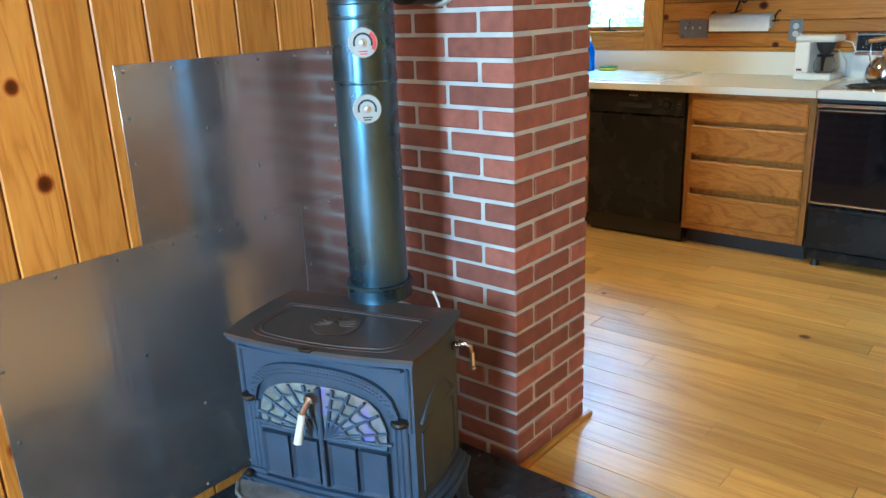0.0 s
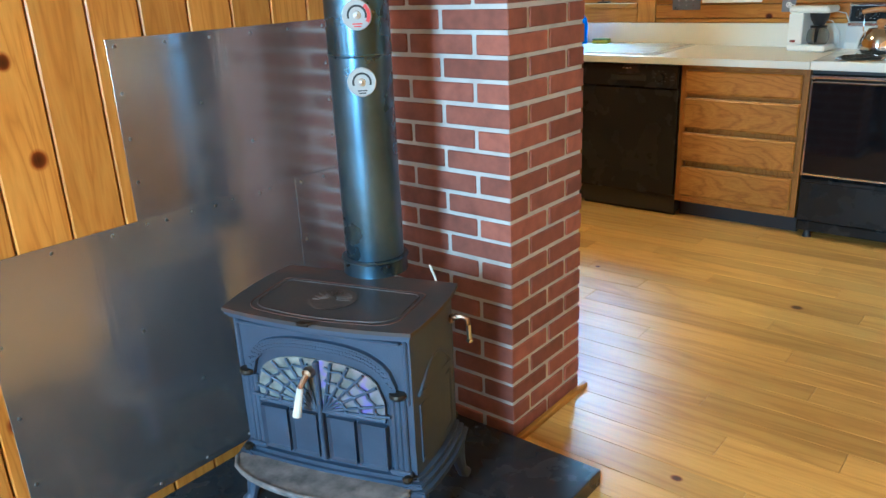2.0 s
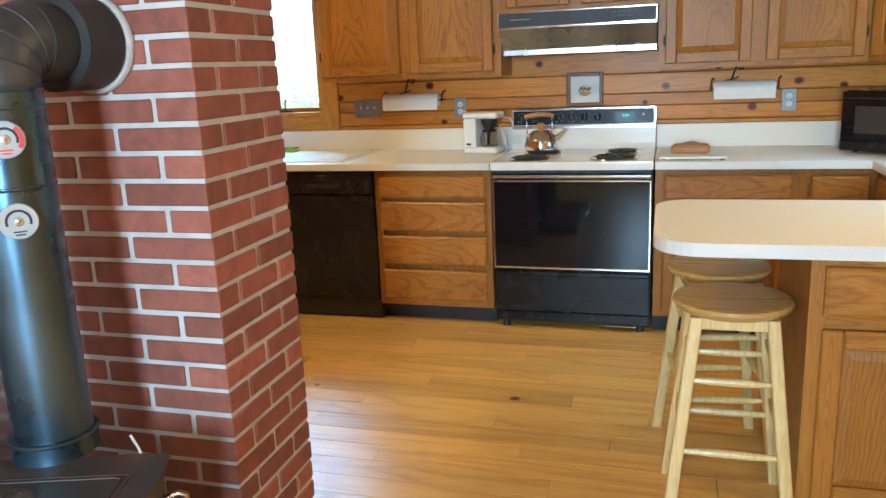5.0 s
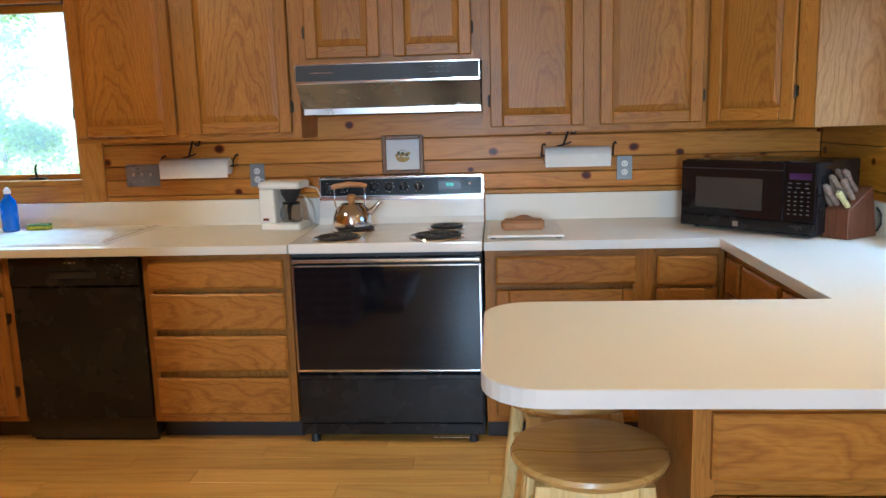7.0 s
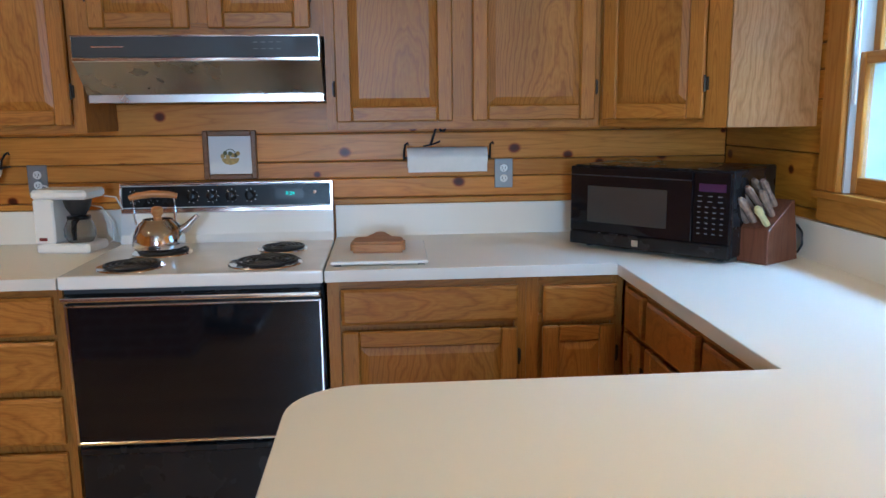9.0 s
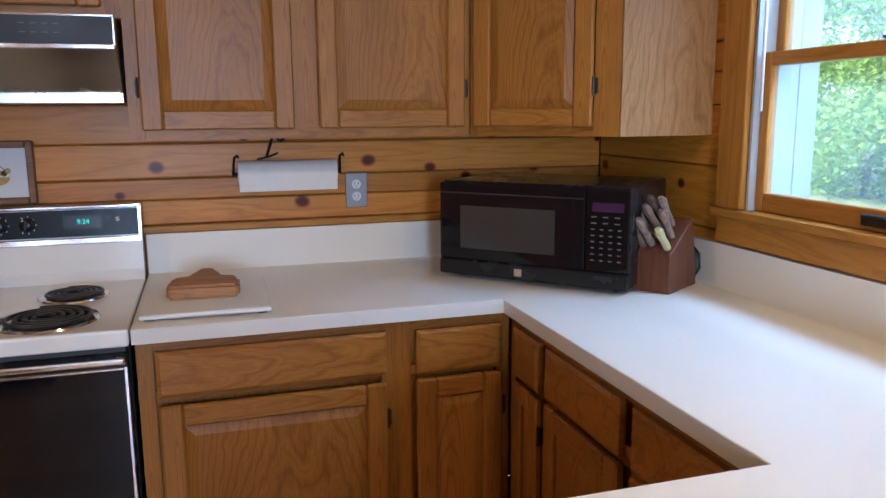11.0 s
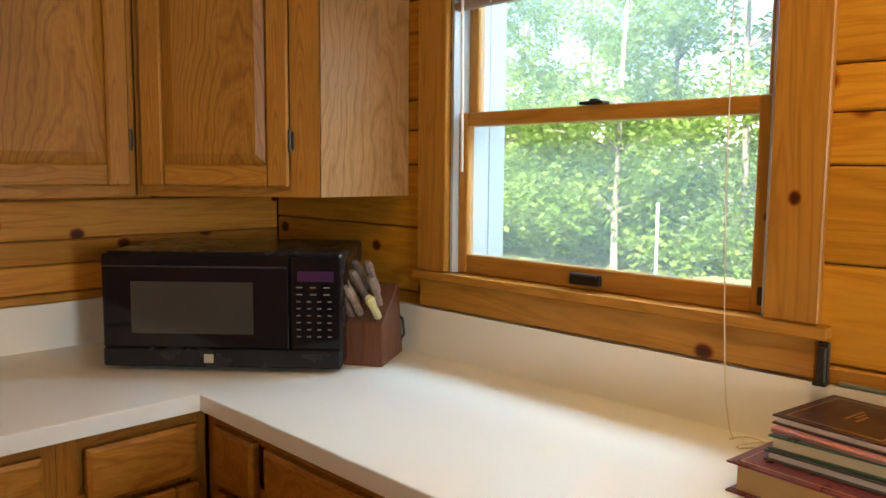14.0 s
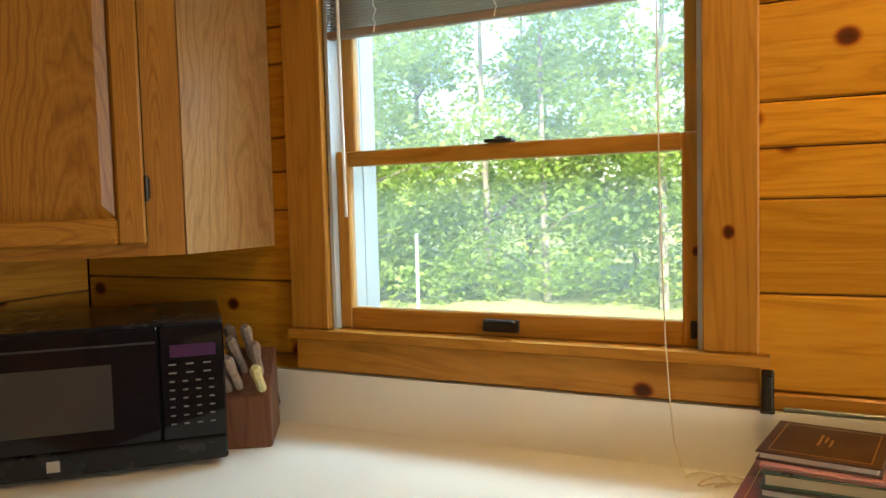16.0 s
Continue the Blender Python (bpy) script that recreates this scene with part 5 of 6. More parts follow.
for xa, xb in ((x0 + 0.0005, x0 + 0.018), (x1 - 0.018, x1 - 0.0005)):
    part("jamb", boxes((xa, xb, YB, YB + 0.16, z0, z1)), PINE_TRIM_V, nw)
part("frame_rail", boxes((x0 + 0.0185, x1 - 0.0185, YB + 0.05, YB + 0.085, z0, z0 + 0.028), bevel=0.003), PINE_TRIM_X, nw)
part("frame_rail", boxes((x0 + 0.0185, x1 - 0.0185, YB + 0.05, YB + 0.085, z1 - 0.04, z1), bevel=0.003), PINE_TRIM_X, nw)
g = part("pane", boxes((x0 + 0.0185, x1 - 0.0185, YB + 0.062, YB + 0.066, z0 + 0.0285, z1 - 0.0405)), GLASS, nw, "clear glass")
g.visible_shadow = False
bm = bmesh.new()
box(bm, -1.99, -1.90, YB + 0.02, YB + 0.049, z0 + 0.0005, z0 + 0.012, 0.003)
tube(bm, [(-1.95, YB + 0.03, z0 + 0.01), (-1.952, YB + 0.02, z0 + 0.05), (-1.945, YB + 0.015, z0 + 0.075), (-1.935, YB + 0.012, z0 + 0.08)], 0.006, 8)
part("crank_handle", bm, BRONZE, nw, "dark bronze casement crank")

# wide window behind the walk
sw = tagged(thing("window_3", "plain white-framed window in the living room", "window"), kind="structure")
sx0, sx1, sz0, sz1 = SW
for b in ((sx0, sx0 + 0.05, sz0, sz1), (sx1 - 0.05, sx1, sz0, sz1), (sx0 + 0.051, sx1 - 0.051, 1.52, 1.56), (sx0 + 0.051, sx1 - 0.051, sz0, sz0 + 0.05), (sx0 + 0.051, sx1 - 0.051, sz1 - 0.05, sz1)):
    part("frame_bar", boxes((b[0], b[1], YS - 0.05, YS - 0.01, b[2], b[3])), VINYL, sw)

# ---- dishwasher and sink ----
dw = thing("dishwasher", "black built-in dishwasher with recessed handle", "dishwasher")
part("body", boxes((-1.695, -1.092, 0.04, 0.62, 0.02, 0.872)), BLACK_MATTE, dw)
part("door_panel", boxes((-1.692, -1.094, 0.014, 0.039, 0.125, 0.735), bevel=0.004), BLACK, dw)
cp = part("control_panel", boxes((-1.692, -1.094, 0.008, 0.039, 0.738, 0.868), bevel=0.005), BLACK, dw)
part("handle_recess", boxes((-1.50, -1.285, 0.0045, 0.0078, 0.775, 0.812), bevel=0.003), BLACK_MATTE, cp, "recessed handle slot")
part("handle_lip", boxes((-1.50, -1.285, -0.002, 0.0043, 0.806, 0.816), bevel=0.003), BLACK, cp)
for k in range(3):
    part("print_mark", boxes((-1.43 + 0.02 * k, -1.418 + 0.02 * k, 0.0062, 0.0078, 0.842, 0.848)), STEEL, cp)
bm = bmesh.new()
lathe(bm, [(0, 0), (0.026, 0), (0.024, 0.010), (0.02, 0.014), (0, 0.015)], 24, pose(-1.20, 0.0078, 0.80, 90, 0, 0))
part("dial", bm, BLACK, cp)
for k in range(10):
    a = radians(36 * k)
    part("print_mark", boxes((-1.20 + 0.036 * math.cos(a) - 0.004, -1.20 + 0.036 * math.cos(a) + 0.004, 0.0064, 0.0078, 0.80 + 0.036 * math.sin(a) - 0.0015, 0.80 + 0.036 * math.sin(a) + 0.0015)), PRINT, cp)
for k in range(4):
    part("print_mark", boxes((-1.14 + 0.012 * (k % 2), -1.132 + 0.012 * (k % 2), 0.0064, 0.0078, 0.785 + 0.02 * (k // 2), 0.788 + 0.02 * (k // 2))), PRINT, cp)
part("kick_plate", boxes((-1.69, -1.096, 0.06, 0.0735, 0.0, 0.118)), BLACK_MATTE, dw)

SINKW = plain("white_sink", (0.74, 0.76, 0.77), 0.2, 0, 0.02, 6, 0.0, 0.3)
sink = thing("kitchen_sink", "white enamel drop-in sink with flat drainer rim", "sink")
bm = bmesh.new()
ox0, ox1, oy0, oy1 = -2.43, -1.262, 0.045, 0.662
zt = 0.9225
o = [bm.verts.new(v) for v in ((ox0, oy0, WT1 - 0.001), (ox1, oy0, WT1 - 0.001), (ox1, oy1, WT1 - 0.001), (ox0, oy1, WT1 - 0.001))]
p = [bm.verts.new(v) for v in ((ox0 + 0.012, oy0 + 0.012, zt), (ox1 - 0.012, oy0 + 0.012, zt), (ox1 - 0.012, oy1 - 0.012, zt), (ox0 + 0.012, oy1 - 0.012, zt))]
for i in range(4):
    bm.faces.new((o[i], o[(i + 1) % 4], p[(i + 1) % 4], p[i]))
bm.faces.new(p)
fs = [f for f in bm.faces if f.normal.z > 0.99 or len(f.verts) == 4 and all(abs(v.co.z - zt) < 1e-5 for v in f.verts)]
bmesh.ops.inset_region(bm, faces=fs, thickness=0.06, depth=0)
part("basin_rim", bm, SINKW, sink)
for k in range(14):
    yy = 0.09 + 0.04 * k
    part("drain_groove", boxes((ox1 - 0.055, ox1 - 0.030, yy, yy + 0.020, zt + 0.0002, zt + 0.0016)), STEEL, sink)
SPONGE = plain("yellow_sponge", (0.52, 0.55, 0.06), 0.9, 0, 0.2, 60, 0.5)
sp = thing("scrub_sponge", "yellow-green scrub sponge on the sink rim", "sponge", "", pose(-1.865, 0.56, zt + 0.0005, 0, 0, 8))
part("foam", boxes((-0.055, 0.055, -0.032, 0.032, 0.0, 0.020), bevel=0.006), SPONGE, sp)
part("scouring_layer", boxes((-0.054, 0.054, -0.031, 0.031, 0.0205, 0.028), bevel=0.002), plain("green_pad", (0.10, 0.2, 0.06), 0.95), sp)
BLUE = plain("blue_plastic", (0.01, 0.13, 0.62), 0.25, 0, 0.08, 12, 0, 0.3)
spray = thing("soap_bottle", "blue plastic dish soap bottle by the sink", "bottle", "", pose(-1.99, 0.52, zt + 0.0005))
bm = bmesh.new()
lathe(bm, [(0, 0), (0.036, 0.0), (0.04, 0.01), (0.04, 0.12), (0.034, 0.155), (0.016, 0.18), (0.014, 0.19), (0, 0.19)], 28)
part("bottle_body", bm, BLUE, spray, smooth=True)
bm = bmesh.new()
lathe(bm, [(0, 0.19), (0.017, 0.19), (0.016, 0.21), (0.007, 0.222), (0, 0.225)], 20)
part("cap", bm, WHITE, spray, "white cap", smooth=True)

# ---- bar stools ----
stool = thing("bar_stool", "pale birch bar stool with round varnished seat", "stool", "stools at the breakfast bar", pose(0.672, -1.586, 0, 0, 0, 0))
SH = 0.705
bm = bmesh.new()
lathe(bm, [(0, SH - 0.036), (0.150, SH - 0.036), (0.168, SH - 0.026), (0.174, SH - 0.014), (0.170, SH - 0.004), (0.155, SH), (0.10, SH - 0.004), (0, SH - 0.007)], 48)
part("seat", bm, STOOL_SEAT, stool, "glossy honey-brown round seat", smooth=True)
feet = [(-1, -1), (1, -1), (1, 1), (-1, 1)]


def leg_at(sx, sy, z):
    t = z / (SH - 0.036)
    r = 0.175 + (0.105 - 0.175) * t
    return Vector((sx * r, sy * r, z))


for sx, sy in feet:
    bm = bmesh.new()
    lo, hi = leg_at(sx, sy, 0.0), leg_at(sx, sy, SH - 0.036)
    vs = box(bm, -0.0185, 0.0185, -0.0185, 0.0185, 0.0, 1.0)
    for v in vs:
        p = lo.lerp(hi, v.co.z)
        v.co = Vector((p.x + v.co.x, p.y + v.co.y, p.z))
    es = [e for e in bm.edges if abs(e.verts[0].co.z - e.verts[1].co.z) > 0.1]
    bmesh.ops.bevel(bm, geom=es, offset=0.007, segments=3, affect="EDGES", profile=0.5)
    part("leg", bm, STOOL_WOOD, stool, smooth=True)
for x0, x1, ya, yb in ((-0.092, 0.092, -0.119, -0.101), (-0.092, 0.092, 0.101, 0.119), (-0.119, -0.101, -0.092, 0.092), (0.101, 0.119, -0.092, 0.092)):
    part("apron", boxes((x0, x1, ya, yb, SH - 0.072, SH - 0.0365), bevel=0.002), STOOL_WOOD, stool)
for i, hs in enumerate(((0.255, 0.475), (0.32, 0.53), (0.255, 0.475), (0.32, 0.53))):
    a, b = feet[i], feet[(i + 1) % 4]
    for h in hs:
        bm = bmesh.new()
        p, q = leg_at(a[0], a[1], h), leg_at(b[0], b[1], h)
        tube(bm, [p.lerp(q, t) for t in (0, 0.12, 0.35, 0.65, 0.88, 1)], [0.008, 0.0095, 0.0125, 0.0125, 0.0095, 0.008], 10)
        part("rung", bm, STOOL_WOOD, stool, smooth=True)
copy_thing(stool, pose(0.655, -1.195, 0, 0, 0, 8))

# ---- microwave ----
mw = thing("microwave_oven", "black countertop microwave standing across the corner", "microwave", "", pose(1.313, 0.339, WT1, 0, 0, -46.5))
MWW, MWD, MWH = 0.605, 0.40, 0.305
part("case", boxes((0.0, MWW, 0.022, MWD, 0.014, MWH), bevel=0.006), BLACK, mw)
for x in (0.05, MWW - 0.05):
    for yy in (0.06, MWD - 0.05):
        bm = bmesh.new()
        cyl(bm, (x, yy, 0), (x, yy, 0.014), 0.012, seg=10)
        part("foot", bm, BLACK_MATTE, mw)
fr = part("door", boxes((0.0, 0.475, 0.0, 0.0215, 0.062, MWH - 0.004), bevel=0.004), BLACK_GLASS, mw, "glossy black door")
part("window", boxes((0.075, 0.385, -0.002, -0.0002, 0.10, 0.232)), plain("microwave_mesh_window", (0.045, 0.043, 0.04), 0.12, 0, 0.06, 8, 0.0), fr, "grey mesh window")
part("top_band", boxes((0.004, 0.47, -0.0025, -0.0002, 0.268, 0.272)), BLACK_MATTE, fr)
part("lower_band", boxes((0.0, MWW, -0.002, 0.0215, 0.014, 0.0615), bevel=0.004), BLACK, mw, "curved lower fascia")
cpn = part("control_panel", boxes((0.4765, MWW, 0.0, 0.0215, 0.062, MWH - 0.004), bevel=0.004), BLACK_GLASS, mw)
part("display", boxes((0.497, 0.588, -0.0016, -0.0002, 0.236, 0.262)), plain("purple_display", (0.045, 0.018, 0.06), 0.1), cpn, "dark purple display")
for r in range(8):
    for k in range(4 if r > 1 else 3):
        xx = 0.494 + (0.026 if r > 1 else 0.034) * k
        part("key_mark", boxes((xx, xx + (0.010 if r > 1 else 0.015), -0.0015, -0.0002, 0.2195 - 0.0178 * r, 0.2225 - 0.0178 * r)), PRINT, cpn)
part("open_button", boxes((0.487, 0.595, -0.0032, -0.0022, 0.024, 0.052), bevel=0.0004), BLACK, mw)
part("badge", boxes((0.258, 0.282, -0.0035, -0.0022, 0.026, 0.048)), STEEL, mw, "small square silver badge")

# ---- knife block ----
BLOCKW = wood("walnut_block", (0.075, 0.028, 0.014), (0.12, 0.045, 0.022), (0.16, 0.065, 0.033), 2, 1.2, 0, 0.45, 0.05, 1, 0.1)
HORN = plain("worn_knife_handle", (0.20, 0.14, 0.105), 0.5, 0, 0.3, 60, 0.2, 0, 300, 0.08, 0.3)
HORN_PALE = plain("pale_knife_handle", (0.52, 0.46, 0.22), 0.5, 0, 0.15, 50, 0.1)
kb = thing("knife_block", "dark walnut knife block full of worn wooden-handled knives", "knife block", "", pose(1.852, -0.118, WT1, 0, 0, -58) @ pose(0, 0, 0, 0, 0, 0))
KX = Matrix(((0, 0, -1, 0), (1, 0, 0, 0), (0, 1, 0, 0), (0, 0, 0, 1)))
bm = bmesh.new()
prism(bm, [(0.0, 0.0), (0.185, 0.0), (0.145, 0.205), (0.0, 0.115)], 0.0, 0.112, KX)
bmesh.ops.bevel(bm, geom=bm.edges[:], offset=0.003, segments=1, affect="EDGES")
part("block", bm, BLOCKW, kb)
up = Vector((-0.12, -0.62, 0.80)).normalized()
rk = random.Random(3)
for i, (x, v, ln) in enumerate(((-0.095, 0.025, 0.10), (-0.072, 0.030, 0.105), (-0.020, 0.022, 0.085), (-0.098, 0.07, 0.115), (-0.066, 0.075, 0.12), (-0.030, 0.065, 0.11), (-0.050, 0.11, 0.115), (-0.085, 0.12, 0.11))):
    base = Vector((x, v, 0.115 + 0.62 * v))
    d = (up + Vector((rk.uniform(-0.10, 0.10), rk.uniform(-0.12, 0.06), 0))).normalized()
    bm = bmesh.new()
    tube(bm, [base - d * 0.004, base + d * 0.012, base + d * ln * 0.5, base + d * ln * 0.86, base + d * ln], [0.0095, 0.0115, 0.0105, 0.0145, 0.008], 8)
    kn = part("knife_handle", bm, HORN_PALE if i == 2 else HORN, kb, "worn wooden knife handle" if i != 2 else "pale knife handle", smooth=True)
    for f in (0.3, 0.7):
        bm = bmesh.new()
        cyl(bm, base + d * ln * f + Vector((0, -0.013, 0)), base + d * ln * f + Vector((0, 0.013, 0)), 0.002, seg=6)
        part("rivet", bm, STEEL, kn)
bm = bmesh.new()
tube(bm, [(2.02, 0.05, 0.918), (2.03, 0.02, 0.93), (2.033, 0.0, 0.96), (2.036, 0.01, 1.0), (2.038, 0.05, 1.02)], 0.004, 6)
tagged(part("power_cord", bm, BLACK_MATTE), "black appliance cord behind the knife block", "cord")

# ---- coffee maker ----
cf = thing("coffee_maker", "small white drip coffee maker with glass carafe", "coffee maker", "", pose(-0.672, 0.44, WT1, 0, 0, -8))
part("base", boxes((0.0, 0.205, 0.0, 0.15, 0.0, 0.036), bevel=0.008), WHITE, cf)
part("tower", boxes((0.0, 0.078, 0.002, 0.148, 0.0365, 0.20), bevel=0.006), WHITE, cf)
part("lid", boxes((-0.004, 0.208, -0.002, 0.15, 0.2005, 0.236), bevel=0.010), WHITE, cf)
part("switch", boxes((0.018, 0.048, -0.002, 0.0015, 0.048, 0.060), bevel=0.001), plain("red_switch", (0.16, 0.02, 0.01), 0.3), cf, "dark red switch")
bm = bmesh.new()
lathe(bm, [(0.026, 0.137), (0.044, 0.168), (0.052, 0.2), (0, 0.2)], 28, pose(0.14, 0.065, 0))
part("filter_basket", bm, BLACK_MATTE, cf, "black filter basket", smooth=True)
bm = bmesh.new()
lathe(bm, [(0, 0.0375), (0.044, 0.0375), (0.056, 0.06), (0.056, 0.09), (0.04, 0.122), (0.038, 0.122), (0.053, 0.09), (0.053, 0.06), (0.042, 0.041), (0, 0.041)], 32, pose(0.14, 0.065, 0))
crf = part("carafe", bm, glass("carafe_glass", (0.85, 0.88, 0.88)), cf, "glass carafe", smooth=True)
bm = bmesh.new()
lathe(bm, [(0.0, 0.1225), (0.042, 0.1225), (0.042, 0.134), (0, 0.136)], 28, pose(0.14, 0.065, 0))
part("carafe_lid", bm, BLACK, crf)
bm = bmesh.new()
tube(bm, [(0.155, 0.022, 0.125), (0.162, -0.012, 0.118), (0.165, -0.022, 0.09), (0.160, -0.012, 0.055)], [0.010, 0.011, 0.010, 0.008], 8)
part("carafe_handle", bm, BLACK, crf, "black carafe handle", smooth=True)
bm = bmesh.new()
tube(bm, [(0.20, 0.15, 0.20), (0.225, 0.19, 0.19), (0.24, 0.21, 0.14), (0.24, 0.215, 0.09)], 0.003, 6)
part("cord", bm, WHITE, cf)

# ---- kettle ----
kt = thing("tea_kettle", "polished steel tea kettle with wooden handle on a burner", "kettle", "", pose(-0.205, 0.375, 0.9345, 0, 0, 10) @ Matrix.Scale(1.12, 4))
bm = bmesh.new()
lathe(bm, [(0, 0), (0.075, 0.0), (0.083, 0.008), (0.084, 0.022), (0.080, 0.05), (0.066, 0.078), (0.048, 0.094), (0.046, 0.098), (0, 0.10)], 40)
part("body", bm, CHROME, kt, smooth=True)
bm = bmesh.new()
tube(bm, [(0.066, 0, 0.055), (0.090, 0, 0.068), (0.108, 0, 0.088), (0.124, 0, 0.104)], [0.017, 0.014, 0.010, 0.008], 12)
part("spout", bm, CHROME, kt, smooth=True)
KWOOD = wood("kettle_handle_wood", (0.30, 0.13, 0.04), (0.42, 0.19, 0.06), (0.5, 0.25, 0.09), 0, 1.5, 0, 0.4, 0.03, 2, 0.3)
bm = bmesh.new()
lathe(bm, [(0, 0.1), (0.014, 0.1), (0.012, 0.106), (0.019, 0.116), (0.019, 0.132), (0.012, 0.138), (0, 0.139)], 20)
part("lid_knob", bm, KWOOD, kt, "turned wooden lid knob", smooth=True)
for x in (-0.070, 0.055):
    bm = bmesh.new()
    tube(bm, [(x * 0.95, 0, 0.082), (x * 1.02, 0, 0.12), (x, 0, 0.172)], 0.004, 6)
    part("handle_bracket", bm, CHROME, kt)
bm = bmesh.new()
tube(bm, [(-0.082, 0, 0.168), (-0.06, 0, 0.174), (-0.01, 0, 0.180), (0.04, 0, 0.176), (0.065, 0, 0.17)], [0.009, 0.011, 0.012, 0.011, 0.009], 12)
part("handle", bm, KWOOD, kt, "curved wooden handle", smooth=True)

# ---- boards on the worktop ----
tray = thing("white_cutting_board", "white plastic cutting board beside the range", "cutting board", "", pose(0.602, 0.243, WT1, 0, 0, -1))
part("board", boxes((-0.163, 0.163, -0.205, 0.205, 0.006, 0.018), bevel=0.004), WHITE, tray)
for x in (-0.14, 0.14):
    for yy in (-0.18, 0.18):
        part("foot", boxes((x - 0.012, x + 0.012, yy - 0.008, yy + 0.008, 0.0, 0.006)), BLACK_MATTE, tray)
cbm = pose(0.596, 0.253, WT1 + 0.0185, 0, 0, -3)
CBW = wood("small_board_wood", (0.24, 0.105, 0.040), (0.36, 0.175, 0.07), (0.45, 0.235, 0.10), 0, 1.0, 0, 0.5, 0.03, 1, 0.1)
bm = bmesh.new()
pts = []
for cx, cy, a0 in ((0.076, -0.060, -90), (0.076, 0.008, 0)):
    pts += [(cx + 0.02 * math.cos(radians(a0 + 22.5 * k)), cy + 0.02 * math.sin(radians(a0 + 22.5 * k))) for k in range(5)]
pts += [(0.045, 0.048), (0.032, 0.060), (0.027, 0.085), (0.030, 0.130), (0.027, 0.155), (0.014, 0.167), (0.0, 0.170)]
full = pts + [(-x, y) for x, y in pts[::-1][1:]]
prism(bm, full, 0, 0.040)
bmesh.ops.bevel(bm, geom=[e for e in bm.edges if abs(e.verts[0].co.z - e.verts[1].co.z) < 1e-5], offset=0.009, segments=3, affect="EDGES")
tagged(part("wooden_cutting_board", bm, CBW, m=cbm), "small brown wooden cutting board with a short handle", "cutting board")

# ---- books, jar and bottle ----
PAPER = plain("page_edges", (0.46, 0.30, 0.115), 0.85, 0, 0.12, 3, 0.6, 0, 900)
PAPER_W = plain("white_page_edges", (0.70, 0.67, 0.60), 0.85, 0, 0.08, 3, 0.4, 0, 900)
PAPER_C = plain("cream_page_edges", (0.62, 0.53, 0.34), 0.85, 0, 0.1, 3, 0.5, 0, 900)
GOLD = plain("gold_tooling", (0.55, 0.36, 0.12), 0.4, 0.8)


def book(label, m, w, d, h, cover, page, name="book", cov=0.003, gold=False, inset=0.006):
    """w along x with the spine at x = 0, d along y."""
    b = thing(name, label, "book", "books stacked on the worktop", m)
    part("cover", boxes((0, w, 0, d, h - cov, h), bevel=0.001), cover, b)
    part("cover", boxes((0, w, 0, d, 0, cov), bevel=0.001), cover, b)
    bm = bmesh.new()
    prism(bm, [(w - 0.004, 0.0), (w, 0.0), (w + 0.003, (h - 2 * cov) / 2), (w, h - 2 * cov - 0.0004), (w - 0.004, h - 2 * cov - 0.0004)], 0.0, d, Matrix(((1, 0, 0, 0), (0, 0, 1, 0), (0, 1, 0, cov + 0.0002), (0, 0, 0, 1))))
    part("spine", bm, cover, b)
    part("page_block", boxes((inset, w - 0.0045, inset, d - inset, cov + 0.0003, h - cov - 0.0003)), page, b)
    if gold:
        i = 0.016
        for q in ((i, w - i, i, i + 0.0016), (i, w - i, d - i - 0.0016, d - i), (i, i + 0.0016, i + 0.002, d - i - 0.002), (w - i - 0.0016, w - i, i + 0.002, d - i - 0.002)):
            part("gold_line", boxes((q[0], q[1], q[2], q[3], h, h + 0.0004)), GOLD, b)
    return b


MAROON = plain("maroon_leather", (0.125, 0.018, 0.024), 0.30, 0, 0.2, 14, 0.25, 0.1, 300)
BROWNL = plain("brown_leather", (0.042, 0.014, 0.010), 0.38, 0, 0.2, 14, 0.25, 0.1, 300)
GREENC = plain("dark_green_cover", (0.03, 0.07, 0.05), 0.35, 0, 0.25, 20)
GREYC = plain("dark_grey_cover", (0.06, 0.055, 0.05), 0.4, 0, 0.15, 20)
PINKC = plain("pink_cover", (0.50, 0.22, 0.22), 0.5, 0, 0.1, 20)
zb = WT1 + 0.0003
bk = book("large maroon photo album with gold-lined cover", pose(1.722, -1.366, zb, 0, 0, -6), 0.29, 0.272, 0.052, MAROON, PAPER, "photo_album", 0.0035, True, 0.013)
zb += 0.0525
book("dark thin book with white page edges", pose(1.778, -1.350, zb, 0, 0, -5), 0.235, 0.215, 0.017, GREYC, PAPER_W)
zb += 0.0173
book("dark green paperback with cream page edges", pose(1.790, -1.335, zb, 0, 0, -3), 0.225, 0.195, 0.024, GREENC, PAPER_C)
zb += 0.0243
book("thin pink booklet in the stack", pose(1.792, -1.322, zb, 0, 0, -8), 0.205, 0.188, 0.006, PINKC, PAPER_W, "booklet", 0.0012)
zb += 0.0063
top_b = book("brown leather book with gold border on top", pose(1.812, -1.312, zb, 0, 0, -9), 0.20, 0.185, 0.016, BROWNL, PAPER_W, gold=True)
for k in range(3):
    part("gold_print", boxes((0.075 + 0.02 * (k % 2), 0.115 + 0.012 * k, 0.082 + 0.009 * k, 0.086 + 0.009 * k, 0.0162, 0.0166)), GOLD, top_b)

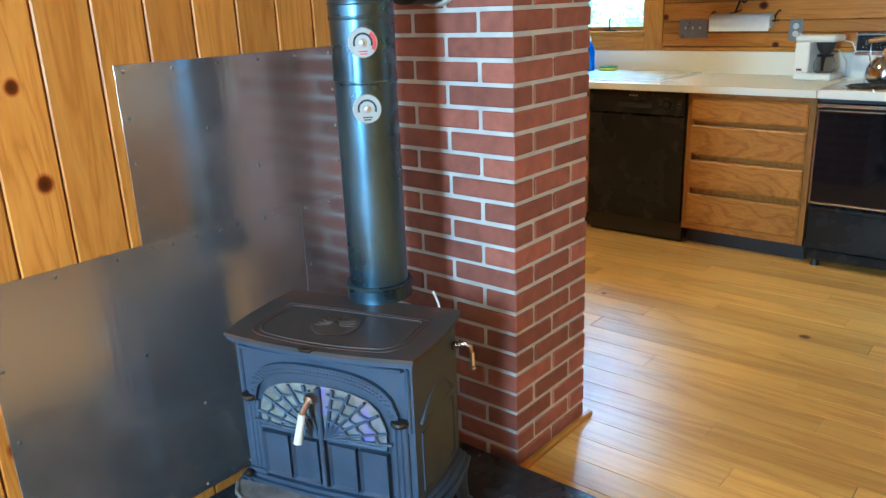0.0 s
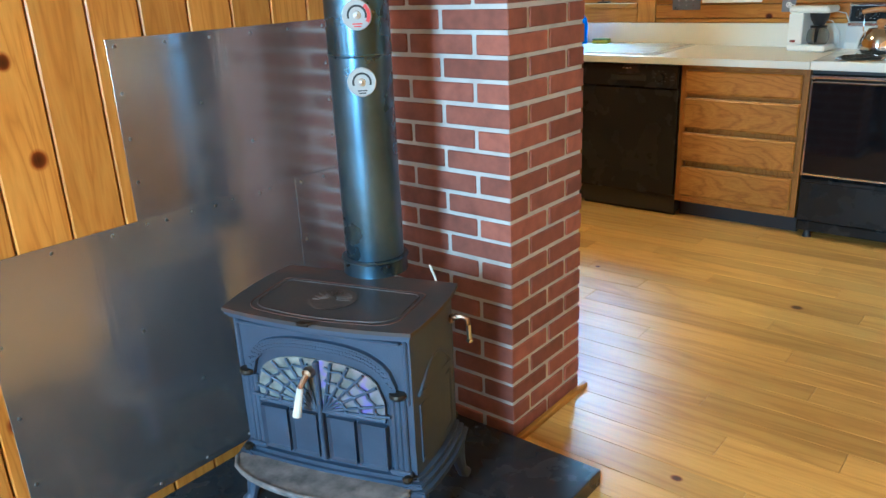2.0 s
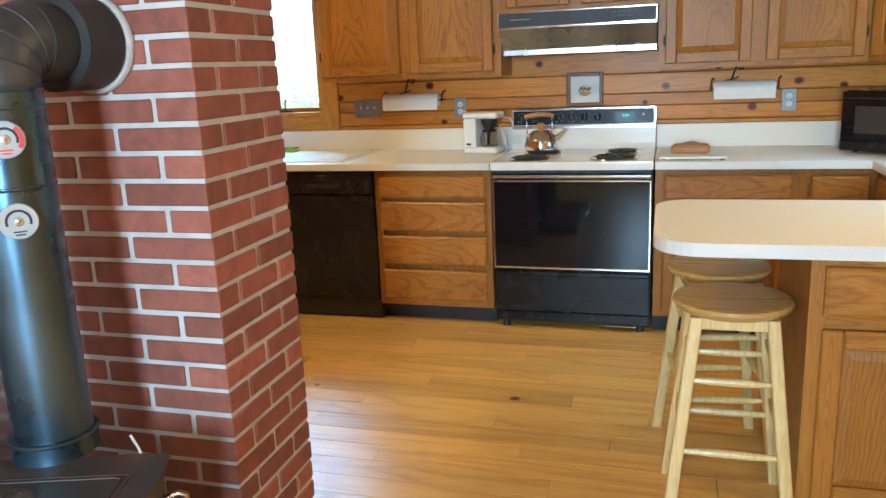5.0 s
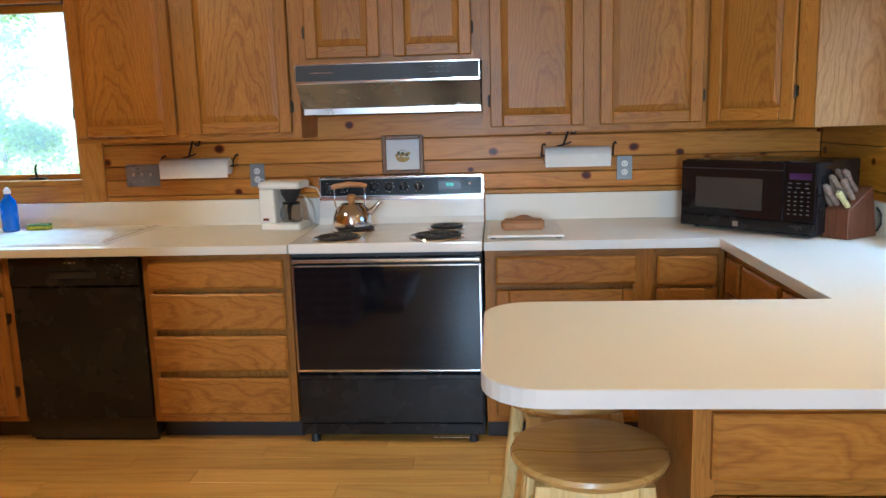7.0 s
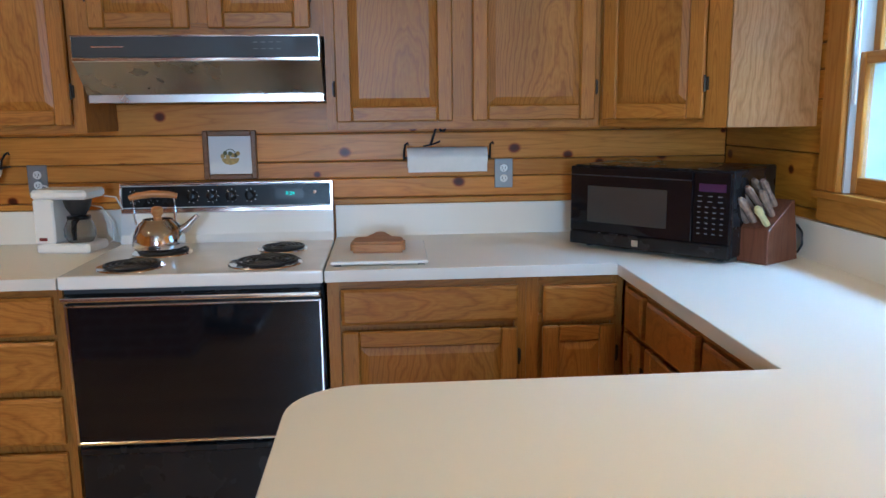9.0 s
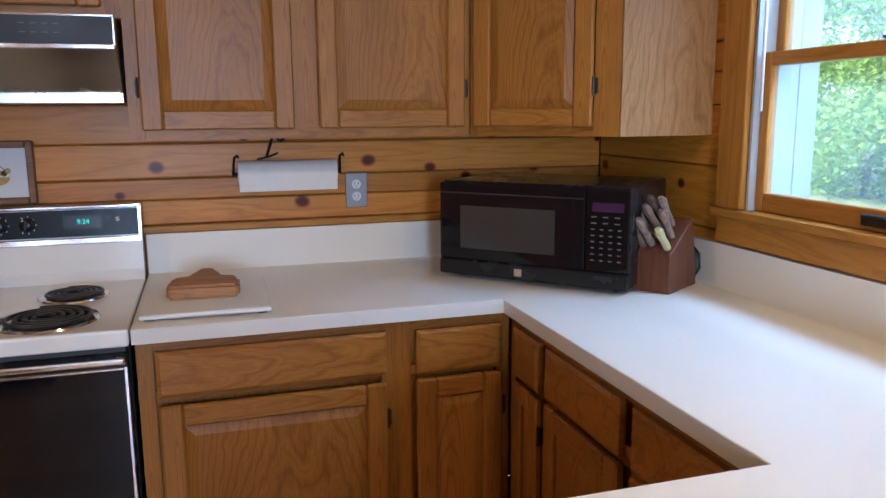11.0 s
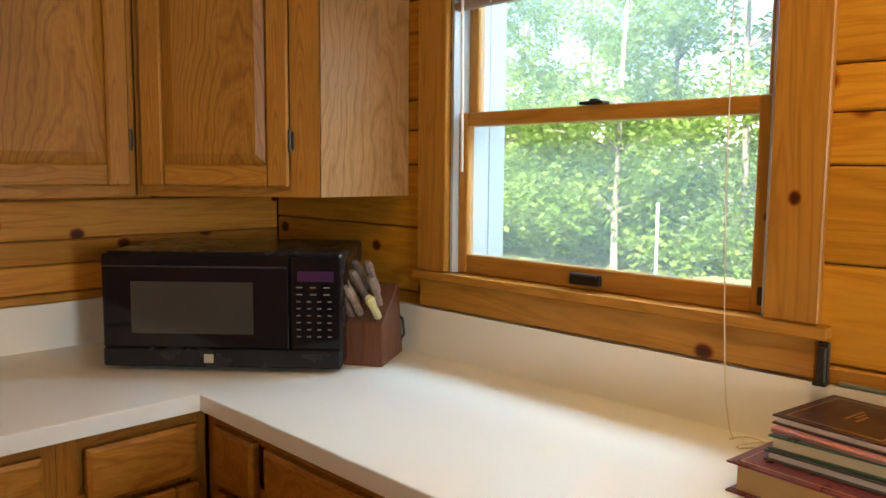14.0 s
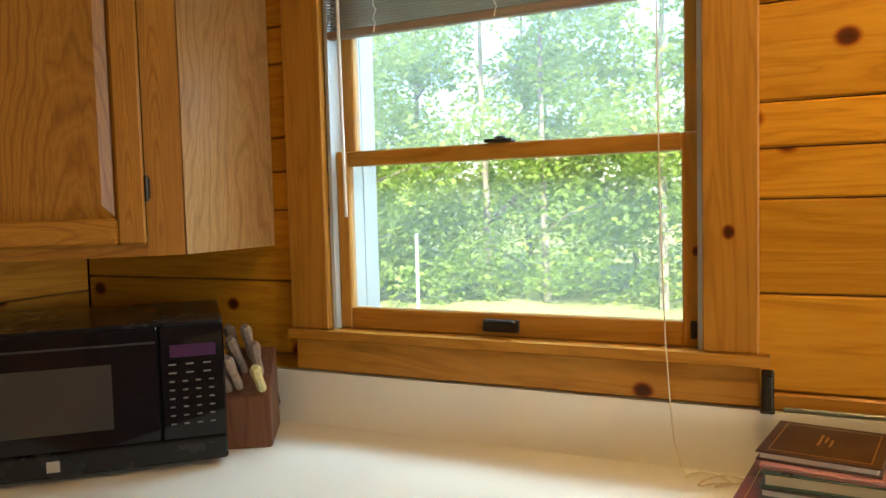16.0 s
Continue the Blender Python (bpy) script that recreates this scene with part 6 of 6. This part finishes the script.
jar = thing("mason_jar", "empty clear glass canning jar on the worktop", "jar", "", pose(1.969, -1.466, WT1))
bm = bmesh.new()
JAR_GLASS = glass("jar_glass", (1.0, 1.0, 0.985))
lathe(bm, [(0, 0.003), (0.040, 0.0), (0.050, 0.006), (0.052, 0.02), (0.052, 0.118), (0.046, 0.138), (0.039, 0.144), (0.036, 0.144), (0.043, 0.136), (0.0485, 0.116), (0.0485, 0.02), (0.044, 0.007), (0, 0.007)], 40)
part("glass_body", bm, JAR_GLASS, jar, smooth=True)
bm = bmesh.new()
lathe(bm, [(0.036, 0.1442), (0.039, 0.1442)] + [(0.039 + 0.002 * (k % 2), 0.146 + 0.0035 * k) for k in range(6)] + [(0.040, 0.17), (0.036, 0.17), (0.036, 0.1442)], 40)
part("threaded_rim", bm, JAR_GLASS, jar, "threaded glass rim", smooth=True)
bt = thing("spray_bottle", "amber glass spray bottle with black pump and paper label", "bottle", "", pose(1.984, -1.556, WT1, 0, 0, -40))
bm = bmesh.new()
lathe(bm, [(0, 0), (0.031, 0.0), (0.034, 0.004), (0.034, 0.088), (0.029, 0.103), (0.016, 0.110), (0.014, 0.114), (0, 0.114)], 36)
part("bottle_body", bm, plain("amber_glass", (0.045, 0.012, 0.004), 0.06, 0, 0.1, 10, 0.0, 0.5), bt, smooth=True)
bm = bmesh.new()
lathe(bm, [(0.0343, 0.020), (0.0346, 0.0205), (0.0346, 0.078), (0.0343, 0.0785)], 36)
lb = part("paper_label", bm, plain("kraft_label", (0.28, 0.135, 0.05), 0.7, 0, 0.08, 14), bt, "brown paper label", smooth=True)
for k, (a0, a1, zz) in enumerate(((-125, -75, 0.060), (-130, -70, 0.048), (-120, -85, 0.036), (-120, -90, 0.030))):
    bm = bmesh.new()
    for j in range(6):
        b0, b1 = radians(a0 + (a1 - a0) * j / 6), radians(a0 + (a1 - a0) * (j + 1) / 6)
        q = [bm.verts.new((0.0349 * math.cos(t), 0.0349 * math.sin(t), h)) for t, h in ((b0, zz), (b1, zz), (b1, zz + (0.004 if k < 2 else 0.002)), (b0, zz + (0.004 if k < 2 else 0.002)))]
        bm.faces.new(q)
    part("print_line", bm, BRONZE, lb)
bm = bmesh.new()
lathe(bm, [(0, 0.1142), (0.017, 0.1142), (0.017, 0.130), (0.013, 0.133), (0.010, 0.142), (0.010, 0.153), (0, 0.154)], 24)
box(bm, -0.004, 0.004, -0.016, -0.008, 0.144, 0.150, 0.001)
part("pump", bm, BLACK_MATTE, bt, "black spray pump", smooth=True)

# ---- wall things ----
TOWEL = plain("paper_towel", (0.80, 0.78, 0.73), 0.95, 0, 0.03, 30, 0.4, 0, 200)
IRONB = plain("black_wrought_iron", (0.02, 0.018, 0.017), 0.5, 0.5, 0.2, 40)


def towel_holder(x0, x1, z, y=0.615):
    th = thing("paper_towel_holder", "white paper towel roll on a black wrought-iron holder", "towel holder", "paper towel holders", pose(x0, y, z))
    L = x1 - x0
    bm = bmesh.new()
    cyl(bm, (0, 0, 0), (L, 0, 0), 0.041, seg=36)
    box(bm, 0.002, L - 0.002, -0.0415, -0.039, -0.055, 0.0)
    part("towel_roll", bm, TOWEL, th, "white paper towel roll", smooth=True)
    bm = bmesh.new()
    tube(bm, [(-0.016, 0, 0), (L + 0.016, 0, 0)], 0.005, 8)
    for xx in (-0.014, L + 0.014):
        tube(bm, [(xx, 0, -0.006), (xx + 0.002, 0.01, 0.03), (xx + 0.006, 0.03, 0.05), (xx + 0.016, 0.035, 0.058), (xx + 0.02, 0.035, 0.048)], 0.0042, 6)
        tube(bm, [(xx, 0, 0), (xx, 0.078, 0.0)], 0.004, 6)
    part("rod", bm, IRONB, th, smooth=True)
    bm = bmesh.new()
    cx = L * 0.40
    sp = [(cx - 0.03 + 0.004 * k, 0.073, 0.045 + 0.012 * k) for k in range(6)]
    sp += [(cx + 0.018 + 0.024 * math.cos(radians(150 - 45 * k)) * (1 - 0.09 * k), 0.073, 0.115 + 0.024 * math.sin(radians(150 - 45 * k)) * (1 - 0.09 * k)) for k in range(8)]
    tube(bm, sp, 0.005, 8)
    tube(bm, [(cx - 0.06, 0.073, 0.042), (cx - 0.02, 0.073, 0.05), (cx + 0.01, 0.073, 0.062)], 0.004, 6)
    part("scroll", bm, IRONB, th, "curled iron scroll", smooth=True)
    return th


towel_holder(-1.214, -0.862, 1.222)
towel_holder(0.716, 1.034, 1.236)

PLATE = plain("steel_plate", (0.27, 0.275, 0.27), 0.35, 0.45, 0.05, 20)
swt = thing("switch_plate", "brushed steel triple switch plate on pine boards", "switch", "", pose(-1.358, YB - 0.0005, 1.178))
part("plate", boxes((-0.089, 0.089, -0.006, 0, -0.057, 0.057), bevel=0.002), PLATE, swt)
for x in (-0.046, 0, 0.046):
    part("toggle", boxes((x - 0.005, x + 0.005, -0.016, -0.006, -0.004, 0.014), bevel=0.002), WHITE, swt)
    for zz in (-0.03, 0.03):
        bm = bmesh.new()
        lathe(bm, [(0, 0), (0.003, 0), (0.002, 0.001), (0, 0.0012)], 8, pose(x, -0.006, zz, 90, 0, 0))
        part("screw", bm, STEEL, swt)


def outlet(x, z):
    o = thing("wall_outlet", "double power outlet with steel cover plate", "outlet", "wall outlets", pose(x, YB - 0.0005, z))
    part("plate", boxes((-0.038, 0.038, -0.006, 0, -0.060, 0.060), bevel=0.002), PLATE, o)
    for zz in (-0.021, 0.021):
        bm = bmesh.new()
        lathe(bm, [(0, 0.0), (0.0165, 0.0), (0.016, 0.002), (0, 0.002)], 24, pose(0, -0.006, zz, 90, 0, 0))
        soc = part("socket", bm, WHITE, o, "white socket")
        for xx in (-0.0065, 0.0065):
            part("slot", boxes((xx - 0.0012, xx + 0.0012, -0.0088, -0.0081, zz - 0.003, zz + 0.006)), BLACK_MATTE, soc)
        bm = bmesh.new()
        lathe(bm, [(0, 0.0), (0.0022, 0.0), (0, 0.0006)], 10, pose(0, -0.0081, zz - 0.008, 90, 0, 0))
        part("slot", bm, BLACK_MATTE, soc)
    return o


outlet(-0.750, 1.166)
outlet(1.117, 1.163)

# cord from the coffee maker to the outlet
bm = bmesh.new()
tube(bm, [(-0.47, 0.56, WT1 + 0.004), (-0.445, 0.60, WT1 + 0.02), (-0.455, 0.635, WT1 + 0.09), (-0.50, 0.655, WT1 + 0.145), (-0.58, 0.664, WT1 + 0.16), (-0.66, 0.672, WT1 + 0.20), (-0.72, 0.682, 1.145), (-0.745, 0.684, 1.146)], 0.0032, 6)
tagged(part("appliance_cord", bm, WHITE), "thin white cord from the coffee maker to the outlet", "cord")

# framed print
pic = thing("framed_picture", "small wood-framed print of a basket above the range", "picture", "", pose(0.008, YB - 0.001, 1.1565, 0, 0, 0))
FW, FH = 0.212, 0.196
FRAMEW = wood("picture_frame_wood", (0.10, 0.045, 0.016), (0.17, 0.08, 0.03), (0.23, 0.11, 0.045), 0, 1.4, 0, 0.4, 0.08, 2, 0.2)
for b in ((-FW / 2, -FW / 2 + 0.022, 0, FH), (FW / 2 - 0.022, FW / 2, 0, FH), (-FW / 2 + 0.0225, FW / 2 - 0.0225, 0, 0.022), (-FW / 2 + 0.0225, FW / 2 - 0.0225, FH - 0.022, FH)):
    part("frame_bar", boxes((b[0], b[1], -0.02, -0.001, b[2], b[3]), bevel=0.004), FRAMEW, pic)
mt_ = part("mat_board", boxes((-FW / 2 + 0.0225, FW / 2 - 0.0225, -0.010, -0.008, 0.0225, FH - 0.0225)), plain("mat_white", (0.66, 0.68, 0.70), 0.6, 0, 0.02, 8), pic)
OCHRE = plain("print_ochre", (0.42, 0.30, 0.10), 0.7, 0, 0.3, 80)
OLIVE = plain("print_olive", (0.10, 0.11, 0.05), 0.7, 0, 0.3, 80)
bm = bmesh.new()
prism(bm, [(0.035 * math.cos(radians(a)), 0.085 + 0.026 * math.sin(radians(a))) for a in range(180, 361, 15)], 0, 0.0006, pose(0, -0.0101, 0, 90, 0, 0))
part("printed_basket", bm, OCHRE, mt_, "printed ochre basket")
for k in range(7):
    bm = bmesh.new()
    prism(bm, [(0.009 * math.cos(radians(a)), 0.009 * math.sin(radians(a))) for a in range(0, 360, 40)], 0, 0.0006, pose(-0.030 + 0.010 * k, -0.0108, 0.092 + 0.014 * math.sin(k * 1.3 + 0.4) ** 2, 90, 0, 0))
    part("printed_leaf", bm, OLIVE if k % 2 else OCHRE, mt_)
bm = bmesh.new()
tube(bm, [(0.024 * math.cos(radians(a)), -0.0108, 0.09 + 0.032 * math.sin(radians(a))) for a in range(0, 181, 20)], 0.0015, 5)
part("printed_handle", bm, OLIVE, mt_)

# small fittings at the window
bm = bmesh.new()
box(bm, XR - 0.030, XR - 0.022, -1.150, -1.128, 1.045, 1.125, 0.003)
cyl(bm, (XR - 0.034, -1.141, 1.05), (XR - 0.034, -1.141, 1.115), 0.009, seg=12)
box(bm, XR - 0.045, XR - 0.022, -1.152, -1.127, 1.0445, 1.052, 0.002)
tagged(part("blind_cord_cleat", bm, BRONZE), "dark metal bracket below the window sill end", "bracket")
bm = bmesh.new()
box(bm, XR - 0.020, XR - 0.008, -1.52, -1.165, 1.0445, 1.053, 0.002)
tagged(part("metal_strip", bm, plain("grey_green_strip", (0.22, 0.24, 0.2), 0.4, 0.5)), "grey metal strip lying on the backsplash ledge", "metal strip")
bm = bmesh.new()
box(bm, XR - 0.014, XR - 0.0005, PY0 - 0.5, -1.126, 1.0445, 1.078, 0.004)
tagged(part("ledge_trim", bm, PINE_TRIM_Y), "narrow pine trim above the backsplash", "trim", "", "structure")
bm = bmesh.new()
box(bm, -1.554, XR - 0.022, YB - 0.012, YB - 0.0005, 1.0445, 1.069, 0.004)
tagged(part("ledge_trim", bm, PINE_TRIM_X), "narrow pine trim above the backsplash", "trim", "", "structure")


# ---- outside ----
GRASS = plain("summer_grass", (0.30, 0.33, 0.12), 0.9, 0, 0.35, 0.6, 0.6, 0, 30)
bm = bmesh.new()
bmesh.ops.create_grid(bm, x_segments=40, y_segments=40, size=400)
for v in bm.verts:
    v.co.z = -0.45 + 0.15 * noise.noise(v.co * 0.05)
setting("ground", bm, GRASS, "sunlit summer meadow round the house", "ground")
ROOF = plain("roof_shingle", (0.06, 0.055, 0.05), 0.9, 0, 0.2, 3)
bm = bmesh.new()
box(bm, XW - 0.5, XR + 0.55, YS - 0.6, YB + 0.6, ZC + 0.16, ZC + 0.30)
setting("roof", bm, ROOF, "plain dark roof above the rooms", "roof")
bm = bmesh.new()
box(bm, XW - 0.15, XR + 0.2, YS - 0.15, YB + 0.2, -0.6, -0.121)
setting("foundation", bm, MORTAR, "plain grey foundation below the floor", "foundation")

BARK = plain("grey_bark", (0.24, 0.21, 0.17), 0.9, 0, 0.3, 9, 0.8, 0, 60)
LEAF, n_, l_, b_ = mat("leaf_green")
isl = n_.new("ShaderNodeNewGeometry")
lr = ramp(n_, [(0.0, (0.20, 0.30, 0.05)), (0.5, (0.29, 0.41, 0.08)), (1.0, (0.39, 0.51, 0.11))])
l_.new(isl.outputs["Random Per Island"], lr.inputs[0])
l_.new(lr.outputs[0], b_.inputs["Base Color"])
b_.inputs["Roughness"].default_value = 0.55
tr = n_.new("ShaderNodeBsdfTranslucent")
l_.new(lr.outputs[0], tr.inputs[0])
mx = n_.new("ShaderNodeMixShader")
mx.inputs[0].default_value = 0.6
l_.new(b_.outputs[0], mx.inputs[1])
l_.new(tr.outputs[0], mx.inputs[2])
l_.new(mx.outputs[0], n_["Material Output"].inputs[0])


def leaf_mesh(name, clumps, per, size, rg):
    """Many small bent leaves gathered in clumps of (centre, radius)."""
    verts, faces = [], []
    for c, r in clumps:
        for _ in range(per):
            d = Vector((rg.gauss(0, 1), rg.gauss(0, 1), rg.gauss(0, 0.75)))
            p = Vector(c) + d.normalized() * r * rg.random() ** 0.4
            e = Euler((rg.uniform(-0.9, 0.9), rg.uniform(-0.9, 0.9), rg.uniform(0, 6.28))).to_matrix()
            s = size * rg.uniform(0.6, 1.3)
            k = len(verts)
            for q in ((0, -s * 0.5, 0), (s * 0.36, 0, s * 0.08), (0, s * 0.6, -s * 0.1), (-s * 0.36, 0, s * 0.08)):
                verts.append(tuple(p + e @ Vector(q)))
            faces.append((k, k + 1, k + 2, k + 3))
    me = bpy.data.meshes.new(name)
    me.from_pydata(verts, [], faces)
    me.materials.append(LEAF)
    return me


def tree(x, y, h, seed, group, size=0.125, per=150):
    rg = random.Random(seed)
    t = thing("broadleaf_tree", "tall leafy green tree with grey trunk on the meadow edge", "tree", group, pose(x, y, -0.45))
    bm = bmesh.new()
    lean = (rg.uniform(-0.4, 0.4), rg.uniform(-0.4, 0.4))
    line = [(lean[0] * k / 6 + rg.uniform(-0.05, 0.05), lean[1] * k / 6 + rg.uniform(-0.05, 0.05), h * 0.9 * k / 6) for k in range(7)]
    tube(bm, line, [h * 0.010 * (1 - 0.13 * k) for k in range(7)], 8)
    part("trunk", bm, BARK, t, smooth=True)
    clumps = []
    for k in range(15):
        z = h * rg.uniform(0.14, 0.9)
        a = rg.uniform(0, 6.28)
        i = min(5, int(z / (h * 0.15)))
        ln = h * 0.24 * (1.15 - z / h) * rg.uniform(0.8, 1.3)
        base = Vector(line[i])
        tip = base + Vector((math.cos(a) * ln, math.sin(a) * ln, h * rg.uniform(0.03, 0.10)))
        bm = bmesh.new()
        tube(bm, [base, base.lerp(tip, 0.5) + Vector((0, 0, 0.1)), tip], [0.035, 0.025, 0.01], 6)
        part("limb", bm, BARK, t, smooth=True)
        for _ in range(5):
            clumps.append((base.lerp(tip, rg.uniform(0.4, 1.15)) + Vector((rg.gauss(0, 0.35), rg.gauss(0, 0.35), rg.gauss(0, 0.3))), rg.uniform(0.35, 0.8)))
    cr = new("crown", leaf_mesh("crown", clumps, per, size, rg))
    cr.parent = t
    return t


proto = [tree(14.0, 3.2, 8.5, 11, "trees beyond the window"), tree(16.5, 7.0, 9.5, 12, "trees beyond the window"), tree(13.2, 9.5, 7.5, 13, "trees beyond the window")]
spots = [(13.5, 1.0, 0), (15.5, 5.0, 1), (14.5, 11.5, 0), (18.5, 2.5, 2), (19.0, 9.5, 0), (20.5, 5.8, 1), (18.5, 13.0, 2), (16.0, 15.0, 1), (12.8, 6.2, 2), (21.0, 12.5, 1), (17.0, -1.5, 1), (22.0, 0.5, 0),
         (-6.0, 20.0, 0), (-10.5, 22.0, 1), (-15.5, 21.0, 2), (-3.0, 24.0, 1)]
for i, (x, y, k) in enumerate(spots):
    copy_thing(proto[k], pose(x, y, -0.45, 0, 0, 67 * i + 20))
rg = random.Random(21)
cl = []
for _ in range(120):
    cl.append(((rg.uniform(13.4, 14.8), rg.uniform(-2, 15), rg.uniform(-0.4, 0.5)), rg.uniform(0.3, 0.7)))
for _ in range(110):
    cl.append(((rg.uniform(14.2, 16.5), rg.uniform(-2, 15), 0.4 + 2.2 * rg.random() ** 1.5), rg.uniform(0.4, 0.9)))
for _ in range(60):
    cl.append(((rg.uniform(-16, -2), rg.uniform(17, 19), rg.uniform(-0.4, 0.5)), rg.uniform(0.3, 0.7)))
ub = new("undergrowth", leaf_mesh("undergrowth", cl, 110, 0.10, rg))
tagged(ub, "low leafy undergrowth along the wood edge", "bushes", "", "stuff")
bm = bmesh.new()
cyl(bm, (11.2, 4.4, -0.5), (11.2, 4.4, 0.95), 0.025, seg=8)
tagged(part("field_stake", bm, VINYL), "thin pale stake standing in the meadow", "stake")

# ---- floor planks (last) ----
PLANK = {}


def plank_mesh(w, h):
    key = (round(w, 3), round(h, 3))
    if key not in PLANK:
        bm = bmesh.new()
        box(bm, -w / 2, w / 2, -h / 2, h / 2, -0.012, 0.0, 0.0012)
        PLANK[key] = mesh_of("plank", bm, FLOOR_WOOD)
    return PLANK[key]


rp = random.Random(7)
PW = 0.118
rest = bmesh.new()
row, y = 0, YB
while y - PW > YS - 0.05:
    x = XW + 0.001 - (0, 0.55, 0.23, 0.83, 0.37, 0.69)[row % 6]
    while x < XR:
        xl = XW + 0.001 if y > -2.05 else XL - 0.149
        x0, x1 = max(x, xl), min(x + 1.22, XR - 0.001)
        if x1 - x0 > 0.02:
            if -4.6 < y < 0.2:
                ob = new("plank", plank_mesh(x1 - x0 - 0.0012, PW - 0.0012))
                ob.location = ((x0 + x1) / 2, y - PW / 2, 0)
                ob.parent = floor
            else:
                box(rest, x0, x1 - 0.0012, y - PW + 0.0012, y, -0.012, 0.0)
        x += 1.22
    y -= PW
    row += 1
tagged(part("planks_beyond", rest, FLOOR_WOOD, floor), "", "", "", "stuff")
